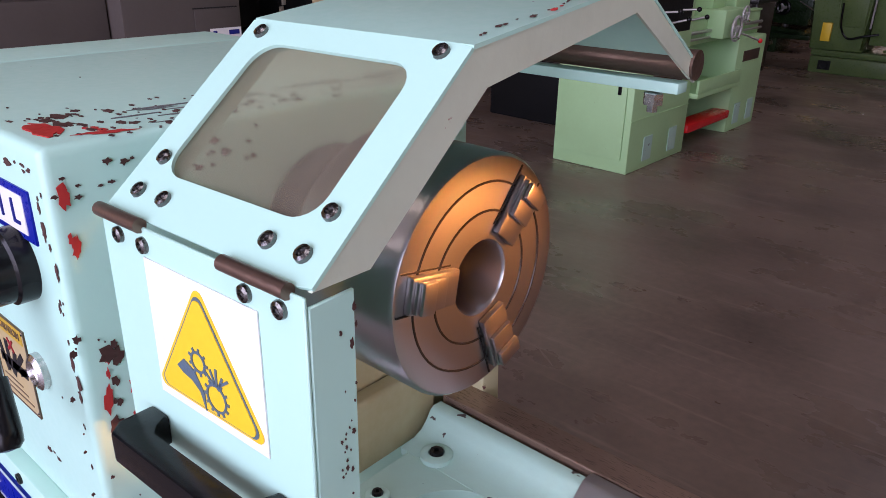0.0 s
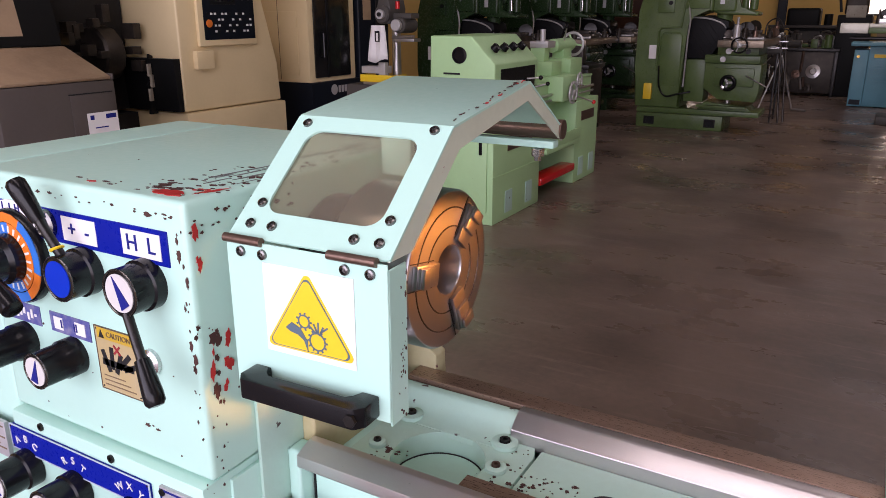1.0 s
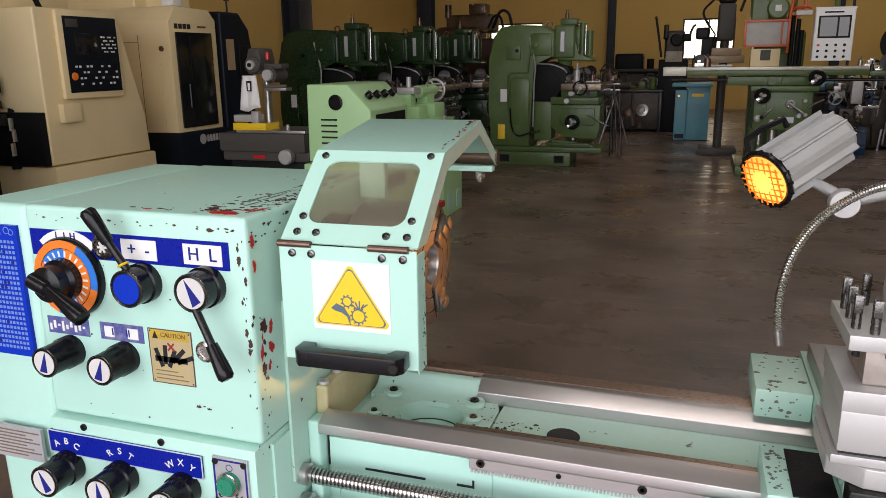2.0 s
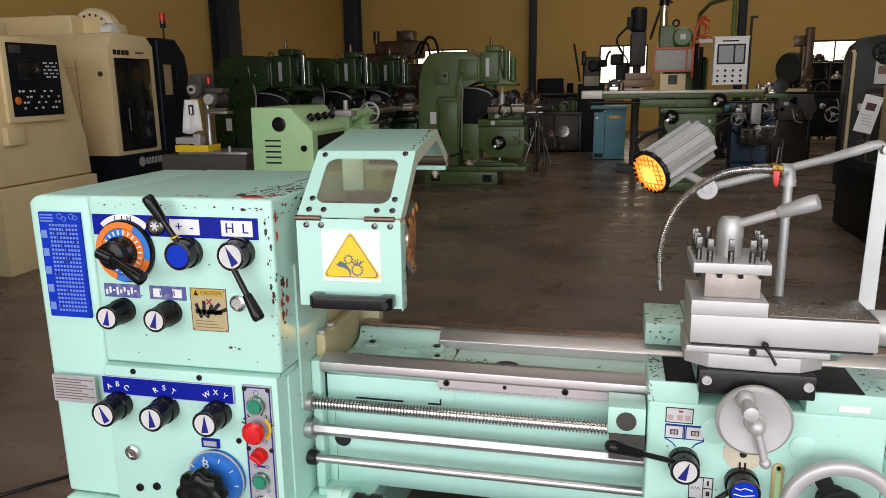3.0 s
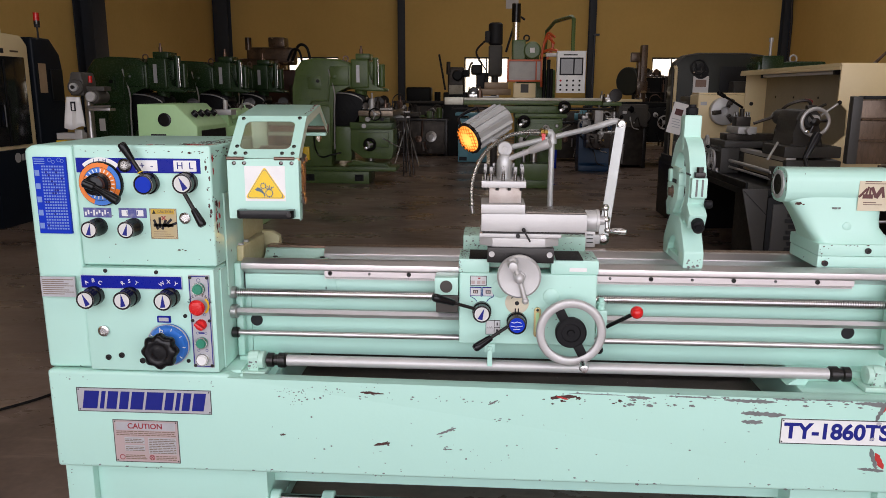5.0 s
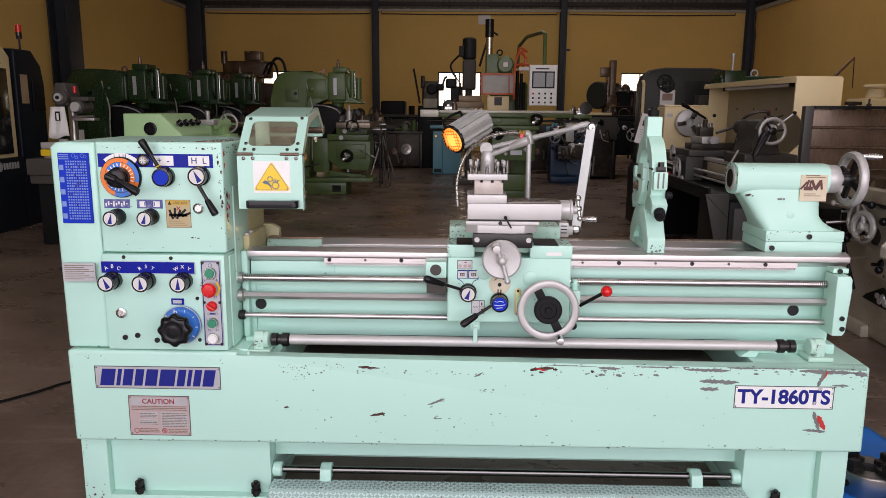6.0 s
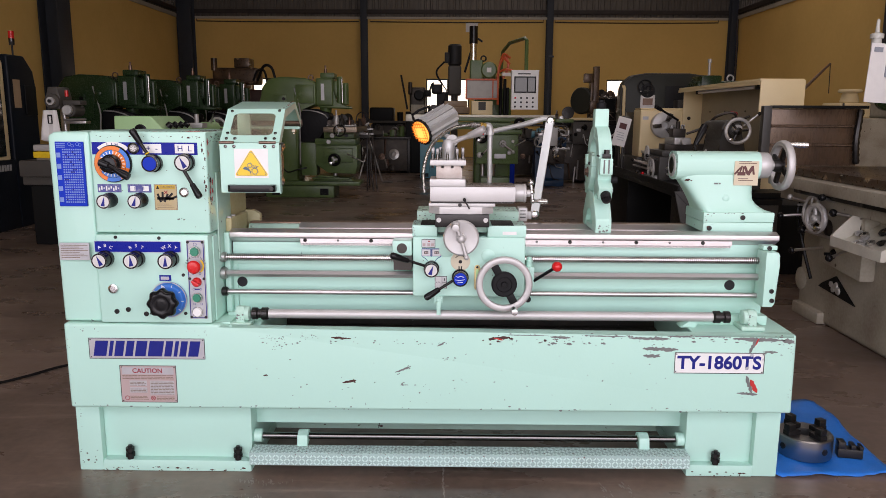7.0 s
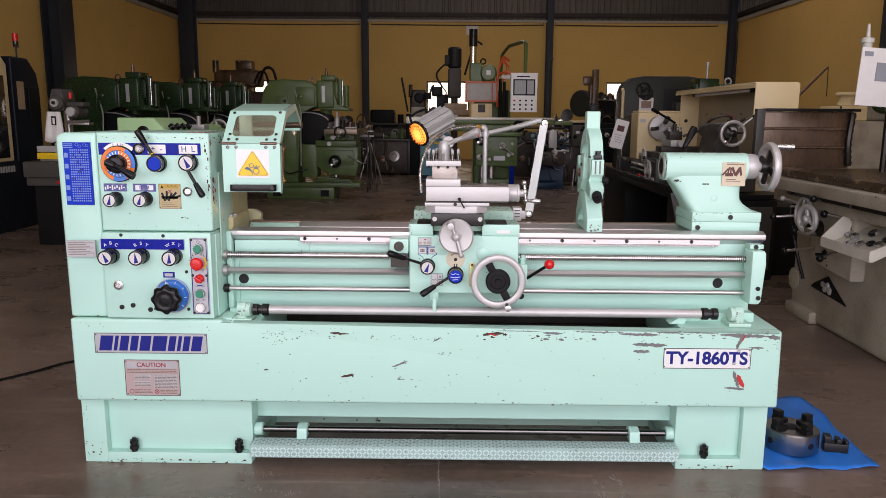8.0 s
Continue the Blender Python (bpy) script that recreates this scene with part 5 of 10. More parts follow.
part("guide_line", Form().pipe(curve([(1.410, AY - 0.001, 0.953), (1.447, AY - 0.001, 0.953), (1.486, AY - 0.001, 0.953)], 4), 0.0012, 5).pipe([(1.447, AY - 0.001, 0.953), (1.447, AY - 0.001, 0.921)], 0.0012, 5).pipe(curve([(1.410, AY - 0.001, 0.922), (1.424, AY - 0.001, 0.914), (1.432, AY - 0.001, 0.905)], 4), 0.0012, 5).pipe(curve([(1.485, AY - 0.001, 0.922), (1.470, AY - 0.001, 0.914), (1.463, AY - 0.001, 0.905)], 4), 0.0012, 5), INK_BLUE, ap)
pl = apron_card(1.461, 1.508, 0.795, 0.844, FLAT_BLACK, PALE_CARD)
f = Form().box(1.488, 1.4895, AY - 0.0022, AY - 0.0010, 0.797, 0.842, 0).box(1.4895, 1.507, AY - 0.0022, AY - 0.0010, 0.819, 0.8205, 0)
f.pipe([(1.466 + 0.0028 * i, AY - 0.0016, 0.816 + 0.006 * (i % 2)) for i in range(7)], 0.0008, 4)
f.box(1.496, 1.500, AY - 0.0022, AY - 0.0010, 0.826, 0.836, 0).box(1.495, 1.502, AY - 0.0022, AY - 0.0010, 0.803, 0.813, 0)
part("symbol_lines", f, FLAT_BLACK, pl)
k = selector(1.448, 0.876, 0.029, 0.046, -22, y=AY)
lever(k, (1.440, AY - 0.03, 0.885), (1.296, AY - 0.10, 0.945), 0.0055, 0.0135, 0.45)
k = selector(1.560, 0.842, 0.031, 0.046, face=BLUE_PANEL, y=AY, pointer=False)
part("knob_scribble", Form().pipe([(1.542, AY - 0.0478, 0.853), (1.551, AY - 0.0478, 0.850), (1.560, AY - 0.0478, 0.854), (1.574, AY - 0.0478, 0.850)], 0.0012, 5).pipe([(1.540, AY - 0.0478, 0.840), (1.556, AY - 0.0478, 0.837), (1.578, AY - 0.0478, 0.841)], 0.0012, 5).pipe([(1.548, AY - 0.0478, 0.828), (1.570, AY - 0.0478, 0.830)], 0.0012, 5), WHITE_PRINT, k)
lever(k, (1.536, AY - 0.03, 0.836), (1.425, AY - 0.09, 0.776), 0.0055, 0.0135, 0.48)
part("oil_gauge", Form().prism("y", rounded(1.615, 1.637, 0.790, 0.890, 0.011, 0.011), AY - 0.006, AY, 0.001), material("brass_yellow", (0.52, 0.42, 0.20), 0.4, 0.5, vary=0.2, scale=30, fine=100), ap)
for z in (0.798, 0.882):
    part("gauge_screw", Form().turned([(0.0045, 0), (0.0045, 0.002), (0.002, 0.0025), (0, 0.002)], (1.626, AY - 0.006, z), (0, -1, 0), 12), DARKSTEEL, ap)
part("gauge_glass", Form().prism("y", rounded(1.621, 1.631, 0.806, 0.874, 0.005, 0.005), AY - 0.0072, AY - 0.0055), PALEGREEN, ap)
RIM = [(0.082, -0.004), (0.083, -0.009), (0.087, -0.012), (0.103, -0.012), (0.107, -0.009), (0.109, -0.003), (0.109, 0.004), (0.106, 0.010), (0.102, 0.012), (0.087, 0.012), (0.083, 0.009), (0.082, 0.004)]


def rim_ring(form, at, way, profile, n=64):
    """A wheel rim whose closed (radius, height) profile runs once round way."""
    m = Matrix.Translation(at) @ Vector(way).to_track_quat("Z", "Y").to_matrix().to_4x4()
    rings = [[form.bm.verts.new(m @ Vector((r * math.cos(2 * math.pi * i / n), r * math.sin(2 * math.pi * i / n), h))) for r, h in profile] for i in range(n)]
    k = len(profile)
    for i in range(n):
        a, c = rings[i], rings[(i + 1) % n]
        for j in range(k):
            form.bm.faces.new((a[j], c[j], c[(j + 1) % k], a[(j + 1) % k]))
    return form


hw = part("carriage_wheel", rim_ring(Form(), (1.728, 0.012, 0.826), (0, -1, 0), RIM), SATIN, lathe, "large satin steel carriage handwheel")
part("wheel_hub", Form().turned([(0.030, -0.05), (0.030, 0), (0.046, 0.004), (0.049, 0.010), (0.049, 0.024), (0.044, 0.028), (0.030, 0.028), (0.028, 0.024), (0.012, 0.024), (0.010, 0.032), (0, 0.032)], (1.728, 0.030, 0.826), (0, -1, 0), 40), BLACK_MATT, hw)
for a, mat in ((118, BLACK_MATT), (-62, SLATE)):
    m = Matrix.Translation((1.728, 0.012, 0.826)) @ Matrix.Rotation(radians(-a), 4, "Y")
    part("wheel_spoke", Form().tilted(m @ Matrix.Translation((0.064, 0, 0)), 0.044, 0.014, 0.030, 0.004), mat, hw)
part("wheel_crank", Form().rod((1.764, 0.005, 0.736), (1.764, -0.020, 0.736), 0.007, n=10).turned([(0.009, 0.0), (0.013, 0.01), (0.015, 0.04), (0.012, 0.055), (0, 0.058)], (1.764, -0.016, 0.736), (0, -1, 0), 14), CHROME, hw)
box = part("thread_dial", Form().box(1.296, 1.371, 0.058, 0.135, 0.926, 0.984, 0.004), MINT, lathe)
part("dial_top", Form().turned([(0.020, 0), (0.020, 0.002), (0, 0.002)], (1.333, 0.058, 0.955), (0, -1, 0), 24), GREY, box)
part("dial_cover", Form().box(1.300, 1.371, 0.060, 0.130, 0.868, 0.925, 0.003), GREY, box, "grey thread dial housing")
sl = part("start_lever", Form().rod((1.846, 0.085, 0.822), (1.915, 0.018, 0.886), 0.0065, n=12), BLACK, lathe, "black start lever with a red ball knob")
part("red_knob", Form().ball((1.928, 0.008, 0.897), 0.020, 20), RED, sl)
part("lever_boss", Form().box(1.815, 1.850, 0.075, 0.135, 0.800, 0.880, 0.004).turned([(0.012, 0), (0.012, 0.014), (0.008, 0.016), (0, 0.016)], (1.832, 0.10, 0.88), (0, 0, 1), 12).turned([(0.014, 0), (0.014, 0.006), (0.009, 0.008), (0.009, 0.02), (0, 0.02)], (1.832, 0.10, 0.896), (0, 0, 1), 12), MINT, sl)
part("lever_stop", Form().rod((1.822, 0.06, 0.762), (1.822, 0.03, 0.762), 0.013, n=14, b=0.003), BLACK_MATT, sl)
part("shaft_clip", Form().box(1.458, 1.492, 0.062, 0.125, 0.735, 0.764, 0.003).box(1.468, 1.484, 0.055, 0.064, 0.690, 0.758, 0.002).turned([(0.006, 0), (0.006, 0.006), (0, 0.006)], (1.476, 0.055, 0.742), (0, -1, 0), 10), MINT, ap)

# cross slide, compound and tool post
part("cross_slide", Form().box(1.478, 1.652, 0.06, 0.56, 1.060, 1.0925, 0.003), STEEL, lathe)
part("swivel_base", Form().prism("z", [(1.437, 0.060), (1.478, 0.030), (1.590, 0.026), (1.640, 0.030), (1.684, 0.060), (1.684, 0.170), (1.640, 0.205), (1.50, 0.205), (1.437, 0.170)], 1.093, 1.121, 0.002), SATIN, lathe, "satin steel compound swivel base")
part("swivel_ledge", Form().prism("z", [(1.437, 0.034), (1.690, 0.034), (1.690, 0.18), (1.437, 0.18)], 1.1215, 1.134, 0.002), SATIN, lathe)
part("compound_slide", Form().box(1.442, 1.766, 0.030, 0.172, 1.141, 1.197, 0.003), SATIN, lathe, "brushed steel compound slide")
part("slide_gib", Form().box(1.446, 1.762, 0.040, 0.165, 1.134, 1.141, 0.0), DARKSTEEL, lathe)
part("compound_top", Form().box(1.441, 1.576, 0.026, 0.178, 1.1975, 1.226, 0.002), SATIN, lathe)
part("slide_plate", Form().box(1.578, 1.764, 0.034, 0.168, 1.1975, 1.202, 0.002), material("mottled_brown_steel", (0.14, 0.115, 0.095), 0.3, 0.85, vary=0.3, scale=12, fine=90), lathe)
cwh = part("compound_dial", Form().turned([(0.033, 0), (0.034, 0.004), (0.034, 0.034), (0.036, 0.036), (0.036, 0.044), (0.030, 0.046), (0.014, 0.047), (0.014, 0.062), (0, 0.062)], (1.766, 0.10, 1.168), (1, 0, 0), 36), SATIN, lathe, "graduated compound slide dial")
part("compound_crank", Form().pipe([(1.831, 0.106, 1.206), (1.833, 0.103, 1.190), (1.834, 0.10, 1.172), (1.836, 0.094, 1.155), (1.838, 0.088, 1.140)], 0.0065, 10).ball((1.831, 0.106, 1.208), 0.0125).ball((1.834, 0.10, 1.172), 0.0125).ball((1.838, 0.088, 1.139), 0.010).rod((1.82, 0.10, 1.170), (1.836, 0.10, 1.170), 0.007), CHROME, cwh)
part("crank_grip", Form().turned([(0.005, 0), (0.007, 0.012), (0.0105, 0.040), (0.008, 0.056), (0, 0.058)], (1.840, 0.087, 1.139), (1, -0.35, 0.0), 14), CHROME, cwh)
part("lock_lever", Form().rod((1.574, 0.030, 1.147), (1.574, 0.008, 1.146), 0.005, n=10).pipe([(1.574, 0.010, 1.146), (1.582, 0.006, 1.134), (1.592, 0.004, 1.116)], 0.003, 8).ball((1.572, 0.010, 1.151), 0.0065), DARKSTEEL, lathe)
part("gib_screw", Form().turned([(0.007, 0), (0.007, 0.003), (0.004, 0.003), (0.004, 0.001), (0, 0.001)], (1.556, 0.0335, 1.128), (0, -1, 0), 12), DARKSTEEL, lathe)
part("tool_post_block", Form().box(1.465, 1.564, 0.050, 0.155, 1.2265, 1.277, 0.002), material("stained_post_steel", (0.44, 0.40, 0.375), 0.42, 0.6, vary=0.4, scale=18, fine=120, bump=0.004, tint=(0.30, 0.24, 0.20), specks=0.05), lathe)
post = part("tool_post", Form().box(1.441, 1.577, 0.030, 0.175, 1.277, 1.297, 0.002), SATIN, lathe, "square four-way tool post with clamp screws")
for i in range(3):
    for x, y in ((1.470 + i * 0.037, 0.043), (1.566, 0.060 + i * 0.040), (1.452, 0.060 + i * 0.040), (1.480 + i * 0.030, 0.164)):
        part("clamp_screw", Form().rod((x, y, 1.297), (x, y, 1.318), 0.0058, n=10).box(x - 0.0050, x + 0.0050, y - 0.0050, y + 0.0050, 1.318, 1.340, 0.001), SCREW, post)
for i in range(4):
    part("screw_tip", Form().rod((1.452 + i * 0.037, 0.040, 1.268), (1.452 + i * 0.037, 0.040, 1.277), 0.005, n=8), DARKSTEEL, post)
part("post_handle", Form().turned([(0.024, 0), (0.024, 0.030), (0.0245, 0.034), (0.0245, 0.050), (0.022, 0.066), (0.017, 0.074), (0, 0.076)], (1.511, 0.103, 1.297), (0, 0, 1), 28), LAMP_GREY, post, "grey painted turret clamp hub")
part("handle_bar", Form().rod((1.520, 0.098, 1.358), (1.590, 0.066, 1.389), 0.0085, n=14).turned([(0.0085, 0), (0.012, 0.006), (0.0155, 0.060), (0.014, 0.072), (0, 0.075)], (1.585, 0.068, 1.387), (0.070, -0.032, 0.031), 16), SATIN, post)

# work lamp on its arm, and the coolant pipe
FACE, BACK = Vector((1.381, 0.668, 1.385)), Vector((1.505, 0.778, 1.458))
AXIS = (BACK - FACE).normalized()
fins = Form()
prof = []
for i in range(12):
    a = 360 * i / 12
    prof += [(0.050 * math.cos(radians(a + d)), 0.050 * math.sin(radians(a + d))) for d in (-13, -6.5, 0, 6.5)] + [(r * math.cos(radians(a + d)), r * math.sin(radians(a + d))) for r, d in ((0.059, 13.5), (0.059, 16.5))]
fins.prism("z", prof, 0.012, (BACK - FACE).length, 0.0)
fins.turn(Matrix.Translation(FACE) @ AXIS.to_track_quat("Z", "Y").to_matrix().to_4x4())
lampo = part("work_lamp", fins, LAMP_GREY, lathe, "finned grey work lamp with a lit amber lens")
part("lamp_rim", Form().torus(FACE + AXIS * 0.006, AXIS, 0.054, 0.006, 36, 8), BLACK, lampo)
lens = Form().turned([(0.051, 0), (0.047, 0.004), (0.030, 0.009), (0, 0.011)], FACE + AXIS * 0.004, -AXIS, 32)
part("lamp_lens", lens, LENS, lampo, "glowing ribbed amber lens")
f = Form()
for i in range(-3, 4):
    w = math.sqrt(0.0025 - (i * 0.013) ** 2)
    f.tilted(Matrix.Translation((0, i * 0.013, -0.0085)), 2 * w, 0.0022, 0.002, 0).tilted(Matrix.Translation((i * 0.013, 0, -0.0085)), 0.0022, 2 * w, 0.002, 0)
f.turn(Matrix.Translation(FACE + AXIS * 0.004) @ AXIS.to_track_quat("Z", "Y").to_matrix().to_4x4())
part("lens_ribs", f, glow("amber_glass_rib", (0.75, 0.20, 0.012), 0.55), lampo)
part("lamp_back", Form().turned([(0.050, 0), (0.046, 0.010), (0.020, 0.016), (0, 0.016)], BACK, AXIS, 32), LAMP_GREY, lampo)
f = Form()
for i in range(16):
    a = 2 * math.pi * i / 16
    f.box(0.0565 * math.cos(a) - 0.003, 0.0565 * math.cos(a) + 0.003, 0.0565 * math.sin(a) - 0.003, 0.0565 * math.sin(a) + 0.003, 0.000, 0.012, 0.001)
part("rim_clip", f.turn(Matrix.Translation(FACE) @ AXIS.to_track_quat("Z", "Y").to_matrix().to_4x4()), BLACK, lampo)
part("lamp_handle", Form().pipe([FACE + Vector((-0.030, 0.01, 0.052)), FACE + Vector((-0.036, 0.015, 0.074)), FACE + Vector((-0.010, 0.035, 0.094)), FACE + Vector((0.030, 0.07, 0.110)), FACE + Vector((0.038, 0.075, 0.095))], 0.006, 8), BLACK, lampo)
for ob in (lampo, *lampo.children_recursive):
    ob.data.transform(Matrix.Translation(FACE) @ Matrix.Scale(1.06, 4) @ Matrix.Translation(-FACE))
JOINT, ELBOW, PIVOT = Vector((1.525, 0.649, 1.350)), Vector((1.990, 0.815, 1.440)), Vector((1.896, 0.535, 1.026))
arm = part("lamp_arm", Form().rod(JOINT, ELBOW + Vector((-0.07, -0.016, -0.004)), 0.011, n=16).rod(ELBOW + Vector((-0.16, -0.036, -0.028)), ELBOW + Vector((-0.04, -0.008, 0.008)), 0.013, n=16).pipe([ELBOW + Vector((-0.05, -0.01, 0.008)), ELBOW + Vector((-0.02, 0, 0.012)), ELBOW], 0.013, 12), LAMP_GREY, lathe, "jointed grey tubular lamp arm")
part("arm_joint", Form().turned([(0.026, -0.016), (0.028, -0.012), (0.028, 0.012), (0.026, 0.016), (0.012, 0.016), (0.011, 0.020), (0, 0.020)], JOINT, (0, -1, 0), 24).rod(JOINT + Vector((0, 0, 0.01)), FACE.lerp(BACK, 0.55) + Vector((0.005, 0, -0.035)), 0.011, n=12), SATIN, arm)
BAR_W, BAR_T = 0.038, 0.013
flat = Form().tilted(Matrix.Translation((PIVOT + ELBOW) / 2) @ (ELBOW - PIVOT).to_track_quat("Z", "Y").to_matrix().to_4x4(), BAR_W, BAR_T, (ELBOW - PIVOT).length, 0.004)
part("arm_bar", flat, material("white_arm_paint", (0.80, 0.83, 0.83), 0.4, vary=0.12, scale=10, fine=80), arm)
part("arm_pin", Form().turned([(0.018, -0.01), (0.020, 0.006), (0.014, 0.012), (0.008, 0.012), (0, 0.014)], ELBOW + Vector((0, -0.006, 0)), (0, -1, 0), 20), CHROME, arm)
part("arm_pin", Form().turned([(0.020, -0.01), (0.022, 0.006), (0.014, 0.012), (0.008, 0.012), (0, 0.014)], PIVOT + Vector((0, -0.006, 0)), (0, -1, 0), 20), CHROME, arm)
part("arm_foot", Form().box(1.818, 1.858, 0.47, 0.545, 1.005, 1.064, 0.003).box(1.858, 1.880, 0.505, 0.535, 1.010, 1.045, 0.003), SATIN, arm)
for z in (1.022, 1.036, 1.050):
    part("foot_groove", Form().box(1.826, 1.850, 0.4685, 0.4698, z, z + 0.004, 0), DARKSTEEL, arm)
cp = part("coolant_pipe", Form().rod((1.690, 0.50, 1.061), (1.690, 0.50, 1.395), 0.0108, n=14).pipe([(1.690, 0.50, 1.390), (1.690, 0.50, 1.410), (1.684, 0.497, 1.419), (1.670, 0.493, 1.420)], 0.0145, 12).turned([(0.0175, 0), (0.0175, 0.016)], (1.690, 0.50, 1.380), (0, 0, 1), 14), LAMP_GREY, lathe, "galvanised coolant pipe with brass tap")
part("tap", Form().turned([(0.012, 0), (0.012, 0.012), (0.015, 0.014), (0.015, 0.026), (0.011, 0.028), (0.011, 0.042)], (1.673, 0.493, 1.420), (-1, -0.1, 0), 8), BRASS, cp)
part("tap_lever", Form().prism("y", [(1.650, 1.418), (1.665, 1.418), (1.664, 1.389), (1.660, 1.378), (1.652, 1.388)], 0.472, 0.478, 0.002), RED, cp)
hose_pts = curve([(1.647, 0.476, 1.422), (1.598, 0.468, 1.422), (1.537, 0.457, 1.412), (1.486, 0.446, 1.384), (1.447, 0.437, 1.348), (1.418, 0.428, 1.295), (1.403, 0.418, 1.226), (1.405, 0.411, 1.163)], 26)
part("flexible_hose", Form().pipe(hose_pts, 0.0070, 10, 0.0013), CHROME, cp, "ribbed chrome coolant hose")
part("hose_ferrule", Form().rod((1.640, 0.486, 1.421), (1.605, 0.472, 1.422), 0.0108, n=12), STEEL, cp)
part("hose_nozzle", Form().rod((1.405, 0.411, 1.163), (1.409, 0.409, 1.136), 0.0085, 0.007, n=12), STEEL, cp)

# steady rest
SX = 2.127
sr = Form()
pts = arc(SPY, SPZ, 0.158, -64, 244, 40)
inn = arc(SPY, SPZ, 0.103, 244, -64, 40)
sr.prism("x", pts + inn, SX - 0.026, SX + 0.026, 0.006)
steady = part("steady_rest", sr, MINT, lathe, "mint cast steady rest clamped on the bed")
part("base", Form().prism("x", [(0.115, 1.006), (0.115, 1.060), (0.170, 1.120), (0.200, 1.150), (0.235, 1.160), (0.345, 1.160), (0.38, 1.150), (0.410, 1.120), (0.465, 1.060), (0.465, 1.006), (0.385, 1.006), (0.375, 1.050), (0.340, 1.085), (0.29, 1.096), (0.240, 1.085), (0.205, 1.050), (0.195, 1.006)], SX - 0.032, SX + 0.032, 0.006), MINT, steady)
part("base_web", Form().box(SX - 0.012, SX + 0.012, 0.19, 0.39, 1.0065, 1.10, 0), MINT_WORN, steady)
part("base_bar", Form().box(SX - 0.030, SX + 0.030, 0.192, 0.388, 1.0064, 1.030, 0.003), MINT, steady)
fork = part("jaw_fork", Form().prism("x", [(0.418, 1.264), (0.230, 1.264), (0.240, 1.216), (0.300, 1.166), (0.352, 1.174), (0.410, 1.214)], SX - 0.040, SX - 0.018, 0.006).box(SX - 0.040, SX - 0.020, 0.380, 0.418, 1.263, 1.306, 0.005).box(SX - 0.040, SX - 0.020, 0.230, 0.268, 1.263, 1.306, 0.005), MINT, steady, "forked mint jaw clamp with a bolt")
part("fork_slide", Form().box(SX - 0.032, SX - 0.020, 0.272, 0.376, 1.276, 1.318, 0.004), MINT_WORN, fork)
part("fork_slot", Form().box(SX - 0.034, SX - 0.020, 0.285, 0.364, 1.2645, 1.2755, 0), FLAT_BLACK, fork)
part("fork_bolt", Form().rod((SX - 0.054, 0.318, 1.236), (SX - 0.040, 0.318, 1.236), 0.016, n=6, b=0.002).rod((SX - 0.043, 0.318, 1.236), (SX - 0.0395, 0.318, 1.236), 0.021, n=18), RUSTY, fork)
part("hinge_gap", Form().box(SX - 0.0268, SX - 0.0250, 0.392, 0.452, 1.306, 1.312, 0).box(SX - 0.0268, SX - 0.0250, 0.128, 0.188, 1.306, 1.312, 0), FLAT_BLACK, steady)
part("jaw_boss", Form().box(SX - 0.028, SX + 0.028, SPY - 0.032, SPY + 0.032, SPZ + 0.105, SPZ + 0.224, 0.006), MINT, steady)
for s in (-1, 1):
    d = Vector((0, s * 0.866, -0.5))
    part("jaw_boss", Form().tilted(Matrix.Translation(Vector((SX, SPY, SPZ)) + d * 0.165) @ d.to_track_quat("Z", "X").to_matrix().to_4x4(), 0.056, 0.056, 0.10, 0.006), MINT, steady)
for a in (90, 210, 330):
    d = Vector((0, math.cos(radians(a)), math.sin(radians(a))))
    c = Vector((SX, SPY, SPZ))
    part("rest_jaw", Form().rod(c + d * 0.055, c + d * 0.14, 0.013, n=14, b=0.002), DARKSTEEL, steady)
    r0 = 0.224 if a == 90 else 0.215
    part("rest_screw", Form().turned([(0.018, 0), (0.020, 0.004), (0.020, 0.022), (0.012, 0.026), (0.012, 0.034), (0, 0.034)], c + d * r0, d, 18), BLACK_MATT, steady)
clampb = part("rest_clamp", Form().box(SX - 0.024, SX + 0.026, 0.108, 0.145, 1.236, 1.300, 0.004), MINT, steady)
for x in (SX - 0.008, SX + 0.010):
    part("clamp_slot", Form().box(x - 0.003, x + 0.003, 0.1065, 0.1085, 1.242, 1.296, 0), CHIP_GREY, clampb)
part("clamp_bolt", Form().box(SX - 0.014, SX + 0.018, 0.110, 0.138, 1.301, 1.318, 0.003).rod((SX + 0.002, 0.124, 1.318), (SX + 0.002, 0.124, 1.334), 0.011, n=6), DARKSTEEL, steady)
part("clamp_pin", Form().rod((SX + 0.024, 0.125, 1.216), (SX + 0.048, 0.125, 1.216), 0.013, n=14, b=0.003), BLACK_MATT, steady)
part("rest_stud", Form().rod((SX + 0.004, 0.092, 1.142), (SX + 0.004, 0.14, 1.150), 0.019, n=16, b=0.003), DARKSTEEL, steady)

for ob in (steady, *steady.children_recursive):
    ob.data.transform(Matrix.Translation((0, 0.302, 0)) @ Matrix.Diagonal((1, 0.82, 1, 1)) @ Matrix.Translation((0, -0.302, 0)))

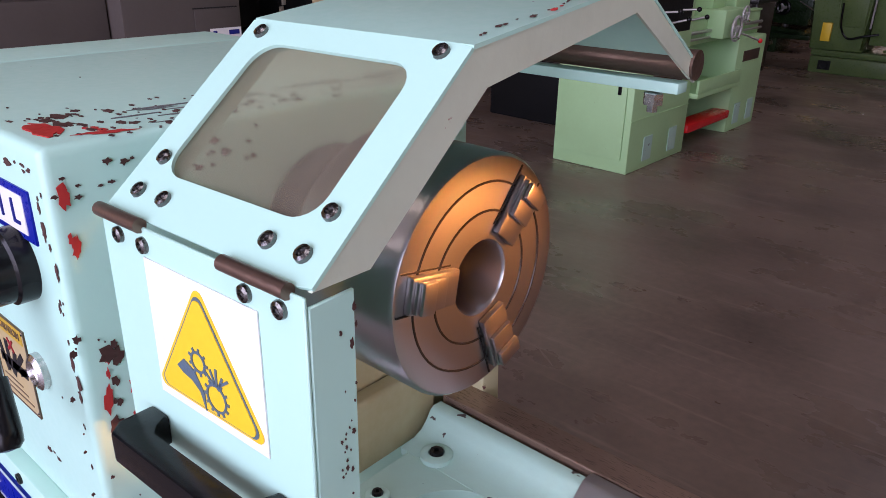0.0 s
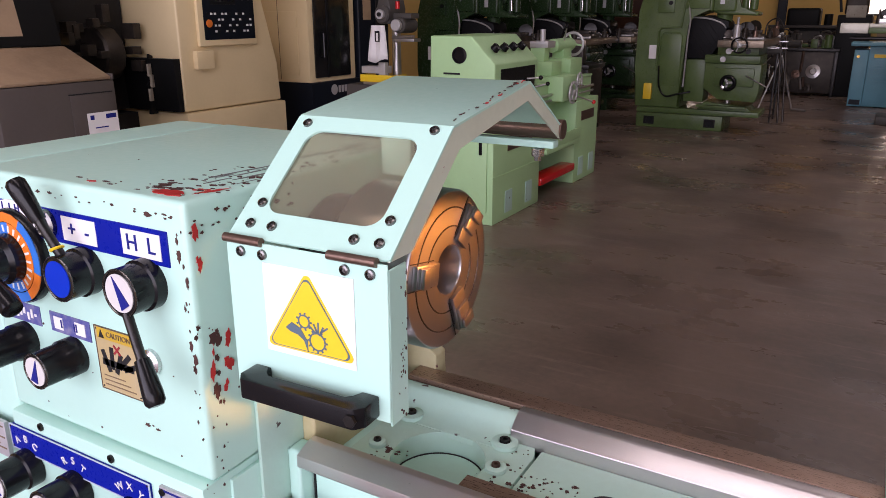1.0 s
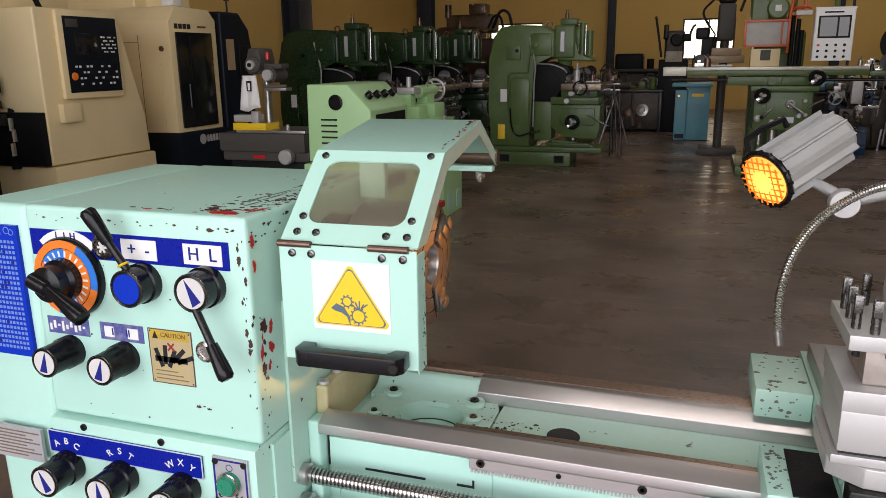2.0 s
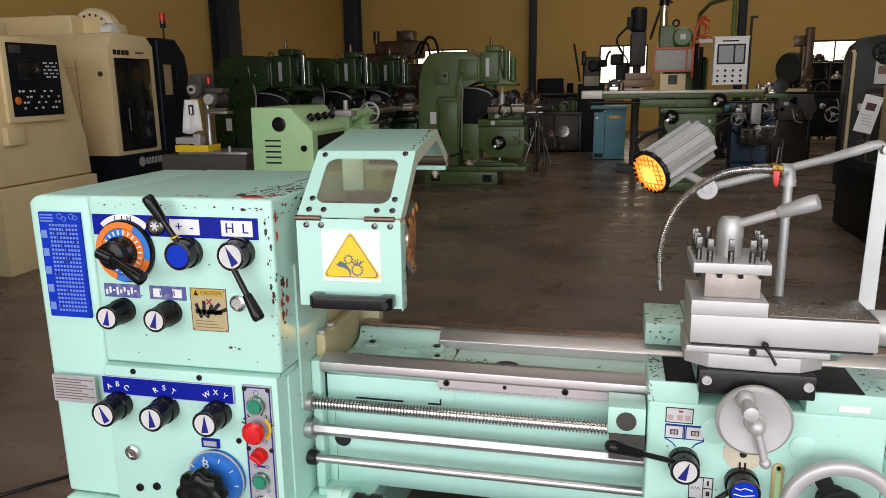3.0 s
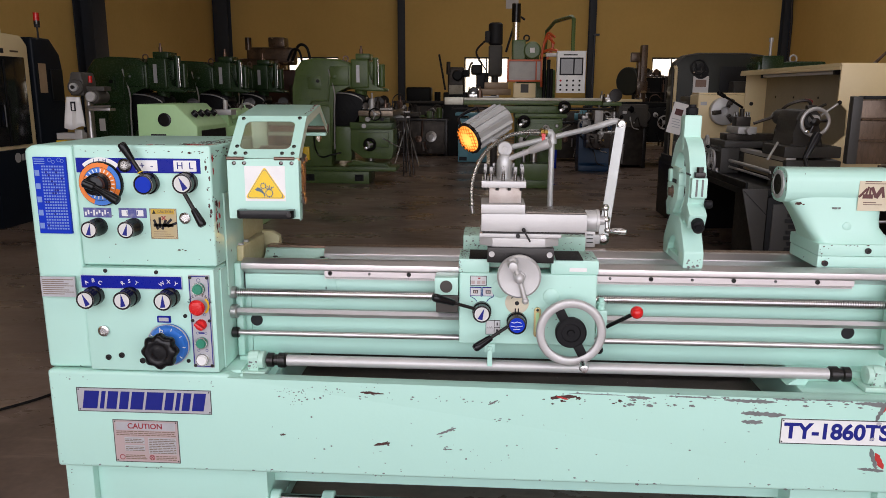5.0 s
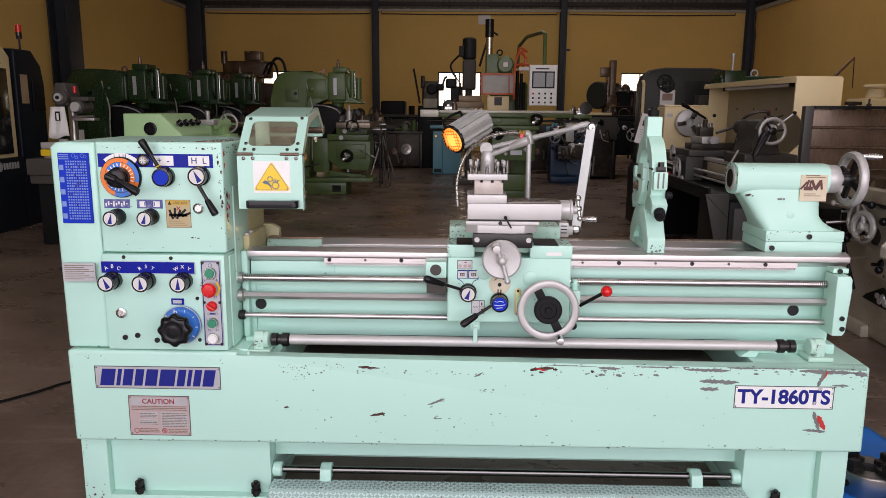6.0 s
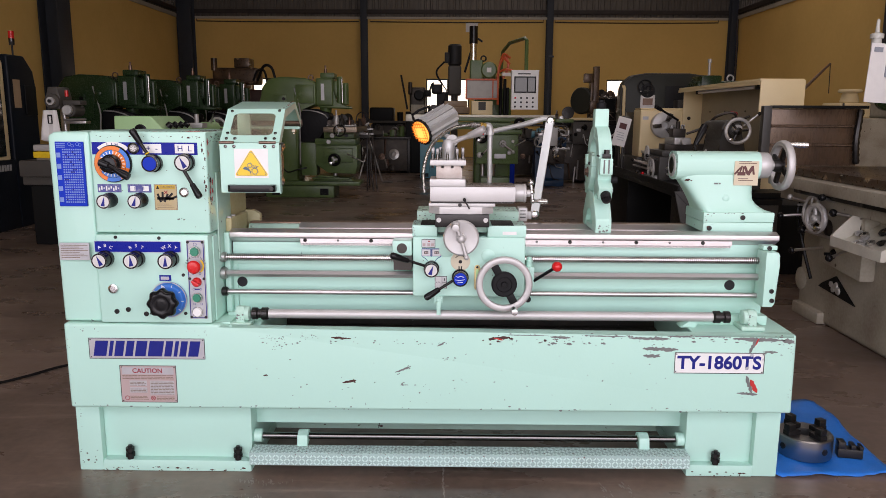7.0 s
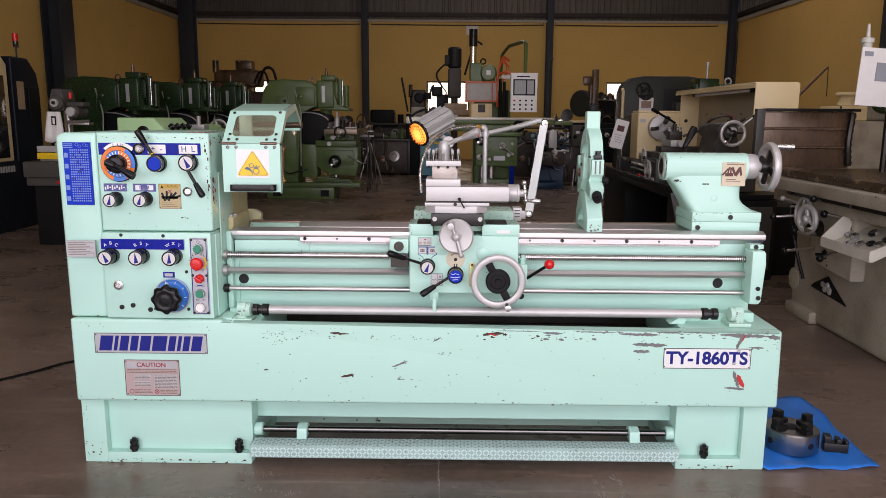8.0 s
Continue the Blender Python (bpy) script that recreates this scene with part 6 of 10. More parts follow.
# tailstock
ts = Form().box(2.536, 2.816, 0.194, 0.420, 1.0065, 1.046, 0.004).box(2.534, 2.818, 0.190, 0.424, 1.0465, 1.086, 0.005)
neck = []
for z, x0, x1, y0, y1 in ((1.083, 2.536, 2.812, 0.196, 0.418), (1.090, 2.532, 2.800, 0.200, 0.412), (1.100, 2.526, 2.782, 0.205, 0.400), (1.115, 2.516, 2.760, 0.211, 0.385), (1.135, 2.503, 2.745, 0.217, 0.370), (1.165, 2.484, 2.743, 0.222, 0.360), (1.195, 2.463, 2.744, 0.224, 0.356), (1.215, 2.449, 2.746, 0.226, 0.354), (1.235, 2.445, 2.750, 0.228, 0.352), (1.26, 2.442, 2.752, 0.232, 0.348)):
    ring = []
    for i in range(48):
        a = 2 * math.pi * i / 48
        c, q = math.cos(a), math.sin(a)
        ring.append(((x0 + x1) / 2 + (x1 - x0) / 2 * math.copysign(abs(c) ** 0.38, c), (y0 + y1) / 2 + (y1 - y0) / 2 * math.copysign(abs(q) ** 0.38, q), z))
    neck.append(ring)
ts.loft(neck)
ts.prism("x", [(SPY + 0.067 * (1 if math.cos(a) > 0 else -1) * abs(math.cos(a)) ** 0.66, SPZ + 0.057 * (1 if math.sin(a) > 0 else -1) * abs(math.sin(a)) ** 0.62) for a in [2 * math.pi * i / 40 for i in range(40)]], 2.428, 2.764, 0.008, 2)
tail = part("tailstock", ts, MINT, lathe, "mint tailstock casting clamped on the bed")
part("quill", Form().turned([(0.047, -0.004), (0.047, 0.003), (0.043, 0.005), (0.036, 0.005), (0.034, 0.003)], (2.426, SPY, SPZ), (-1, 0, 0), 36), SATIN, tail)
part("quill_bore", Form().turned([(0.034, 0.0035), (0.024, 0.0042), (0.022, 0.004), (0, 0.004)], (2.426, SPY, SPZ), (-1, 0, 0), 32), DARKSTEEL, tail, "dark tapered quill bore")
part("tail_sleeve", Form().turned([(0.052, 0), (0.054, 0.004), (0.052, 0.046), (0.049, 0.050), (0.020, 0.050), (0.020, 0.090)], (2.765, SPY, SPZ), (1, 0, 0), 36), SATIN, tail)
part("tail_wheel", rim_ring(Form(), (2.872, SPY, SPZ), (1, 0, 0), [(0.94 * r, 1.25 * h) for r, h in RIM]), SATIN, tail, "satin tailstock handwheel")
part("wheel_web", Form().turned([(0.022, -0.03), (0.026, -0.02), (0.028, 0.01), (0.018, 0.014), (0, 0.014)], (2.865, SPY, SPZ), (1, 0, 0), 24).tilted(Matrix.Translation((2.867, SPY, SPZ)) @ Matrix.Rotation(radians(25), 4, "X"), 0.014, 0.026, 0.165, 0.004).tilted(Matrix.Translation((2.8673, SPY, SPZ)) @ Matrix.Rotation(radians(115), 4, "X"), 0.0136, 0.026, 0.165, 0.004), DARKSTEEL, tail)
part("wheel_grip", Form().turned([(0.007, 0), (0.008, 0.012), (0.009, 0.02), (0.0125, 0.06), (0.0105, 0.082), (0, 0.085)], (2.879, SPY - 0.012, SPZ + 0.086), (1, -0.15, -0.03), 16), CHROME, tail)
part("quill_lock", Form().rod((2.535, 0.34, 1.310), (2.552, 0.410, 1.345), 0.008, n=10).turned([(0.009, 0), (0.011, 0.02), (0.0165, 0.085), (0.015, 0.105), (0, 0.112)], (2.549, 0.405, 1.340), (0.050, 0.035, 0.085), 16), BLACK, tail)
tp = part("tail_card", Form().box(2.655, 2.752, 0.2212, 0.2226, 1.192, 1.289, 0), PAPER_OLD, tail, "cream caution card with a dark red hand pictogram")
pic = Form()
for i, (u, w, tilt) in enumerate(((0.0, 0.007, 40), (0.012, 0.006, 15), (0.022, 0.006, 0), (0.034, 0.010, -25), (0.050, 0.013, 30), (0.062, 0.008, -10))):
    pic.tilted(Matrix.Translation((2.668 + u, 0.2205 - 0.0001 * i, 1.250 + 0.003 * (i % 2))) @ Matrix.Rotation(radians(tilt), 4, "Y"), w, 0.0008, 0.036, 0)
pic.box(2.668, 2.700, 0.2201, 0.2212, 1.232, 1.246, 0)
part("card_pictogram", pic, INK_MAROON, tp)
for z, w in ((1.286, 0.05), (1.279, 0.07), (1.218, 0.04), (1.211, 0.06)):
    part("card_line", Form().box(2.672, 2.672 + w, 0.2202, 0.2213, z, z + 0.0022, 0), INK_MAROON, tp)
part("tail_plug", Form().turned([(0.014, 0), (0.014, 0.003), (0.012, 0.004), (0, 0.004)], (2.628, 0.2195, 1.140), (0, -1, 0.05), 20), MINT, tail)
part("cast_mark", Form().box(2.578, 2.594, 0.2215, 0.2235, 1.196, 1.202, 0).box(2.597, 2.604, 0.2215, 0.2235, 1.196, 1.202, 0), CHIP_GREY, tail)
for x, z in ((2.690, 1.066), (2.560, 1.022)):
    part("socket_screw", Form().turned([(0.010, 0), (0.010, 0.005), (0.005, 0.005), (0.005, 0.002), (0, 0.002)], (x, 0.1905 if z > 1.05 else 0.1945, z), (0, -1, 0), 14), DARKSTEEL, tail)

# plates on the stand
brand = part("maker_plate", Form().box(0.112, 0.566, -0.0016, 0.001, 0.519, 0.603, 0.0005, 1), SILVER, lathe, "silver maker plate with blue slanted blocks")
x = 0.128
for i, w in enumerate((0.050, 0.014, 0.034, 0.030, 0.042, 0.056, 0.028, 0.014, 0.026, 0.040)):
    z0, z1 = 0.530, 0.592
    part("plate_block", Form().prism("y", [(x, z0), (x + w, z0), (x + w + 0.012, z1), (x + 0.012, z1)], -0.0026, -0.0012), INK_BLUE, brand)
    x += w + 0.0085
PLATE_RIM = material("dark_plate_edge", (0.05, 0.055, 0.05), 0.5, vary=0.3, scale=30, fine=150)


def plate_rim(parent, x0, x1, z0, z1, w=0.0022):
    """The dark edge of a small riveted plate, with a rivet in each corner."""
    part("plate_edge", Form().box(x0, x1, -0.0025, -0.0012, z0, z0 + w, 0).box(x0, x1, -0.0025, -0.0012, z1 - w, z1, 0).box(x0, x0 + w, -0.0025, -0.0012, z0 + w, z1 - w, 0).box(x1 - w, x1, -0.0025, -0.0012, z0 + w, z1 - w, 0), PLATE_RIM, parent)
    for x in (x0 + 0.007, x1 - 0.007):
        for z in (z0 + 0.007, z1 - 0.007):
            part("rivet", Form().turned([(0.0028, 0), (0.0024, 0.0012), (0, 0.0018)], (x, -0.0016, z), (0, -1, 0), 8), PLATE_RIM, parent)


plate_rim(brand, 0.112, 0.566, 0.519, 0.603)
caut = part("caution_plate", Form().box(0.226, 0.448, -0.0016, 0.001, 0.340, 0.492, 0.0005, 1), PINK_CARD, lathe, "faded red and grey caution plate")
for q in ((0.235, 0.438, -0.0023, -0.0012, 0.456, 0.484, 0), (0.262, 0.330, -0.0023, -0.0012, 0.408, 0.430, 0), (0.262, 0.330, -0.0023, -0.0012, 0.380, 0.402, 0), (0.342, 0.438, -0.0023, -0.0012, 0.372, 0.430, 0)):
    part("plate_field", Form().box(*q), SILVER, caut)
lettering("caution_word", "CAUTION", 0.335, -0.0026, 0.470, 0.019, INK_RED, caut, bold=0.0004)
plate_rim(caut, 0.226, 0.448, 0.340, 0.492)
pr = random.Random(14)
for x0, x1, z0, z1, step in ((0.236, 0.438, 0.437, 0.454, 0.0065), (0.264, 0.328, 0.410, 0.430, 0.006), (0.264, 0.328, 0.382, 0.402, 0.006), (0.345, 0.436, 0.374, 0.430, 0.0062), (0.262, 0.336, 0.352, 0.372, 0.006), (0.366, 0.436, 0.350, 0.368, 0.006)):
    z = z0
    while z < z1 - 0.003:
        x = x0
        while x < x1 - 0.006:
            w = min(x1 - x, 0.006 + 0.016 * pr.random())
            part("plate_line", Form().box(x, x + w, -0.0029, -0.0022, z, z + 0.0022, 0), INK_BROWN, caut)
            x += w + 0.0025
        z += step
for x, z in ((0.352, 0.358), (0.250, 0.358)):
    part("plate_ring", Form().torus((x, -0.0022, z), (0, 1, 0), 0.0085, 0.0012, 14, 4), INK_RED, caut)
part("plate_cross", Form().tilted(pose(0.352, -0.0022, 0.358, 0, 45), 0.016, 0.001, 0.002, 0).tilted(pose(0.352, -0.0023, 0.358, 0, -45), 0.016, 0.001, 0.002, 0), INK_RED, caut)
tyb = part("type_plate", Form().box(2.394, 2.742, -0.0016, 0.001, 0.479, 0.564, 0.0005, 1), WHITE_PRINT, lathe, "white type plate with blue lettering")
plate_rim(tyb, 2.394, 2.742, 0.479, 0.564, 0.0028)
lettering("type_word", "TY-1860TS", 2.567, -0.0026, 0.521, 0.052, INK_BLUE, tyb, width=0.325, bold=0.0022)

# ---- machines standing further back ----
def handwheel(parent, at, way, big=0.09, rim=0.012, mat=None, hub=None):
    at, way = Vector(at), Vector(way).normalized()
    w = part("handwheel", Form().torus(at, way, big, rim, 28, 8), mat or BLACK, parent)
    side = way.orthogonal().normalized()
    f = Form().turned([(big * 0.3, -rim * 1.6), (big * 0.32, rim), (big * 0.18, rim * 1.6), (0, rim * 1.7)], at, way, 18)
    for k in range(3):
        d = Matrix.Rotation(2 * math.pi * k / 3 + 0.4, 3, way) @ side
        f.rod(at + d * big * 0.2, at + d * big * 0.98, rim * 0.7, n=8)
    part("wheel_spokes", f, hub or SATIN, w)
    part("crank_grip", Form().turned([(rim * 0.6, 0), (rim, 0.05), (0, 0.06)], at + side * big, way, 10), CHROME, w)
    return w


def ball_lever(parent, a, c, r=0.008, knob=0.02, mat=None):
    l = part("lever", Form().rod(a, c, r, n=10), STEEL, parent)
    part("lever_knob", Form().ball(c, knob, 12), mat or BLACK, l)


# loose fittings, each a small part of the machine it lies on
def fittings(parent, x0, x1, y0, y1, z, n, seed, tall=0.16):
    rr = random.Random(seed)
    for i in range(n):
        x, y, s = x0 + (x1 - x0) * rr.random(), y0 + (y1 - y0) * rr.random(), 0.5 + rr.random()
        mat = (CASTING, CHROME, DARKSTEEL, SATIN, CASTING, RUSTY, STEEL)[i % 7]
        h = tall * s * (0.4 + 0.6 * rr.random())
        k = i % 5
        if k == 0:
            f = Form().rod((x, y, z), (x, y, z + h), 0.035 * s, 0.028 * s, 14, 0.004).rod((x, y, z + h), (x, y, z + h * 1.5), 0.012 * s, n=8)
        elif k == 1:
            f = Form().box(x - 0.09 * s, x + 0.09 * s, y - 0.05, y + 0.05, z, z + h * 0.6, 0.008).box(x - 0.04 * s, x + 0.03 * s, y - 0.04, y + 0.04, z + h * 0.6, z + h, 0.006)
        elif k == 2:
            f = Form().turned([(0.02, 0), (0.075 * s, 0.004), (0.075 * s, 0.03), (0.03, 0.034), (0, 0.034)], (x, y, z + 0.076 * s), (0.3 - 0.6 * rr.random(), -1, 0.1), 20)
        elif k == 3:
            f = Form().rod((x - 0.14 * s, y, z + 0.016), (x + 0.14 * s, y + 0.05, z + 0.016), 0.016, n=10).rod((x + 0.14 * s, y + 0.05, z + 0.016), (x + 0.17 * s, y + 0.06, z + 0.02), 0.026, n=10)
        else:
            f = Form().pipe(curve([(x, y, z + 0.01), (x + 0.03, y, z + h), (x + 0.12 * s, y - 0.02, z + h * 1.3), (x + 0.2 * s, y - 0.03, z + h * 0.5)], 5), 0.011, 7)
        part("fitting", f, mat, parent)


def vertical_mill(m, paint, label, detail=True):
    """A knee-type vertical milling machine; x runs from its column's back to its table."""
    t = thing("milling_machine", label, "milling machine", m, "vertical milling machines")
    part("base", Form().box(0.02, 1.30, -0.42, 0.30, 0, 0.22, 0.02).box(0.0, 1.78, -0.36, 0.28, 0.222, 0.30, 0.015), paint, t)
    for x in (0.22, 1.12):
        part("base_pocket", Form().box(x - 0.08, x + 0.08, -0.424, -0.419, 0.05, 0.17, 0).torus((x, -0.424, 0.11), (0, 1, 0), 0.045, 0.008, 16, 5), SLATE, t)
    part("column", Form().prism("y", [(-0.04, 0.30), (0.64, 0.30), (0.64, 1.52), (0.72, 1.66), (1.00, 1.70), (1.00, 2.10), (0.80, 2.20), (0.36, 2.22), (0.12, 2.18), (0.0, 2.02), (-0.06, 1.70), (-0.07, 0.9)], -0.36, 0.26, 0.035, 3), paint, t)
    part("turret_box", Form().box(0.62, 0.96, -0.40, -0.361, 1.74, 2.08, 0.02).turned([(0.05, 0), (0.05, 0.02), (0.03, 0.03), (0, 0.03)], (0.70, -0.40, 1.90), (0, -1, 0), 16), paint, t)
    part("knee_slide", Form().box(0.667, 0.955, -0.24, 0.16, 0.40, 1.02, 0.012), paint, t)
    part("conduit", Form().pipe(curve([(0.60, -0.385, 2.02), (0.70, -0.39, 1.62), (0.69, -0.39, 1.30), (0.68, -0.39, 0.62)], 8), 0.013, 6), LAMP_GREY, t)
    part("column_door", Form().box(0.30, 0.60, -0.372, -0.361, 0.62, 1.38, 0.008), paint, t)
    part("door_frame", Form().pipe([(0.29, -0.368, 0.60), (0.29, -0.368, 1.34), (0.34, -0.368, 1.40), (0.56, -0.368, 1.40), (0.61, -0.368, 1.34), (0.61, -0.368, 0.60)], 0.010, 6), paint, t)
    part("cable_duct", Form().pipe([(0.26, -0.385, 0.85), (0.26, -0.385, 1.42), (0.30, -0.385, 1.47), (0.58, -0.385, 1.48), (0.62, -0.385, 1.9)], 0.016, 8), paint, t)
    part("switch_box", Form().box(0.22, 0.46, -0.40, -0.361, 1.68, 1.90, 0.01), paint, t)
    part("switch_knob", Form().turned([(0.03, 0), (0.03, 0.03), (0, 0.03)], (0.41, -0.40, 1.82), (0, -1, 0), 12), BLACK, t)
    part("notice", Form().box(0.13, 0.26, -0.366, -0.361, 1.02, 1.22, 0), PAPER, t)
    part("isolator", Form().box(0.10, 0.22, -0.42, -0.361, 0.42, 0.66, 0.008), YELLOW, t, "yellow isolator switch box")
    part("cable", Form().pipe(curve([(0.30, -0.385, 0.92), (0.33, -0.40, 0.62), (0.44, -0.42, 0.48), (0.62, -0.42, 0.52), (0.80, -0.40, 0.56)], 6), 0.014, 6), BLACK, t)
    part("ram", Form().prism("y", [(0.80, 1.74), (1.10, 1.66), (1.60, 1.64), (1.60, 1.69), (1.34, 1.74), (1.30, 2.06), (0.82, 2.16)], -0.26, 0.18, 0.03, 3), paint, t)
    h = part("milling_head", Form().box(0.98, 1.30, -0.30, 0.20, 1.70, 2.20, 0.03, 3).box(1.06, 1.32, -0.25, 0.14, 2.20, 2.30, 0.02).rod((1.12, -0.05, 1.42), (1.12, -0.05, 1.72), 0.09, 0.12, 20).rod((1.12, -0.05, 1.36), (1.12, -0.05, 1.42), 0.045, n=16), paint, t)
    part("motor", Form().rod((1.39, -0.05, 1.72), (1.39, -0.05, 2.24), 0.055, n=18, b=0.01).box(1.28, 1.35, -0.12, 0.02, 1.86, 2.16, 0.01), paint, h)
    part("feed_motor", Form().rod((1.51, -0.09, 1.72), (1.51, -0.09, 2.12), 0.055, n=18, b=0.012), paint, h)
    part("bright_slide", Form().rod((1.45, -0.14, 1.75), (1.45, -0.14, 2.20), 0.015, n=10), CHROME, h)
    part("draw_bar", Form().rod((1.14, -0.10, 2.30), (1.14, -0.10, 2.38), 0.03, n=12).rod((1.14, -0.10, 2.38), (1.14, -0.10, 2.44), 0.018, n=10), RUSTY, h)
    part("spindle_nose", Form().rod((1.12, -0.05, 1.28), (1.12, -0.05, 1.36), 0.03, n=14), STEEL, h)
    part("lifting_eye", Form().torus((0.85, -0.05, 2.22), (0, 1, 0), 0.045, 0.012, 18, 6), RUSTY, t)
    part("face_strip", Form().box(1.08, 1.14, -0.305, -0.301, 1.80, 2.10, 0), SILVER, h)
    k = part("knee", Form().prism("y", [(0.96, 0.62), (1.18, 0.46), (1.70, 0.44), (1.74, 0.60), (1.74, 0.98), (0.96, 0.98)], -0.34, 0.24, 0.02).box(0.96, 1.72, -0.40, 0.30, 0.985, 1.10, 0.015), paint, t)
    part("saddle", Form().box(1.14, 1.70, -0.46, 0.36, 1.105, 1.22, 0.012), paint, k)
    tb = part("table", Form().box(1.20, 1.80, -0.86, 0.80, 1.225, 1.32, 0.008), material("oily_table_steel", (0.24, 0.19, 0.14), 0.38, 0.7, vary=0.4, scale=9, fine=60), t)
    for i in range(3):
        part("t_slot", Form().box(1.32 + i * 0.17, 1.345 + i * 0.17, -0.858, 0.80, 1.3185, 1.3215, 0), DARKSTEEL, tb)
    part("vice", Form().box(1.30, 1.68, -0.35, 0.12, 1.322, 1.39, 0.01).box(1.34, 1.64, -0.30, -0.2, 1.39, 1.44, 0.008).box(1.34, 1.64, 0.0, 0.1, 1.39, 1.44, 0.008), CASTING, tb)
    part("knee_screw", Form().rod((1.28, -0.05, 0.30), (1.28, -0.05, 0.46), 0.05, n=14), STEEL, k)
    handwheel(k, (1.32, -0.42, 0.71), (0, -1, 0), 0.09, 0.03, BLACK, SATIN)
    part("knee_block", Form().box(1.12, 1.66, -0.39, -0.341, 0.66, 0.92, 0.012), paint, k)
    part("saddle_dial", Form().rod((1.30, -0.50, 1.16), (1.30, -0.46, 1.16), 0.045, n=16, b=0.006), SATIN, k)
    part("clamp_boss", Form().rod((1.56, -0.49, 1.16), (1.56, -0.46, 1.16), 0.035, n=14), BLACK, k)
    part("knee_cap", Form().rod((1.22, -0.43, 1.04), (1.22, -0.40, 1.04), 0.04, n=14), SATIN, k)
    part("base_tray", Form().box(0.9, 1.60, -0.44, 0.34, 0.345, 0.375, 0.006), paint, t)
    handwheel(k, (1.80, -0.05, 0.86), (1, 0, 0), 0.10, 0.014)
    handwheel(tb, (1.50, -0.92, 1.26), (0, -1, 0), 0.10, 0.012)
    ball_lever(k, (1.56, -0.42, 0.82), (1.90, -0.52, 0.66), 0.010, 0.026)
    ball_lever(k, (1.72, -0.2, 0.95), (1.86, -0.35, 1.10))
    part("coolant_line", Form().pipe(curve([(0.68, -0.30, 1.62), (0.95, -0.34, 1.60), (1.15, -0.30, 1.52), (1.24, -0.2, 1.36)], 6), 0.012, 6), LAMP_GREY, t)
    part("way_cover", Form().prism("y", [(0.67, 1.03), (1.02, 1.03), (1.10, 1.26), (1.24, 1.48), (1.22, 1.57), (0.92, 1.65), (0.67, 1.60)], -0.28, 0.18, 0.03), BLACK_MATT, t)
    for i in range(6):
        part("cover_fold", Form().tilted(pose(0.78 + 0.05 * i, -0.284, 1.18 + 0.05 * i, 0, -38), 0.012, 0.006, 0.34, 0.002), BLACK_MATT, t)
    fittings(tb, 1.24, 1.76, -0.80, -0.40, 1.322, 5, 61, 0.12)
    fittings(tb, 1.24, 1.76, 0.15, 0.70, 1.322, 5, 62, 0.12)
    part("apron", Form().prism("y", [(0.9, 0.302), (1.66, 0.302), (1.60, 0.36), (1.0, 0.42)], -0.32, 0.22, 0.008), paint, t)
    return t


green_mill = vertical_mill(pose(-1.80, 10.85, 0) @ Matrix.Scale(0.95, 4), MIDGREEN, "green knee-type vertical milling machine on the floor")
fittings(green_mill, 1.22, 1.78, -0.80, 0.70, 1.322, 16, 63, 0.16)
# same paint as the front mill, with the row's dimness put into the colour
a = vertical_mill(pose(-4.64, 9.40, 0) @ Matrix.Scale(0.93, 4), DIMGREEN, "green vertical milling machine in a row, coloured darker for weaker light")
copy_thing(a, pose(-4.18, 10.95, 0))
copy_thing(a, pose(-3.95, 12.40, 0))

# brown turret machine behind the mills
tm = thing("turret_machine", "oily brown turret machine standing behind the mills", "machine tool", pose(-4.9, 16.8, 0))
part("body", Form().box(0, 1.7, -0.4, 0.4, 0, 1.5, 0.04).box(0.1, 1.2, -0.35, 0.35, 1.5, 2.35, 0.12, 3), BROWN_STEEL, tm)
part("head", Form().box(0.35, 1.5, -0.3, 0.3, 2.2, 2.62, 0.08, 3).rod((0.4, -0.25, 2.55), (0.4, -0.25, 2.85), 0.08, n=14).box(0.9, 1.3, -0.25, 0.2, 2.62, 2.86, 0.03), BROWN_STEEL, tm)
part("hose", Form().pipe(curve([(1.5, -0.3, 2.3), (1.7, -0.4, 2.65), (1.9, -0.4, 2.6), (2.0, -0.4, 2.2)], 8), 0.035, 8), BLACK_MATT, tm)
part("hose", Form().pipe(curve([(1.4, -0.35, 2.3), (1.55, -0.4, 2.55), (1.72, -0.4, 2.5), (1.8, -0.4, 2.0)], 8), 0.03, 8), BLACK_MATT, tm)

# dark red-brown boring machine under the small window
bo = thing("boring_machine", "dark red-brown boring machine behind the mills", "machine tool", pose(-4.1, 15.5, 0))
RED_BROWN = material("dark_oxide_paint", (0.055, 0.020, 0.012), 0.4, vary=0.4, scale=3, fine=40, tint=(0.02, 0.010, 0.008), spec=0.25)
part("column", Form().prism("y", [(0.0, 0.0), (0.0, 1.86), (0.10, 2.0), (0.30, 2.06), (1.25, 2.04), (1.42, 1.9), (1.46, 1.6), (1.46, 0.0)], 0.0, 0.9, 0.04, 3), RED_BROWN, bo)
part("side_door", Form().box(0.2, 0.9, -0.02, -0.001, 0.5, 1.5, 0.012), RED_BROWN, bo)
part("head_slide", Form().box(0.95, 1.35, -0.35, -0.001, 1.05, 1.70, 0.03, 3).rod((1.15, -0.55, 1.3), (1.15, -0.34, 1.3), 0.10, n=20, b=0.01), CASTING, bo)
part("bed", Form().box(0.1, 1.4, -1.1, -0.001, 0.3, 0.78, 0.02), RED_BROWN, bo)
handwheel(bo, (0.35, -1.16, 0.6), (0, -1, 0), 0.11, 0.014, SATIN)
fittings(bo, 0.2, 1.35, -1.0, -0.5, 0.78, 12, 41)

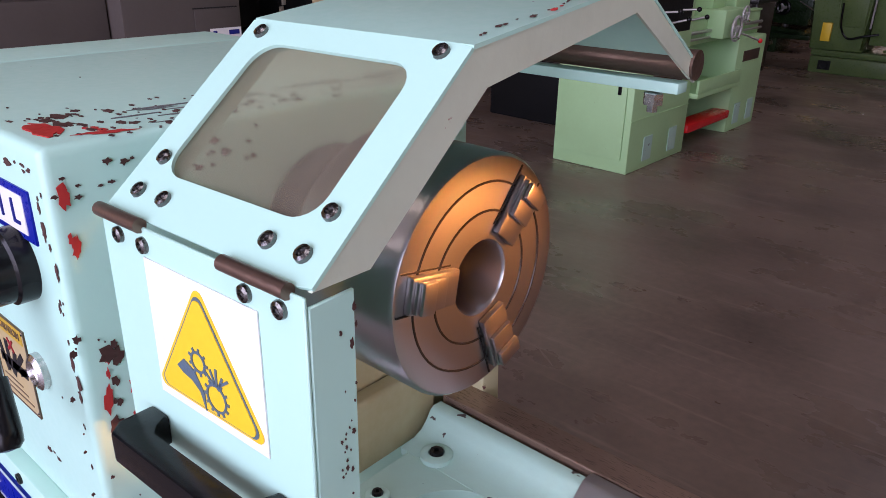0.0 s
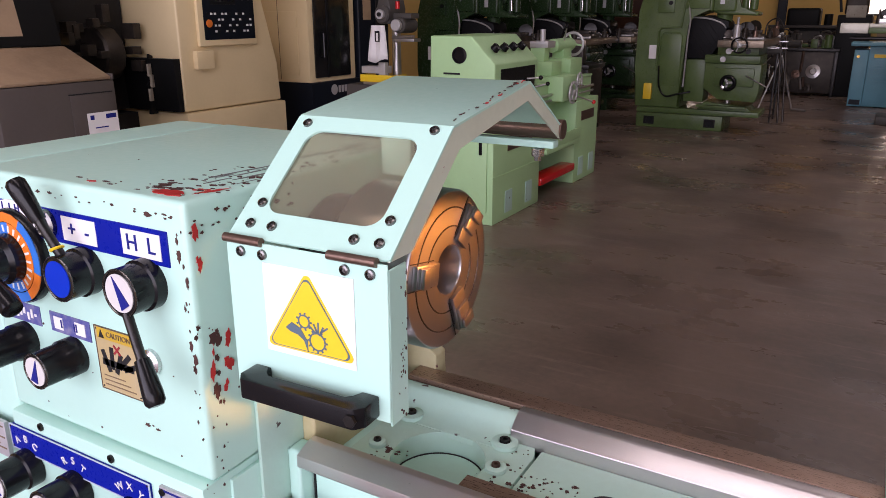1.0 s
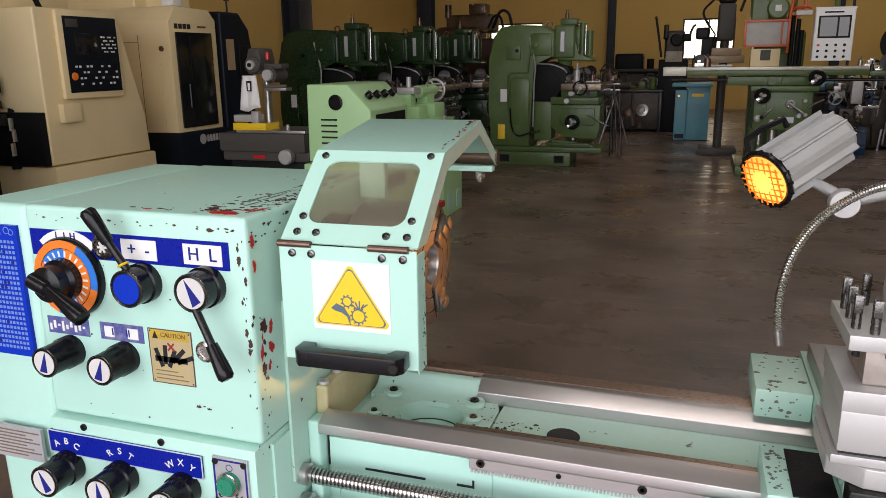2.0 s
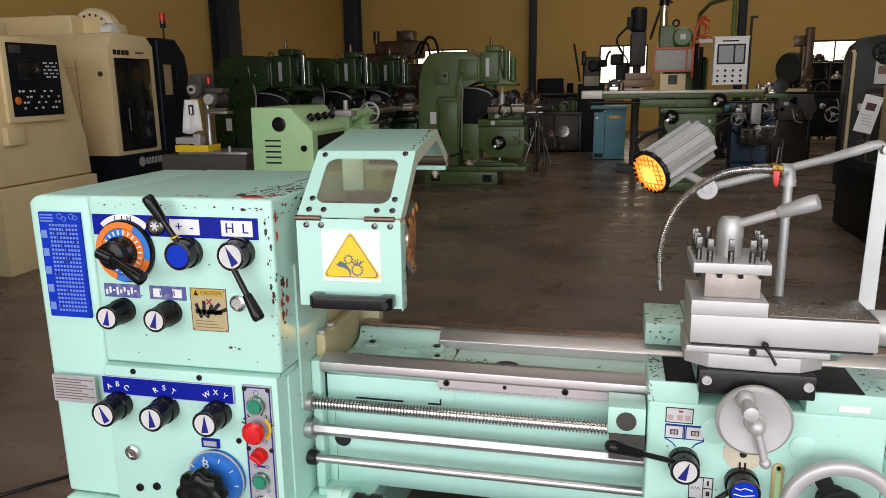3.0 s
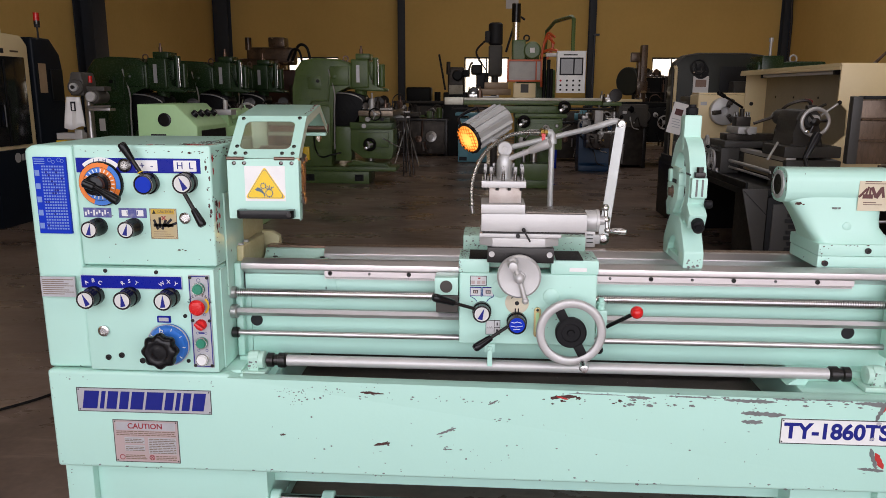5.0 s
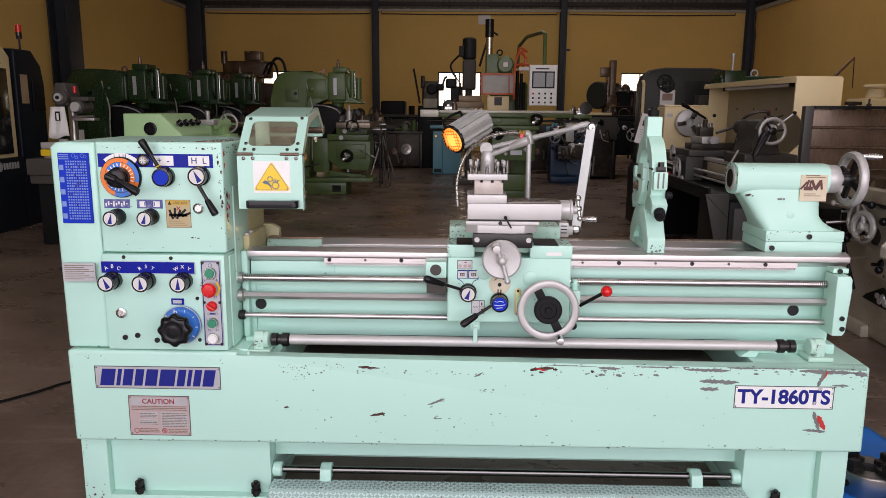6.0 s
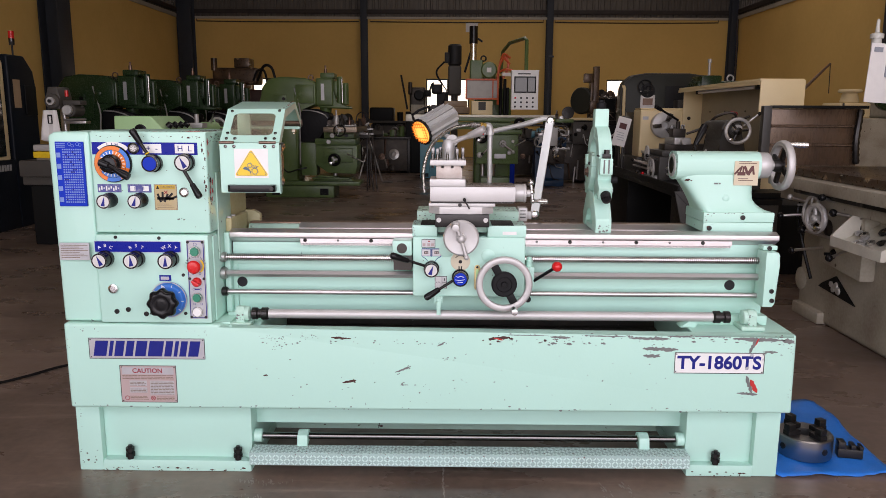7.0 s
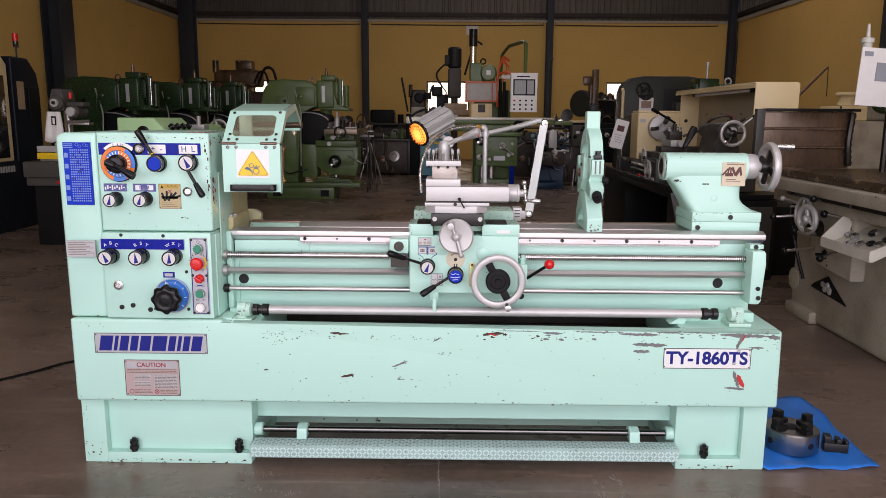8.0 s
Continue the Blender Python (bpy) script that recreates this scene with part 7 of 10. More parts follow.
# pale green lathe that runs away from the camera
gl = thing("engine_lathe", "pale green engine lathe with a louvred end door", "lathe", pose(-1.20, 4.52, 0, 0, 0, 90))
# local x runs along its bed, local y towards its back
part("head_pedestal", Form().box(0.0, 0.92, 0.0, 0.62, 0.0, 0.80, 0.015).box(-0.004, 0.924, -0.004, 0.02, 0.38, 0.386, 0), PALEGREEN, gl)
part("tail_pedestal", Form().box(1.78, 2.42, 0.0, 0.60, 0.0, 0.80, 0.015), PALEGREEN, gl)
for x in (0.22, 0.62, 1.90, 2.2):
    part("pocket", Form().box(x, x + 0.13, -0.006, -0.001, 0.06, 0.24, 0), MINT_WORN, gl)
part("end_door", Form().box(-0.014, -0.002, 0.05, 0.58, 0.10, 0.76, 0.006), PALEGREEN, gl)
part("door_latch", Form().box(-0.024, -0.014, 0.09, 0.115, 0.56, 0.68, 0.003), BLACK, gl)
part("maker_strip", Form().box(0.25, 0.72, -0.006, -0.001, 0.56, 0.68, 0), RUSTY, gl, "brown worn maker strip")
part("maker_strip", Form().box(1.92, 2.28, -0.006, -0.001, 0.60, 0.69, 0), RUSTY, gl)
part("chip_tray", Form().box(0.93, 1.77, -0.06, 0.55, 0.42, 0.46, 0.008).box(0.93, 1.77, -0.06, -0.04, 0.46, 0.56, 0.004), PALEGREEN, gl)
part("red_brake", Form().box(0.93, 1.77, -0.02, 0.14, 0.14, 0.21, 0.02), RED, gl, "red foot brake bar")
part("bed", Form().box(0.80, 2.45, 0.10, 0.48, 0.80, 0.99, 0.01).box(0.80, 2.45, 0.09, 0.17, 0.992, 1.01, 0.003), PALEGREEN, gl)
part("head", Form().prism("x", [(0.0, 0.82), (0.0, 1.24), (0.20, 1.44), (0.555, 1.44), (0.565, 0.82)], 0.0, 0.80, 0.014, 3), PALEGREEN, gl)
part("spindle_hole", Form().turned([(0.062, 0), (0.062, 0.006), (0.046, 0.008), (0.044, -0.03), (0, -0.03)], (-0.001, 0.30, 1.30), (-1, 0, 0), 24), BLACK, gl)
for i in range(5):
    part("louvre", Form().box(-0.006, 0.001, 0.295, 0.437, 0.968 + i * 0.047, 0.982 + i * 0.047, 0), FLAT_BLACK, gl)
part("belt_knob", Form().turned([(0.026, 0), (0.026, 0.02), (0.02, 0.026), (0, 0.026)], (-0.001, 0.08, 1.10), (-1, 0, 0), 18), BLACK, gl)
for i in range(4):
    part("speed_knob", Form().turned([(0.035, 0), (0.03, 0.04), (0, 0.045)], (0.14 + i * 0.16, 0.08, 1.34), (0, -0.7, 0.7), 16), BLACK, gl)
part("speed_chart", Form().prism("x", [(-0.003, 0.95), (-0.003, 1.20), (0.0, 1.20), (0.0, 0.95)], 0.1, 0.74), SLATE, gl)
for i in range(5):
    ball_lever(gl, (0.12 + i * 0.15, -0.01, 1.02 + 0.08 * (i % 2)), (0.14 + i * 0.15, -0.12, 1.05 + 0.06 * (i % 2)), 0.008, 0.018)
part("chuck", Form().turned([(0.06, 0), (0.115, 0.01), (0.115, 0.10), (0.03, 0.105), (0, 0.06)], (0.81, 0.30, 1.30), (1, 0, 0), 28), CHUCK, gl)
part("carriage", Form().box(1.30, 1.72, -0.04, 0.52, 0.84, 1.06, 0.012).box(1.36, 1.60, 0.1, 0.42, 1.06, 1.18, 0.008).box(1.42, 1.54, 0.2, 0.34, 1.18, 1.30, 0.006), PALEGREEN, gl)
handwheel(gl, (1.40, -0.10, 0.92), (0, -1, 0), 0.09, 0.012, SATIN)
handwheel(gl, (1.55, -0.10, 1.02), (0, -1, 0), 0.06, 0.010, SATIN)
ball_lever(gl, (1.66, -0.05, 0.86), (1.80, -0.16, 0.80), 0.008, 0.02, RED)
part("tool_turret", Form().box(1.40, 1.58, 0.16, 0.34, 1.30, 1.36, 0.006).rod((1.49, 0.25, 1.36), (1.49, 0.25, 1.46), 0.025, n=14), SATIN, gl)
part("tailstock", Form().box(1.94, 2.26, 0.14, 0.44, 1.00, 1.18, 0.012).rod((1.84, 0.30, 1.30), (2.32, 0.30, 1.30), 0.065, n=22, b=0.01).box(2.00, 2.22, 0.24, 0.36, 1.16, 1.28, 0.01), PALEGREEN, gl)
handwheel(gl, (2.40, 0.30, 1.30), (1, 0, 0), 0.11, 0.014, SATIN, PALEGREEN)
ball_lever(gl, (2.04, 0.26, 1.34), (1.96, 0.20, 1.48))
part("lead_screw", Form().rod((0.92, 0.07, 0.90), (2.42, 0.07, 0.90), 0.014, n=12), STEEL, gl)
part("feed_rod", Form().rod((0.92, 0.07, 0.85), (2.42, 0.07, 0.85), 0.011, n=12), STEEL, gl)

# steel strips stacked beside the middle mill, on a low bench
sb = thing("stock_bench", "low steel bench stacked with oily steel strips", "bench", pose(-0.85, 11.75, 0))
part("bench_top", Form().box(0.0, 0.80, 0.0, 0.55, 1.02, 1.08, 0.006), GREY, sb)
for x in (0.04, 0.72):
    for y in (0.04, 0.47):
        part("leg", Form().box(x, x + 0.025, y, y + 0.025, 0, 1.02, 0.002), DARKSTEEL, sb)
fittings(sb, 0.10, 0.70, 0.08, 0.48, 1.27, 9, 24, 0.12)
for x, y, h in ((0.75, 0.1, 0.7), (0.80, 0.3, 0.85), (-0.06, 0.2, 0.6)):
    part("leaning_bar", Form().rod((x + 0.12, y - 0.2, 0.01), (x, y, 1.02 + h * 0.3), 0.016, n=8), CASTING, sb)
rr = random.Random(23)
for i in range(16):
    z, x = 1.082 + 0.024 * (i // 2), 0.05 + 0.2 * rr.random()
    part("steel_strip", Form().tilted(Matrix.Translation((x + 0.28, 0.12 + 0.26 * (i % 2), z + 0.011)) @ Matrix.Rotation(0.2 * (rr.random() - 0.5), 4, "Z"), 0.5 + 0.2 * rr.random(), 0.12, 0.018, 0.002), (STEEL, RUSTY, SATIN, CASTING)[i % 4], sb)

# tool grinder on its grey base
tg = thing("tool_grinder", "grey tool grinder with twin heads and hanging cloth", "grinder", pose(-3.06, 5.45, 0) @ Matrix.Scale(0.965, 4))
part("cabinet", Form().box(-0.10, 0.78, 0, 0.75, 0, 0.70, 0.02), SLATE, tg)
part("bed", Form().box(-0.16, 0.84, -0.05, 0.8, 0.70, 0.80, 0.02), GREY, tg)
part("cross_feed", Form().rod((0.62, -0.06, 0.76), (0.62, -0.16, 0.76), 0.075, n=20, b=0.012), SATIN, tg)
part("red_badge", Form().box(0.20, 0.34, -0.055, -0.049, 0.73, 0.76, 0), RED, tg)
part("table", Form().box(-0.16, 0.82, -0.10, 0.45, 0.80, 0.985, 0.02), GREY, tg)
part("table_top", Form().box(0.04, 0.82, -0.08, 0.42, 0.986, 1.015, 0.006), STEEL, tg)
part("oiler", Form().rod((0.60, -0.02, 1.016), (0.60, -0.02, 1.07), 0.016, n=10), SATIN, tg)
part("yellow_tray", Form().box(0.02, 0.40, -0.10, 0.16, 1.016, 1.035, 0.004).box(0.02, 0.40, -0.10, -0.09, 1.035, 1.085, 0.003).box(0.02, 0.03, -0.09, 0.16, 1.035, 1.085, 0.003).box(0.39, 0.40, -0.09, 0.16, 1.035, 1.085, 0.003), YELLOW, tg, "yellow magnetic tray")
part("work_rest", Form().box(-0.02, 0.24, -0.02, 0.14, 1.09, 1.16, 0.008).box(0.20, 0.28, -0.04, 0.02, 1.05, 1.20, 0.006), SATIN, tg)
part("pillar", Form().rod((0.26, 0.20, 1.016), (0.26, 0.20, 1.60), 0.045, n=14), STEEL, tg)
part("wheel_head", Form().prism("y", [(0.16, 1.56), (0.31, 1.56), (0.315, 1.70), (0.29, 1.81), (0.18, 1.81), (0.15, 1.70)], 0.02, 0.30, 0.02).rod((0.235, -0.02, 1.65), (0.235, 0.04, 1.65), 0.085, n=26, b=0.012), GREY, tg)
part("wheel_flange", Form().rod((0.235, -0.05, 1.65), (0.235, -0.02, 1.65), 0.045, n=18), SATIN, tg)
part("wheel_nut", Form().rod((0.235, -0.07, 1.65), (0.235, -0.05, 1.65), 0.02, n=8), DARKSTEEL, tg)
part("second_head", Form().rod((0.41, 0.0, 1.55), (0.41, 0.26, 1.55), 0.075, n=24, b=0.015).box(0.32, 0.52, 0.06, 0.22, 1.61, 1.66, 0.01), GREY, tg)
part("second_wheel", Form().rod((0.41, -0.05, 1.55), (0.41, 0.0, 1.55), 0.055, n=20, b=0.008), SATIN, tg)
part("pilot_cap", Form().rod((0.38, 0.05, 1.70), (0.38, 0.05, 1.77), 0.02, n=10), RED, tg)
part("arm_rod", Form().rod((0.36, -0.02, 1.44), (0.62, -0.04, 1.45), 0.014, n=10).box(0.38, 0.62, -0.05, 0.08, 1.40, 1.43, 0.006), STEEL, tg)
cloth = Form()
cols = [[cloth.bm.verts.new((0.26 + (0.075 + 0.035 * v / 5) * (u - 3) / 3, -0.12 - 0.014 * math.sin(u * 1.7 + v * 0.4) - 0.01 * v / 5, 1.55 - 0.33 * v / 5 - (0.02 * math.sin(u * 0.9) if v == 5 else 0))) for u in range(7)] for v in range(6)]
for v in range(5):
    for u in range(6):
        cloth.bm.faces.new((cols[v][u], cols[v][u + 1], cols[v + 1][u + 1], cols[v + 1][u]))
cl = part("cloth_apron", cloth, PAPER, tg, "white printed cloth hanging from the grinder")
cl.modifiers.new("thickness", "SOLIDIFY").thickness = 0.006
part("cloth_print", Form().box(0.245, 0.30, -0.152, -0.150, 1.40, 1.50, 0), FLAT_BLACK, tg)
part("cloth_mark", Form().box(0.262, 0.285, -0.1545, -0.1525, 1.41, 1.48, 0), PAPER, tg)

# CNC turning centre with an open dark door, cream
c1 = thing("cnc_lathe", "cream CNC turning centre with dark control panel", "CNC machine", pose(-3.9, 3.0, 0) @ Matrix.Scale(0.95, 4))
# local: x towards the aisle, y along its front
part("base", Form().box(-1.6, 0.04, 1.0, 2.32, 0, 0.815, 0.015), CREAM, c1)
# black block paints the shade below the open doorway
part("chip_bay", Form().box(-1.6, -0.62, 0.0, 0.99, 0, 0.80, 0.01), FLAT_BLACK, c1)
part("torn_seal", Form().prism("x", [(0.90, 0.80), (0.985, 0.80), (0.99, 1.32), (0.95, 1.34), (0.93, 1.22), (0.955, 1.12), (0.90, 1.06), (0.93, 0.96)], -0.36, -0.33, 0.004), SLATE, c1)
for z, y in ((0.98, 0.90), (1.10, 0.93), (1.20, 0.91)):
    part("swarf_patch", Form().tilted(pose(-0.30, y, z, 0, 0, 20), 0.02, 0.05, 0.11, 0.004), GREYGREEN, c1)
part("front_cover", Form().prism("x", [(1.02, 0.825), (2.30, 0.825), (2.275, 1.20), (2.0, 2.19), (1.02, 2.19)], -1.55, 0.0, 0.02, 3), CREAM, c1)
part("rear_housing", Form().box(-1.55, -0.75, 0.0, 1.0, 0.825, 2.19, 0.02), CREAM, c1)
part("roof_box", Form().box(-1.5, -0.55, 1.0, 2.0, 2.192, 2.36, 0.03), CREAM, c1)
# black sheet stands for the unlit inside of the doorway
part("open_doorway", Form().box(-0.74, -0.70, 0.02, 1.0, 0.83, 2.18, 0.004), FLAT_BLACK, c1)
part("door_jamb", Form().prism("x", [(0.96, 0.83), (1.015, 0.83), (1.015, 1.30), (0.94, 1.30)], -0.7, -0.01, 0.004), SLATE, c1)
rr = random.Random(9)
for i in range(16):
    x, y, z = -0.62 + rr.random() * 0.2, 0.1 + rr.random() * 0.8, 1.0 + rr.random() * 0.8
    part("turret_tool", Form().box(x, x + 0.08 + rr.random() * 0.1, y, y + 0.05 + rr.random() * 0.08, z, z + 0.06 + rr.random() * 0.1, 0.006), CASTING, c1)
part("turret", Form().rod((-0.6, 0.55, 1.35), (-0.6, 0.75, 1.35), 0.24, n=12, b=0.02), CASTING, c1)
pn = part("control_panel", Form().box(0.002, 0.045, 1.225, 1.96, 1.40, 2.175, 0.012), CREAM, c1)
part("panel_face", Form().box(0.045, 0.052, 1.285, 1.93, 1.455, 2.125, 0.003), NAVY, pn)
part("screen", Form().box(0.052, 0.058, 1.40, 1.66, 1.79, 1.98, 0.003), SCREEN, pn)
part("screen_bezel", Form().box(0.0522, 0.0545, 1.37, 1.69, 1.765, 2.005, 0.002), SLATE, pn)
part("tape_slot", Form().box(0.052, 0.058, 1.31, 1.45, 2.03, 2.10, 0.003), GREY, pn)
for i in range(7):
    for j in range(5):
        part("key", Form().box(0.052, 0.057, 1.715 + i * 0.028, 1.735 + i * 0.028, 1.81 + j * 0.033, 1.824 + j * 0.033, 0.001), WHITE_PRINT if (i + j) % 3 else SLATE, pn)
for i in range(13):
    for j in range(4):
        if (i * 3 + j * 5) % 4 and not (i < 2 and j < 3):
            part("key", Form().box(0.052, 0.057, 1.32 + i * 0.045, 1.345 + i * 0.045, 1.52 + j * 0.052, 1.538 + j * 0.052, 0.001), WHITE_PRINT if (i + 2 * j) % 3 else SLATE, pn)
part("stop_button", Form().turned([(0.022, 0), (0.036, 0.012), (0.034, 0.022), (0, 0.03)], (0.05, 1.335, 1.60), (1, 0, 0), 16), ORANGE, pn)
part("panel_shelf", Form().box(0.002, 0.06, 1.16, 1.36, 1.20, 1.36, 0.004), CREAM, c1)
part("cable", Form().pipe(curve([(-0.8, 0.9, 2.42), (-0.7, 0.95, 2.7), (-0.5, 1.1, 2.75), (-0.35, 1.3, 2.45), (-0.3, 1.4, 2.2)], 8), 0.025, 8), BLACK, c1)

# older slate CNC with a chip shelf
C0_GREY = material("grey_brown_machine_paint", (0.095, 0.080, 0.072), 0.5, vary=0.25, scale=3, fine=40, tint=(0.07, 0.058, 0.05), spec=0.3)
c0 = thing("cnc_lathe", "slate-grey CNC lathe with an oily tan shelf", "CNC machine", pose(-3.35, 0.6, 0))
part("base", Form().box(-1.5, 0.05, 1.42, 2.25, 0, 1.175, 0.02).box(-1.5, -0.10, 0, 1.41, 0, 1.175, 0.02), C0_GREY, c0)
part("shelf", Form().prism("y", [(-0.45, 1.176), (0.05, 1.176), (0.06, 1.195), (-0.40, 1.385), (-0.45, 1.385)], 1.46, 2.22, 0.006), TAN_FLAT, c0, "oily tan sloping chip shelf")
part("shelf_rim", Form().box(-0.02, 0.065, 2.222, 2.236, 1.176, 1.215, 0.004), C0_GREY, c0)
part("hood", Form().prism("y", [(-1.5, 1.386), (-0.44, 1.386), (-0.60, 2.2), (-1.5, 2.2)], 0.0, 2.24, 0.03), SLATE, c0)
part("door_window", Form().prism("y", [(-0.470, 1.46), (-0.452, 1.46), (-0.575, 2.08), (-0.593, 2.08)], 1.56, 1.96), TAN_FLAT, c0)
part("door_handle", Form().pipe([(-0.52, 1.50, 1.66), (-0.45, 1.50, 1.67), (-0.45, 1.80, 1.67), (-0.52, 1.80, 1.66)], 0.016, 8), SLATE, c0)
part("hatch", Form().box(0.05, 0.056, 1.90, 2.22, 0.80, 1.09, 0.002), C0_GREY, c0)
part("hatch_gap", Form().box(0.05, 0.0535, 1.89, 2.22, 1.092, 1.10, 0), FLAT_BLACK, c0)
part("label_sheet", Form().box(0.057, 0.06, 2.00, 2.235, 0.78, 0.965, 0), PAPER, c0, "white and lilac label sheet")
part("label_mark", Form().box(0.0605, 0.0615, 2.02, 2.05, 0.92, 0.95, 0).box(0.0605, 0.0615, 2.14, 2.22, 0.92, 0.95, 0).box(0.0605, 0.0615, 2.05, 2.15, 0.86, 0.868, 0), INK_BLUE, c0)

# machining centre in cream and navy
c2 = thing("machining_centre", "cream and navy machining centre with sliding door", "CNC machine", pose(-4.06, 5.84, 0) @ Matrix.Scale(0.955, 4))
part("plinth", Form().box(-2.2, 0.02, 0.0, 1.0, 0, 0.92, 0.015), NAVY, c2)
part("enclosure", Form().prism("x", [(0.0, 0.92), (0.0, 2.14), (0.13, 2.31), (0.74, 2.29), (0.86, 2.18), (0.86, 0.92)], -2.2, 0.0, 0.02), CREAM, c2)
part("door", Form().box(0.0, 0.02, 0.09, 0.74, 0.97, 2.03, 0.006), SMOKED, c2, "dark glazed sliding door")
part("door_edge", Form().box(0.02, 0.03, 0.30, 0.33, 0.97, 1.99, 0.003), SLATE, c2)
part("door_handle", Form().pipe([(0.02, 0.20, 1.20), (0.06, 0.20, 1.20), (0.06, 0.20, 1.46), (0.02, 0.20, 1.46)], 0.014, 8), BLACK, c2)
f = Form()
for i in range(4):
    f.box(0.001, 0.004, 0.09 + i * 0.075, 0.15 + i * 0.075, 2.065, 2.12, 0)
part("maker_marks", f, FLAT_BLACK, c2)
part("model_mark", Form().box(0.001, 0.004, 0.50, 0.66, 2.085, 2.105, 0), RUSTY, c2)
f = Form().turned([(0.06, 0), (0.06, 0.004), (0, 0.004)], (0.022, 0.40, 0.82), (1, 0, 0), 20)
for i in range(6):
    f.box(0.021, 0.025, 0.48 + i * 0.058, 0.52 + i * 0.058, 0.78, 0.86, 0)
part("maker_marks", f, SATIN, c2)
part("tool_drum", Form().rod((-0.44, 0.36, 2.30), (-0.44, 0.52, 2.30), 0.31, n=40, b=0.03), CREAM, c2)
part("drum_rim", Form().torus((-0.44, 0.358, 2.30), (0, 1, 0), 0.27, 0.012, 40, 8), WHITE_PRINT, c2)
for i in range(9):
    part("drum_bolt", Form().turned([(0.014, 0), (0.014, 0.008), (0, 0.008)], (-0.44 + 0.23 * math.cos(0.35 * i + 0.2), 0.359, 2.30 + 0.23 * math.sin(0.35 * i + 0.2)), (0, -1, 0), 8), FLAT_BLACK, c2)
part("drum_cover", Form().prism("x", [(0.16, 2.31), (0.34, 2.31), (0.32, 2.37), (0.24, 2.42), (0.17, 2.38)], -0.20, -0.04, 0.02), WHITE_PRINT, c2)
part("top_motor", Form().prism("x", [(0.40, 2.31), (0.62, 2.31), (0.60, 2.42), (0.44, 2.44)], -0.45, -0.15, 0.015), CREAM, c2)
part("panel_seam", Form().box(-0.42, -0.415, -0.016, -0.0125, 0.95, 2.0, 0).box(-0.65, -0.42, -0.016, -0.0125, 1.92, 1.925, 0), RUSTY, c2)
part("side_panel", Form().box(-1.35, -0.15, -0.012, -0.001, 1.0, 1.7, 0.004), CREAM, c2)
part("round_lock", Form().turned([(0.03, 0), (0.03, 0.012), (0, 0.012)], (-0.12, -0.001, 1.85), (0, -1, 0), 14), RUSTY, c2)
part("spindle_column", Form().box(-2.1, -0.55, 0.15, 0.75, 2.29, 2.52, 0.03, 3), CREAM, c2)
nv = thing("control_cabinet", "navy electrical cabinet with a stack light", "cabinet", pose(-4.46, 6.72, 0) @ Matrix.Scale(0.955, 4))
part("body", Form().prism("x", [(0.0, 0.0), (0.0, 2.29), (0.40, 2.29), (0.60, 2.10), (0.64, 1.9), (0.64, 0.0)], -0.9, 0.45, 0.03, 3), NAVY, nv)
part("sheet", Form().box(0.452, 0.456, 0.08, 0.24, 1.60, 1.97, 0), TAN_FLAT, nv)
part("screen", Form().box(0.452, 0.47, 0.33, 0.60, 1.50, 1.90, 0.01), SLATE, nv)
st = part("stack_light", Form().rod((0.42, 0.2, 2.28), (0.42, 0.2, 2.42), 0.012, n=8).rod((0.42, 0.2, 2.42), (0.42, 0.2, 2.50), 0.034, n=14), FLAT_BLACK, nv)
part("red_lens", Form().rod((0.42, 0.2, 2.503), (0.42, 0.2, 2.60), 0.036, n=14), RED, st)
part("dark_lens", Form().rod((0.42, 0.2, 2.462), (0.42, 0.2, 2.502), 0.0365, n=14), SMOKED, st)

# ---- the milling machine with the hanging read-out, mid hall ----
mm = thing("milling_machine", "green bed milling machine with hanging white read-out", "milling machine", pose(2.03, 10.2, 0) @ Matrix.Scale(0.97, 4))
part("base", Form().box(-0.26, 0.50, -0.1, 1.3, 0, 0.14, 0.02).box(0.0, 0.52, -0.08, 0.3, 0.14, 0.42, 0.015), MIDGREEN, mm)
part("column", Form().box(-0.10, 0.58, 0.62, 1.25, 0.14, 2.0, 0.05, 3), MIDGREEN, mm)
part("lifting_screw", Form().rod((0.22, 0.3, 0.42), (0.22, 0.3, 0.7), 0.06, n=14).rod((0.05, 0.35, 0.14), (0.05, 0.35, 0.7), 0.035, n=10), STEEL, mm)
kn = part("knee", Form().box(-0.08, 0.66, -0.12, 0.6, 0.66, 1.18, 0.02), MIDGREEN, mm)
part("knee_top", Form().box(-0.14, 0.72, -0.16, 0.6, 1.185, 1.26, 0.012), MIDGREEN, kn)
part("knee_cover", Form().box(0.08, 0.62, -0.135, -0.121, 0.74, 1.10, 0.006), MIDGREEN, kn)
part("saddle", Form().box(-0.45, 0.75, -0.10, 0.5, 1.265, 1.385, 0.01), MIDGREEN, mm)
part("saddle_boss", Form().rod((0.12, -0.14, 1.33), (0.12, -0.09, 1.33), 0.055, n=18).rod((0.28, -0.14, 1.33), (0.28, -0.09, 1.33), 0.04, n=18), MIDGREEN, mm)
tb = part("table", Form().box(-1.0, 1.30, -0.12, 0.28, 1.40, 1.47, 0.006), MIDGREEN, mm)
part("table_wing", Form().box(1.31, 1.62, -0.10, 0.24, 1.39, 1.45, 0.006), MIDGREEN, tb)
PALE = material("pale_ground_table", (0.52, 0.50, 0.42), 0.4, 0.4, vary=0.2, scale=8, fine=60)
part("table_top", Form().box(-1.0, 1.29, -0.12, 0.28, 1.471, 1.515, 0.004), PALE, tb)
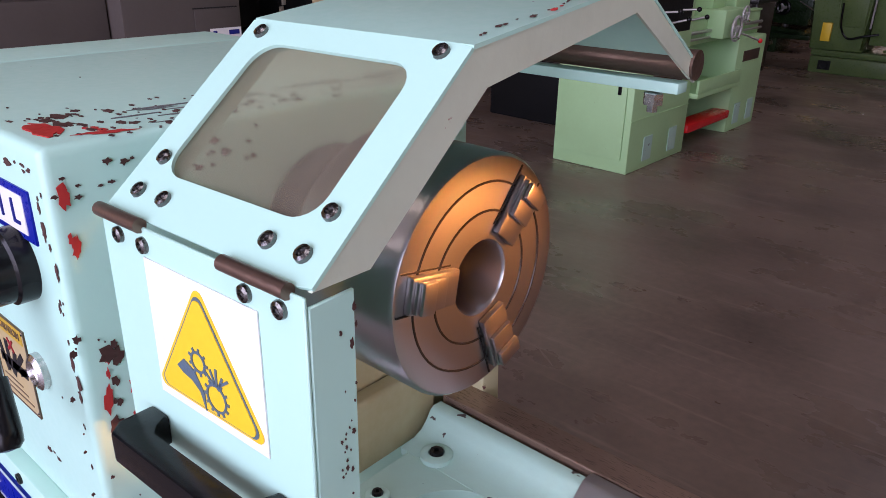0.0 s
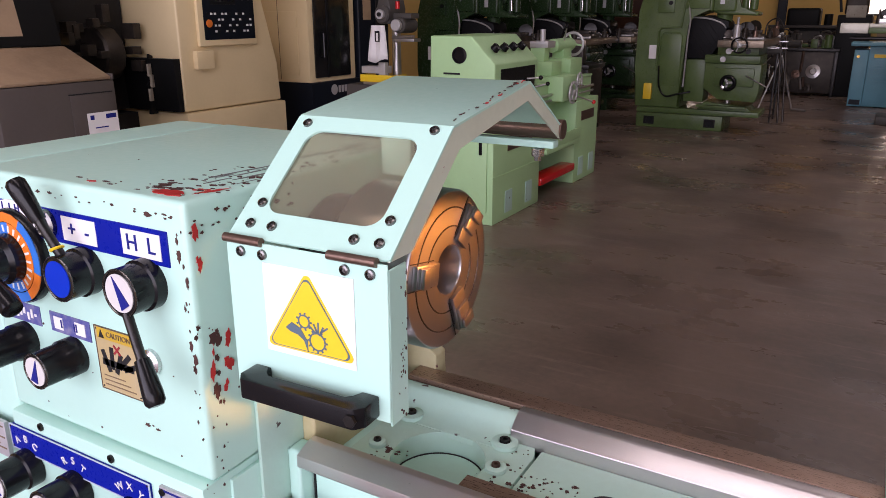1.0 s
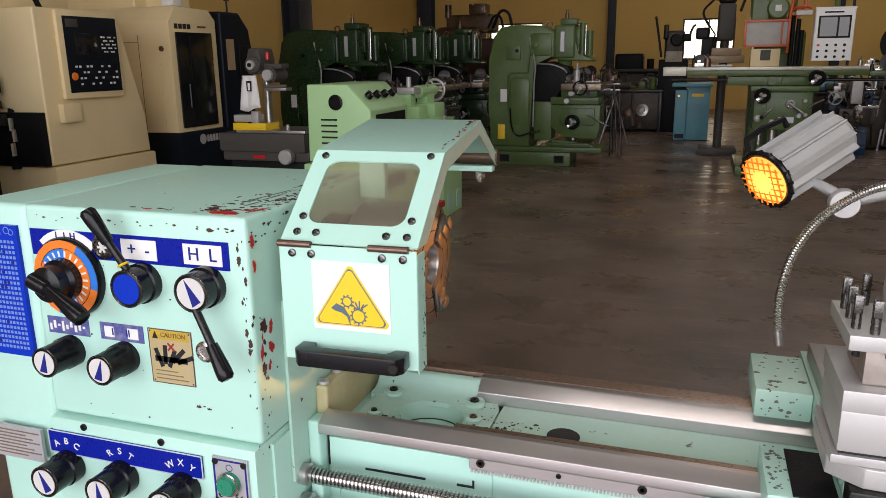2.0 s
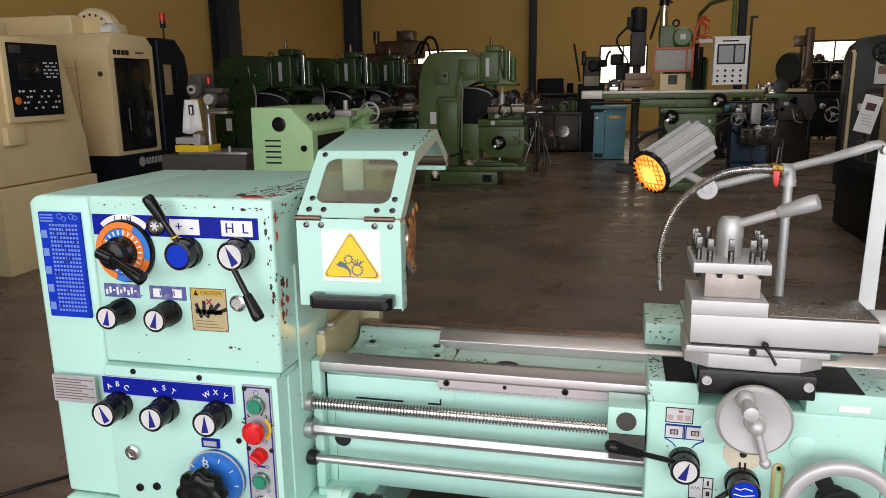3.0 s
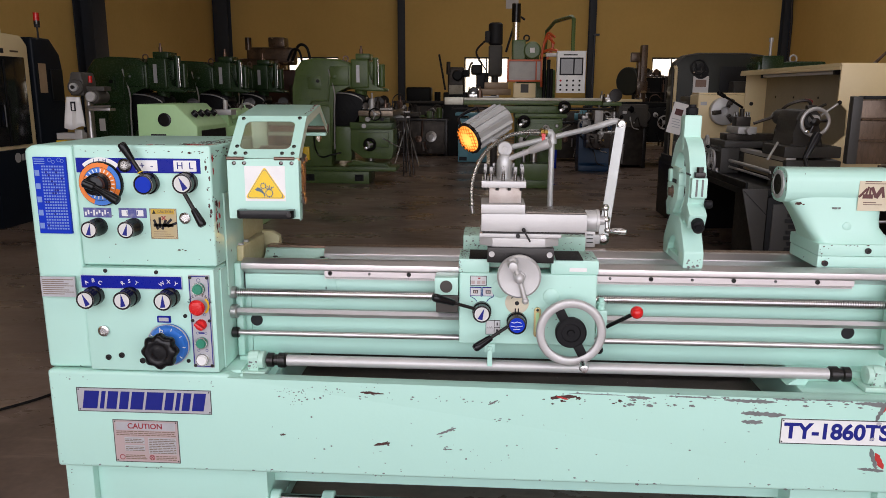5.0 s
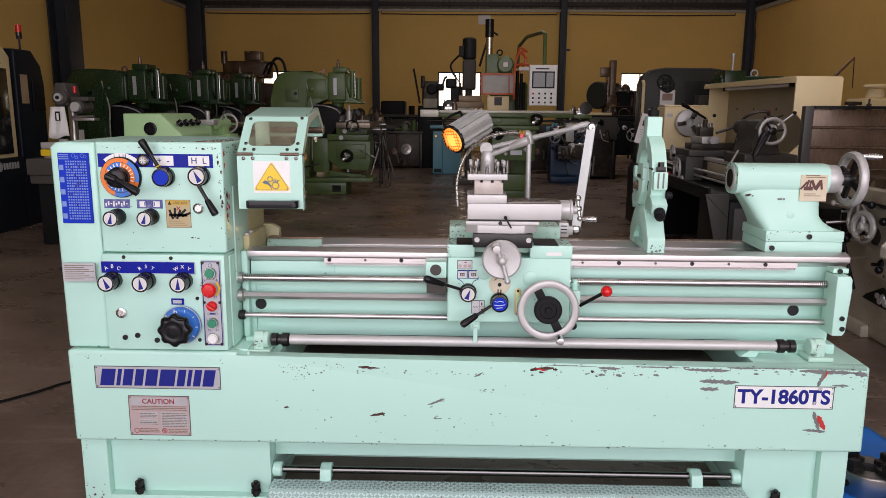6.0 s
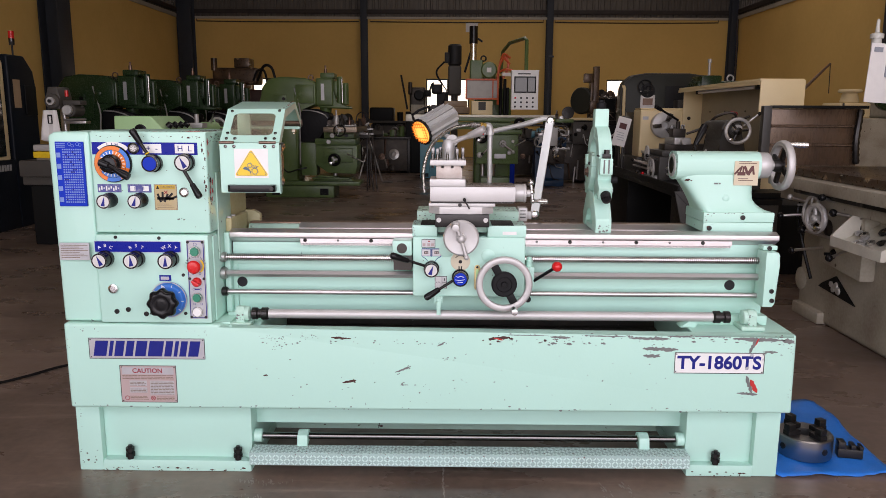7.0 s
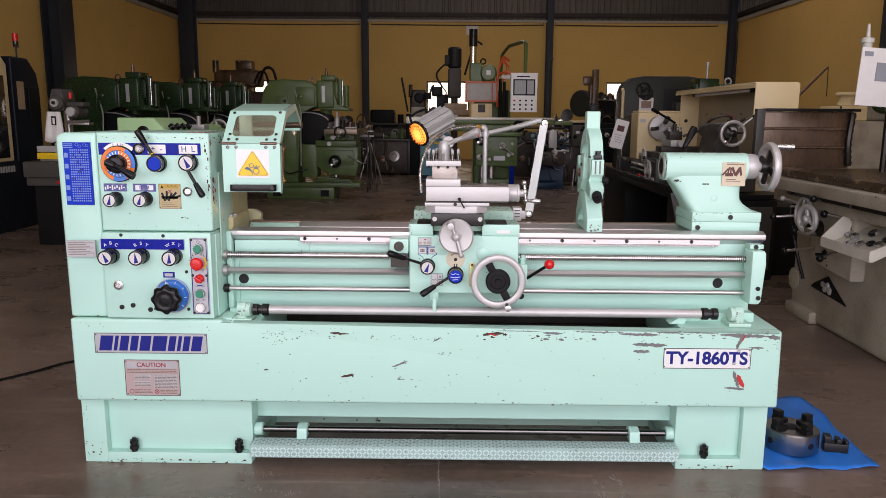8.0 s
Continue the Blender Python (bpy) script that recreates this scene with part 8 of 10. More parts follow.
part("table_stop", Form().box(-1.32, -1.005, -0.13, 0.28, 1.40, 1.52, 0.006), PALE, tb)
part("table_screw", Form().rod((-1.2, -0.06, 1.34), (1.5, -0.06, 1.34), 0.022, n=10), DARKSTEEL, tb)
handwheel(kn, (0.01, -0.24, 1.13), (0, -1, 0), 0.075, 0.032, BLACK, SATIN)
handwheel(tb, (0.67, -0.22, 1.37), (0, -1, 0), 0.075, 0.032, BLACK, SATIN)
handwheel(kn, (0.38, -0.20, 1.02), (0, -1, 0), 0.045, 0.016, SATIN, SATIN)
ball_lever(kn, (0.38, -0.22, 1.02), (0.56, -0.3, 0.88), 0.016, 0.03, SATIN)
for x0, x1, z0, z1 in ((-0.28, -0.25, 1.78, 2.14), (0.27, 0.30, 1.78, 2.14), (-0.25, 0.27, 1.78, 1.81), (-0.25, 0.27, 2.11, 2.14), (0.19, 0.21, 1.81, 2.11)):
    part("guard_bar", Form().box(x0, x1, -0.02, 0.02, z0, z1, 0.003), ORANGE_PAINT, mm, "orange guard frame bar")
part("guard_screen", Form().box(-0.25, 0.27, 0.022, 0.028, 1.81, 2.11, 0), material("frosted_guard_sheet", (0.40, 0.38, 0.34), 0.4, vary=0.25, scale=8, fine=60), mm)
part("work_block", Form().box(-0.17, 0.20, -0.02, 0.25, 1.516, 1.755, 0.008), CREAM, mm)
part("work_recess", Form().box(-0.05, 0.08, -0.024, -0.021, 1.60, 1.74, 0), GREY, mm)
hd = part("head", Form().box(-0.20, 0.02, 0.05, 0.5, 2.11, 2.46, 0.02, 3), MIDGREEN, mm)
part("motor", Form().rod((0.13, 0.02, 2.29), (0.13, 0.42, 2.29), 0.145, n=26, b=0.025), MIDGREEN, hd)
part("motor_bracket", Form().box(0.0, 0.26, 0.2, 0.5, 2.12, 2.40, 0.02), MIDGREEN, hd)
part("head_plate", Form().box(0.09, 0.17, 0.012, 0.019, 2.25, 2.33, 0), PAPER, hd)
part("lifting_eye", Form().torus((0.04, 0.25, 2.50), (0, 1, 0), 0.045, 0.014, 18, 6), SLATE, hd)
part("ram_post", Form().rod((-0.14, 0.3, 2.46), (-0.14, 0.3, 2.76), 0.06, n=20), CHROME, mm)
part("post_sleeve", Form().rod((-0.14, 0.3, 2.76), (-0.14, 0.3, 3.06), 0.075, n=20), BLACK, mm)
part("hanger", Form().pipe([(0.36, 0.35, 2.25), (0.38, 0.30, 2.62), (0.46, -0.3, 2.72), (0.62, -1.30, 2.70), (0.64, -1.40, 2.66), (0.64, -1.43, 2.17)], 0.030, 8), MIDGREEN, mm)
ROY = -1.55  # the read-out's front face
ro = part("read_out", Form().box(0.405, 0.825, ROY, ROY + 0.14, 1.605, 2.195, 0.014, 3), WHITE_PRINT, mm, "white hanging read-out unit with buttons")
for z0, z1 in ((2.180, 2.200), (1.600, 1.616)):
    part("read_out_lip", Form().box(0.400, 0.830, ROY - 0.004, ROY + 0.006, z0, z1, 0.003), WHITE_PRINT, ro)
part("screen_bezel", Form().box(0.445, 0.785, ROY - 0.008, ROY, 1.855, 2.105, 0.006), SLATE, ro)
part("screen", Form().box(0.465, 0.640, ROY - 0.011, ROY - 0.008, 1.875, 2.085, 0), SCREEN, ro)
part("side_display", Form().box(0.660, 0.765, ROY - 0.011, ROY - 0.008, 1.875, 2.085, 0), SMOKED, ro)
for i in range(4):
    for j in range(3):
        part("button", Form().turned([(0.016, 0), (0.014, 0.012), (0, 0.013)], (0.465 + i * 0.092, ROY, 1.645 + j * 0.066), (0, -1, 0), 12), RED if i == 0 and j == 2 else SLATE, ro)
part("read_out_mark", Form().box(0.50, 0.70, ROY - 0.0015, ROY + 0.0005, 2.135, 2.152, 0), SLATE, ro)
for pts, r in (([(0.28, 0.2, 2.1), (0.33, 0.1, 2.4), (0.42, 0.1, 2.52), (0.47, 0.1, 2.35), (0.38, 0.1, 2.15)], 0.022), ([(0.30, 0.15, 1.7), (0.29, 0.05, 2.2), (0.36, 0.05, 2.48), (0.50, 0.1, 2.40)], 0.020), ([(0.28, 0.1, 2.25), (0.42, 0.0, 2.30), (0.54, 0.0, 2.28)], 0.022), ([(0.32, 0.1, 2.4), (0.38, 0.0, 2.56), (0.50, 0.05, 2.50)], 0.02)):
    part("hose", Form().pipe(curve(pts, 6), r, 6), ORANGE_PAINT, mm)
part("valve_block", Form().box(0.36, 0.56, 0.05, 0.2, 2.19, 2.25, 0.01), PAPER, mm)
for x, z in ((0.36, 2.2), (0.43, 2.15), (0.48, 2.0)):
    part("cylinder", Form().rod((x, 0.3, 1.516), (x, 0.3, z), 0.03, n=10), SLATE, mm)

for x, z, q in ((-0.02, 0.82, 0.05), (0.16, 0.78, 0.035), (0.50, 0.86, 0.04), (0.56, 1.06, 0.03)):
    part("dial", Form().turned([(q, 0), (q, 0.03), (q * 0.6, 0.045), (0, 0.045)], (x, -0.136, z), (0, -1, 0), 16), SATIN, kn)
ball_lever(kn, (0.16, -0.15, 0.96), (0.02, -0.28, 0.84), 0.012, 0.026)
ball_lever(kn, (0.60, -0.14, 0.98), (0.80, -0.24, 1.10), 0.012, 0.026)
part("name_plate", Form().box(0.24, 0.44, -0.140, -0.136, 0.76, 0.84, 0), SILVER, kn)
fittings(tb, -0.92, -0.35, -0.06, 0.22, 1.515, 6, 31, 0.16)
fittings(tb, 1.32, 1.58, -0.05, 0.18, 1.45, 4, 32, 0.12)

# pillar drill and small grinder behind the table
dr = thing("pillar_drill", "dark pillar drill with a black motor", "drill", pose(1.58, 12.6, 0))
part("pillar", Form().rod((0, 0, 0), (0, 0, 2.6), 0.07, n=16).box(-0.3, 0.3, -0.3, 0.3, 0, 0.12, 0.02), GREY, dr)
part("head", Form().box(-0.13, 0.13, -0.4, 0.15, 1.85, 2.42, 0.04, 3).rod((0, -0.25, 1.70), (0, -0.25, 1.86), 0.06, n=14), GREY, dr)
part("motor", Form().rod((0.0, -0.15, 2.43), (0.0, -0.15, 2.84), 0.135, n=22, b=0.03).box(-0.20, -0.1, -0.3, -0.1, 2.48, 2.68, 0.02), FLAT_BLACK, dr)
part("gear_guard", Form().box(-0.46, -0.24, -0.2, 0.05, 1.88, 2.07, 0.05, 3).box(-0.36, -0.12, -0.15, 0.0, 1.62, 1.92, 0.02), FLAT_BLACK, dr)
part("feed_handles", Form().rod((-0.16, -0.42, 1.95), (-0.30, -0.46, 2.14), 0.012, n=8).rod((-0.16, -0.42, 1.95), (-0.20, -0.46, 1.74), 0.012, n=8).ball((-0.30, -0.46, 2.14), 0.024, 10), DARKSTEEL, dr)
part("table", Form().box(-0.3, 0.3, -0.5, 0.1, 1.5, 1.62, 0.015).box(-0.2, 0.25, -0.45, -0.1, 1.62, 1.74, 0.02), TAN_FLAT, dr)
part("cable", Form().pipe(curve([(0.2, -0.2, 2.3), (0.32, -0.2, 2.7), (0.42, -0.1, 2.95), (0.55, -0.1, 2.9)], 6), 0.022, 6), FLAT_BLACK, dr)
part("cable", Form().pipe(curve([(-0.2, -0.3, 2.5), (-0.36, -0.3, 2.3), (-0.24, -0.3, 2.05)], 6), 0.02, 6), FLAT_BLACK, dr)
sg = thing("bench_grinder", "grey surface grinder standing before a window", "grinder", pose(0.66, 16.6, 0))
part("body", Form().box(-0.3, 0.3, -0.3, 0.4, 0, 1.55, 0.03), SLATE, sg)
part("pale_box", Form().box(-0.16, 0.18, -0.34, -0.301, 1.50, 1.72, 0.01), GREYGREEN, sg)
part("column", Form().box(-0.2, 0.2, -0.2, 0.3, 1.55, 2.15, 0.05, 3), CASTING, sg)
part("wheel_head", Form().rod((0.05, -0.45, 1.95), (0.05, -0.2, 1.95), 0.13, n=26, b=0.03).box(0.16, 0.34, -0.3, 0.1, 1.92, 2.08, 0.03), SLATE, sg)
part("coolant_arm", Form().pipe(curve([(-0.25, -0.3, 1.6), (-0.32, -0.3, 2.0), (-0.40, -0.35, 2.44)], 5), 0.025, 7), FLAT_BLACK, sg)
part("coolant_arm", Form().pipe(curve([(0.3, -0.3, 2.0), (0.36, -0.3, 2.2), (0.42, -0.3, 2.26)], 5), 0.025, 7), FLAT_BLACK, sg)
part("indicator", Form().rod((-0.18, -0.3, 1.98), (-0.18, -0.2, 2.26), 0.05, n=12), CASTING, sg)

bc = thing("cabinet", "sky-blue sheet steel machine cabinet with louvres", "cabinet", pose(0.80, 14.6, 0) @ Matrix.Diagonal((0.86, 0.9, 0.72, 1)))
part("body", Form().box(0, 0.26, 0, 0.7, 0.02, 1.36, 0.012).box(0.265, 0.75, 0.03, 0.7, 0.02, 1.44, 0.012), SKYBLUE, bc)
part("top", Form().box(-0.08, 0.8, -0.05, 0.72, 1.445, 1.53, 0.012), SKYBLUE, bc)
part("warning_label", Form().box(0.36, 0.62, 0.025, 0.03, 1.18, 1.26, 0), YELLOW, bc)
part("round_lock", Form().turned([(0.03, 0), (0.03, 0.02), (0, 0.02)], (0.08, 0, 1.2), (0, -1, 0), 14), BRASS, bc)
for i in range(8):
    part("louvre", Form().box(0.36, 0.62, 0.022, 0.032, 0.55 + i * 0.06, 0.575 + i * 0.06, 0.003), SKYBLUE, bc)
part("pocket", Form().box(0.03, 0.23, -0.004, 0.001, 0.06, 0.18, 0), NAVY, bc)

gc = thing("surface_grinder", "dark grey grinder cabinet by the back wall", "grinder", pose(-1.05, 21.7, 0))
part("cabinet", Form().box(0, 1.15, 0, 0.9, 0, 1.2, 0.03), SLATE, gc)
part("door", Form().box(0.08, 0.75, -0.012, -0.001, 0.62, 1.12, 0.01), GREY, gc)
part("top_housing", Form().box(-0.1, 0.7, 0.1, 0.8, 1.2, 1.7, 0.08, 3).rod((0.9, 0.2, 1.2), (0.9, 0.2, 1.55), 0.1, n=14), SLATE, gc)
part("table", Form().box(-0.5, 2.4, -0.15, 0.5, 1.2, 1.27, 0.01), GREY, gc)
part("drawings_tag", Form().box(0.78, 0.95, -0.006, -0.001, 0.72, 0.84, 0), PAPER, gc)
yl = thing("cupboard", "yellow plywood cupboard by the back wall", "cupboard", pose(0.55, 22.4, 0))
part("body", Form().box(0, 0.9, 0, 0.5, 0, 1.4, 0.01), TAN_FLAT, yl)
part("door", Form().box(0.05, 0.44, -0.02, -0.001, 0.05, 1.35, 0.006), material("yellow_ply", (0.60, 0.40, 0.10), 0.5, vary=0.2, scale=4, fine=40), yl)
tr = thing("tripod_stand", "thin steel tripod stand on the floor", "stand", pose(-0.25, 13.6, 0))
part("tripod", Form().rod((0, 0, 0.9), (-0.25, -0.2, 0.02), 0.018, n=8).rod((0, 0, 0.9), (0.28, -0.15, 0.02), 0.018, n=8).rod((0, 0, 0.9), (0.0, 0.3, 0.02), 0.018, n=8).rod((0.28, -0.15, 0.03), (0.5, -0.2, 0.02), 0.025, n=8), STEEL, tr)

# cream lathe running away along the right aisle
wl = thing("engine_lathe", "cream and grey gap lathe with tall splash guard", "lathe", pose(3.68, 3.67, 0))
WLG = material("grey_lathe_paint", (0.055, 0.053, 0.049), 0.42, vary=0.35, scale=4, fine=50, specks=0.06, tint=(0.045, 0.04, 0.036), spec=0.3)
# the guard's inner shade is put into this tan; the bed strip shares it
DULL_TAN = material("shaded_guard_and_bed_tan", (0.42, 0.36, 0.25), 0.45, vary=0.25, scale=3, fine=40, tint=(0.30, 0.25, 0.17))
# local y runs along its bed, the tailstock end comes first
part("pedestal", Form().box(0.06, 0.82, 0.23, 1.05, 0, 0.735, 0.012), SLATE, wl)
part("pedestal", Form().box(0.06, 0.82, 2.9, 4.2, 0, 0.735, 0.012), SLATE, wl)
part("pedestal_plate", Form().box(0.10, 0.78, 0.218, 0.229, 0.10, 0.68, 0.004), WLG, wl)
for i in range(8):
    part("louvre", Form().prism("x", [(0.200, 0.250 + i * 0.047), (0.217, 0.250 + i * 0.047), (0.217, 0.278 + i * 0.047)], 0.20 + 0.015 * (i % 3), 0.56 + 0.02 * (i % 2), 0.0), FLAT_BLACK, wl)
# dark box added to stand for the black shadow behind the lathe
part("coolant_tank", Form().box(0.84, 1.32, 0.45, 2.6, 0, 0.66, 0.015), SLATE, wl)
part("chip_chute", Form().prism("y", [(-0.15, 0.80), (0.055, 0.80), (0.055, 0.10), (0.02, 0.10)], 0.235, 0.255, 0.002), WLG, wl)
part("chute_seam", Form().tilted(pose(-0.035, 0.2335, 0.68, 0, 45), 0.30, 0.003, 0.006, 0), FLAT_BLACK, wl)
part("tray", Form().box(-0.12, 0.9, 0.26, 3.3, 0.738, 0.79, 0.006).box(-0.12, -0.10, 0.26, 3.3, 0.79, 0.85, 0.004), SLATE, wl)
part("bed", Form().box(0.27, 0.67, 0.48, 3.2, 0.80, 1.00, 0.01), WLG, wl)
part("bed_slot", Form().box(0.262, 0.2695, 0.75, 1.35, 0.93, 0.95, 0), FLAT_BLACK, wl)
part("bedway", Form().box(0.26, 0.34, 0.46, 3.2, 1.002, 1.035, 0.004).box(0.58, 0.67, 0.46, 3.2, 1.002, 1.025, 0.004), SATIN, wl)
part("bed_strip", Form().box(0.245, 0.2615, 0.50, 1.45, 0.85, 0.995, 0.004), DULL_TAN, wl)
part("bed_end", Form().box(0.24, 0.68, 0.40, 0.478, 0.80, 1.02, 0.012), WLG, wl)
part("rod_bracket", Form().box(0.16, 0.25, 0.44, 0.56, 0.80, 0.96, 0.008).rod((0.20, 0.42, 0.90), (0.20, 0.44, 0.90), 0.028, n=14), WLG, wl)
part("headstock", Form().box(0.23, 0.95, 3.13, 3.50, 0.95, 1.543, 0.02, 3), CREAM, wl)
part("head_base", Form().box(0.20, 0.95, 3.10, 4.1, 0.74, 0.945, 0.012).box(0.26, 0.92, 3.505, 4.1, 0.95, 1.52, 0.02), WLG, wl)
part("head_cap", Form().box(0.24, 0.93, 3.16, 3.48, 1.545, 1.565, 0.006), CREAM, wl)
part("head_nameplate", Form().box(0.26, 0.33, 3.124, 3.129, 1.42, 1.46, 0), SILVER, wl)
ch = part("chuck", Form().turned([(0.09, 0), (0.155, 0.01), (0.16, 0.02), (0.16, 0.10), (0.15, 0.108), (0.05, 0.110), (0.045, 0.06), (0, 0.06)], (0.51, 3.12, 1.355), (0, -1, 0), 36), SATIN, wl, "worn bright three-jaw chuck")
for k in range(3):
    part("chuck_jaw", Form().box(-0.024, 0.024, -0.15, -0.11, 0.05, 0.15, 0.006).box(-0.022, 0.022, -0.19, -0.15, 0.08, 0.15, 0.006).turn(Matrix.Translation((0.51, 3.12, 1.355)) @ Matrix.Rotation(2.094 * k + 0.4, 4, "Y")), CASTING, ch)
part("carriage", Form().box(0.10, 0.74, 1.60, 2.15, 1.036, 1.10, 0.010).box(0.08, 0.26, 1.62, 2.12, 0.74, 1.035, 0.012), WLG, wl)
part("cross_slide", Form().box(0.16, 0.66, 1.74, 1.98, 1.10, 1.165, 0.008), CASTING, wl)
part("compound", Form().box(0.24, 0.42, 1.66, 2.04, 1.166, 1.235, 0.008).rod((0.33, 1.58, 1.20), (0.33, 1.66, 1.20), 0.035, n=16), SATIN, wl)
part("tool_post", Form().box(0.26, 0.40, 1.80, 1.94, 1.236, 1.33, 0.006).rod((0.33, 1.87, 1.33), (0.33, 1.87, 1.41), 0.024, n=12), CASTING, wl)
for k in range(3):
    part("clamp_screw", Form().rod((0.275, 1.82 + 0.05 * k, 1.33), (0.275, 1.82 + 0.05 * k, 1.375), 0.008, n=8), SCREW, wl)
    part("clamp_screw", Form().rod((0.385, 1.82 + 0.05 * k, 1.33), (0.385, 1.82 + 0.05 * k, 1.375), 0.008, n=8), SCREW, wl)
part("post_handle", Form().rod((0.33, 1.87, 1.42), (0.10, 1.72, 1.53), 0.012, n=10).rod((0.10, 1.72, 1.53), (0.02, 1.67, 1.565), 0.02, n=10, b=0.004), BLACK, wl)
part("lead_screw", Form().rod((0.17, 0.5, 0.91), (0.17, 3.12, 0.91), 0.017, n=10), SATIN, wl)
part("feed_rod", Form().rod((0.17, 0.5, 0.85), (0.17, 3.12, 0.85), 0.012, n=10), SATIN, wl)
handwheel(wl, (0.02, 1.72, 0.90), (-1, 0, 0), 0.11, 0.013, SATIN)
handwheel(wl, (0.02, 1.92, 1.06), (-1, 0, 0), 0.075, 0.011, SATIN)
for y, z, dy in ((1.66, 1.00, -0.10), (2.06, 0.92, 0.12), (2.10, 0.80, -0.14), (1.80, 0.80, -0.08)):
    ball_lever(wl, (0.07, y, z), (-0.07, y + dy, z + 0.05), 0.009, 0.019, RED if y == 1.80 else BLACK)
for y, z, q in ((1.70, 0.80, 0.03), (1.98, 0.98, 0.035), (2.08, 1.02, 0.025)):
    part("apron_dial", Form().turned([(q, 0), (q, 0.02), (q * 0.6, 0.03), (0, 0.03)], (0.08, y, z), (-1, 0, 0), 16), SATIN, wl)
ts2 = part("tailstock", Form().box(0.24, 0.70, 0.46, 0.98, 1.036, 1.13, 0.012).prism("y", [(0.29, 1.13), (0.33, 1.24), (0.325, 1.36), (0.36, 1.43), (0.48, 1.43), (0.515, 1.36), (0.51, 1.24), (0.57, 1.13)], 0.50, 0.92, 0.02).rod((0.42, 0.42, 1.355), (0.42, 1.12, 1.355), 0.072, n=22, b=0.01), WLG, wl)
part("quill", Form().rod((0.42, 1.12, 1.355), (0.42, 1.22, 1.355), 0.045, n=18, b=0.005), SATIN, ts2)
part("wheel_boss", Form().rod((0.42, 0.36, 1.355), (0.42, 0.42, 1.355), 0.038, n=16), SATIN, ts2)
handwheel(wl, (0.42, 0.36, 1.335), (0, -1, 0), 0.106, 0.016, SATIN, DARKSTEEL)
ball_lever(wl, (0.52, 0.5, 1.38), (0.64, 0.46, 1.49), 0.011, 0.018)
part("tail_lever", Form().rod((0.20, 0.52, 1.16), (0.10, 0.44, 1.02), 0.010, n=8), SATIN, ts2)
part("coolant_tap", Form().pipe(curve([(0.62, 0.95, 1.12), (0.62, 0.95, 1.44), (0.56, 0.95, 1.50), (0.44, 1.0, 1.46), (0.36, 1.08, 1.36), (0.20, 1.14, 1.29)], 6), 0.014, 7), CASTING, wl)
part("tap_body", Form().box(0.58, 0.66, 0.92, 0.98, 1.40, 1.46, 0.006).rod((0.66, 0.95, 1.43), (0.74, 0.93, 1.47), 0.012, n=8), CASTING, wl)
part("tap_handle", Form().pipe(curve([(0.62, 0.95, 1.47), (0.62, 0.95, 1.50), (0.56, 0.95, 1.512)], 5), 0.006, 7), INK_RED, wl)
gd = part("splash_guard", Form().box(0.70, 1.11, 0.645, 3.15, 1.785, 1.812, 0.005), CREAM, wl, "cream sheet-steel splash guard over the bed")
part("guard_lip", Form().box(0.694, 0.704, 0.645, 3.15, 1.755, 1.784, 0.002), CREAM, gd)
# cream sheet given the darker tan for the shade under the roof
part("guard_back", Form().box(0.99, 1.01, 0.66, 3.13, 1.08, 1.783, 0.003), DULL_TAN, gd)
part("guard_foot", Form().prism("y", [(0.80, 1.04), (0.99, 1.10), (0.99, 1.078), (0.80, 1.02)], 0.66, 3.13), DULL_TAN, gd)
part("guard_far_end", Form().box(0.755, 0.988, 3.105, 3.125, 1.06, 1.783, 0.003), CREAM, gd)
part("guard_near_end", Form().prism("y", [(0.70, 1.80), (0.696, 1.498), (0.785, 1.422), (0.793, 1.217), (0.69, 1.128), (0.69, 0.76), (1.11, 0.76), (1.11, 1.80)], 0.62, 0.642, 0.004), CREAM, gd)
for y in (1.1, 1.7, 2.3, 2.8):
    part("guard_bolt", Form().turned([(0.012, 0), (0.012, 0.005), (0.006, 0.008), (0, 0.008)], (0.99, y, 1.52), (-1, 0, 0), 10), DARKSTEEL, gd)
part("guard_plug", Form().turned([(0.022, 0), (0.022, 0.006), (0, 0.006)], (0.83, 3.105, 1.44), (0, -1, 0), 14), DARKSTEEL, gd)
tl = part("tube_light", Form().rod((0.76, 0.85, 1.742), (0.76, 2.55, 1.742), 0.018, n=12), PAPER, wl)
part("light_tray", Form().box(0.725, 0.795, 0.80, 2.60, 1.765, 1.784, 0.004), WLG, tl)
for y in (0.82, 2.56):
    part("lamp_holder", Form().box(0.735, 0.785, y, y + 0.04, 1.72, 1.765, 0.004), FLAT_BLACK, tl)
# switch post beside the headstock, with a hanging notice
part("switch_post", Form().rod((0.02, 3.12, 0.79), (0.02, 3.12, 1.47), 0.016, n=10).box(-0.05, 0.09, 3.08, 3.16, 1.30, 1.46, 0.008), WLG, wl)
nt = part("notice", Form().tilted(pose(-0.02, 3.04, 1.27, 0, 14, 4), 0.17, 0.003, 0.36, 0), PAPER, wl, "white notice sheet hanging on the lathe")
part("notice_print", Form().tilted(pose(-0.005, 3.036, 1.34, 0, 14, 4), 0.09, 0.004, 0.07, 0), INK_MAROON, nt)
for k in range(4):
    part("notice_line", Form().tilted(pose(-0.035, 3.036, 1.26 - 0.03 * k, 0, 14, 4), 0.10 - 0.012 * (k % 2), 0.004, 0.008, 0), SILVER, nt)

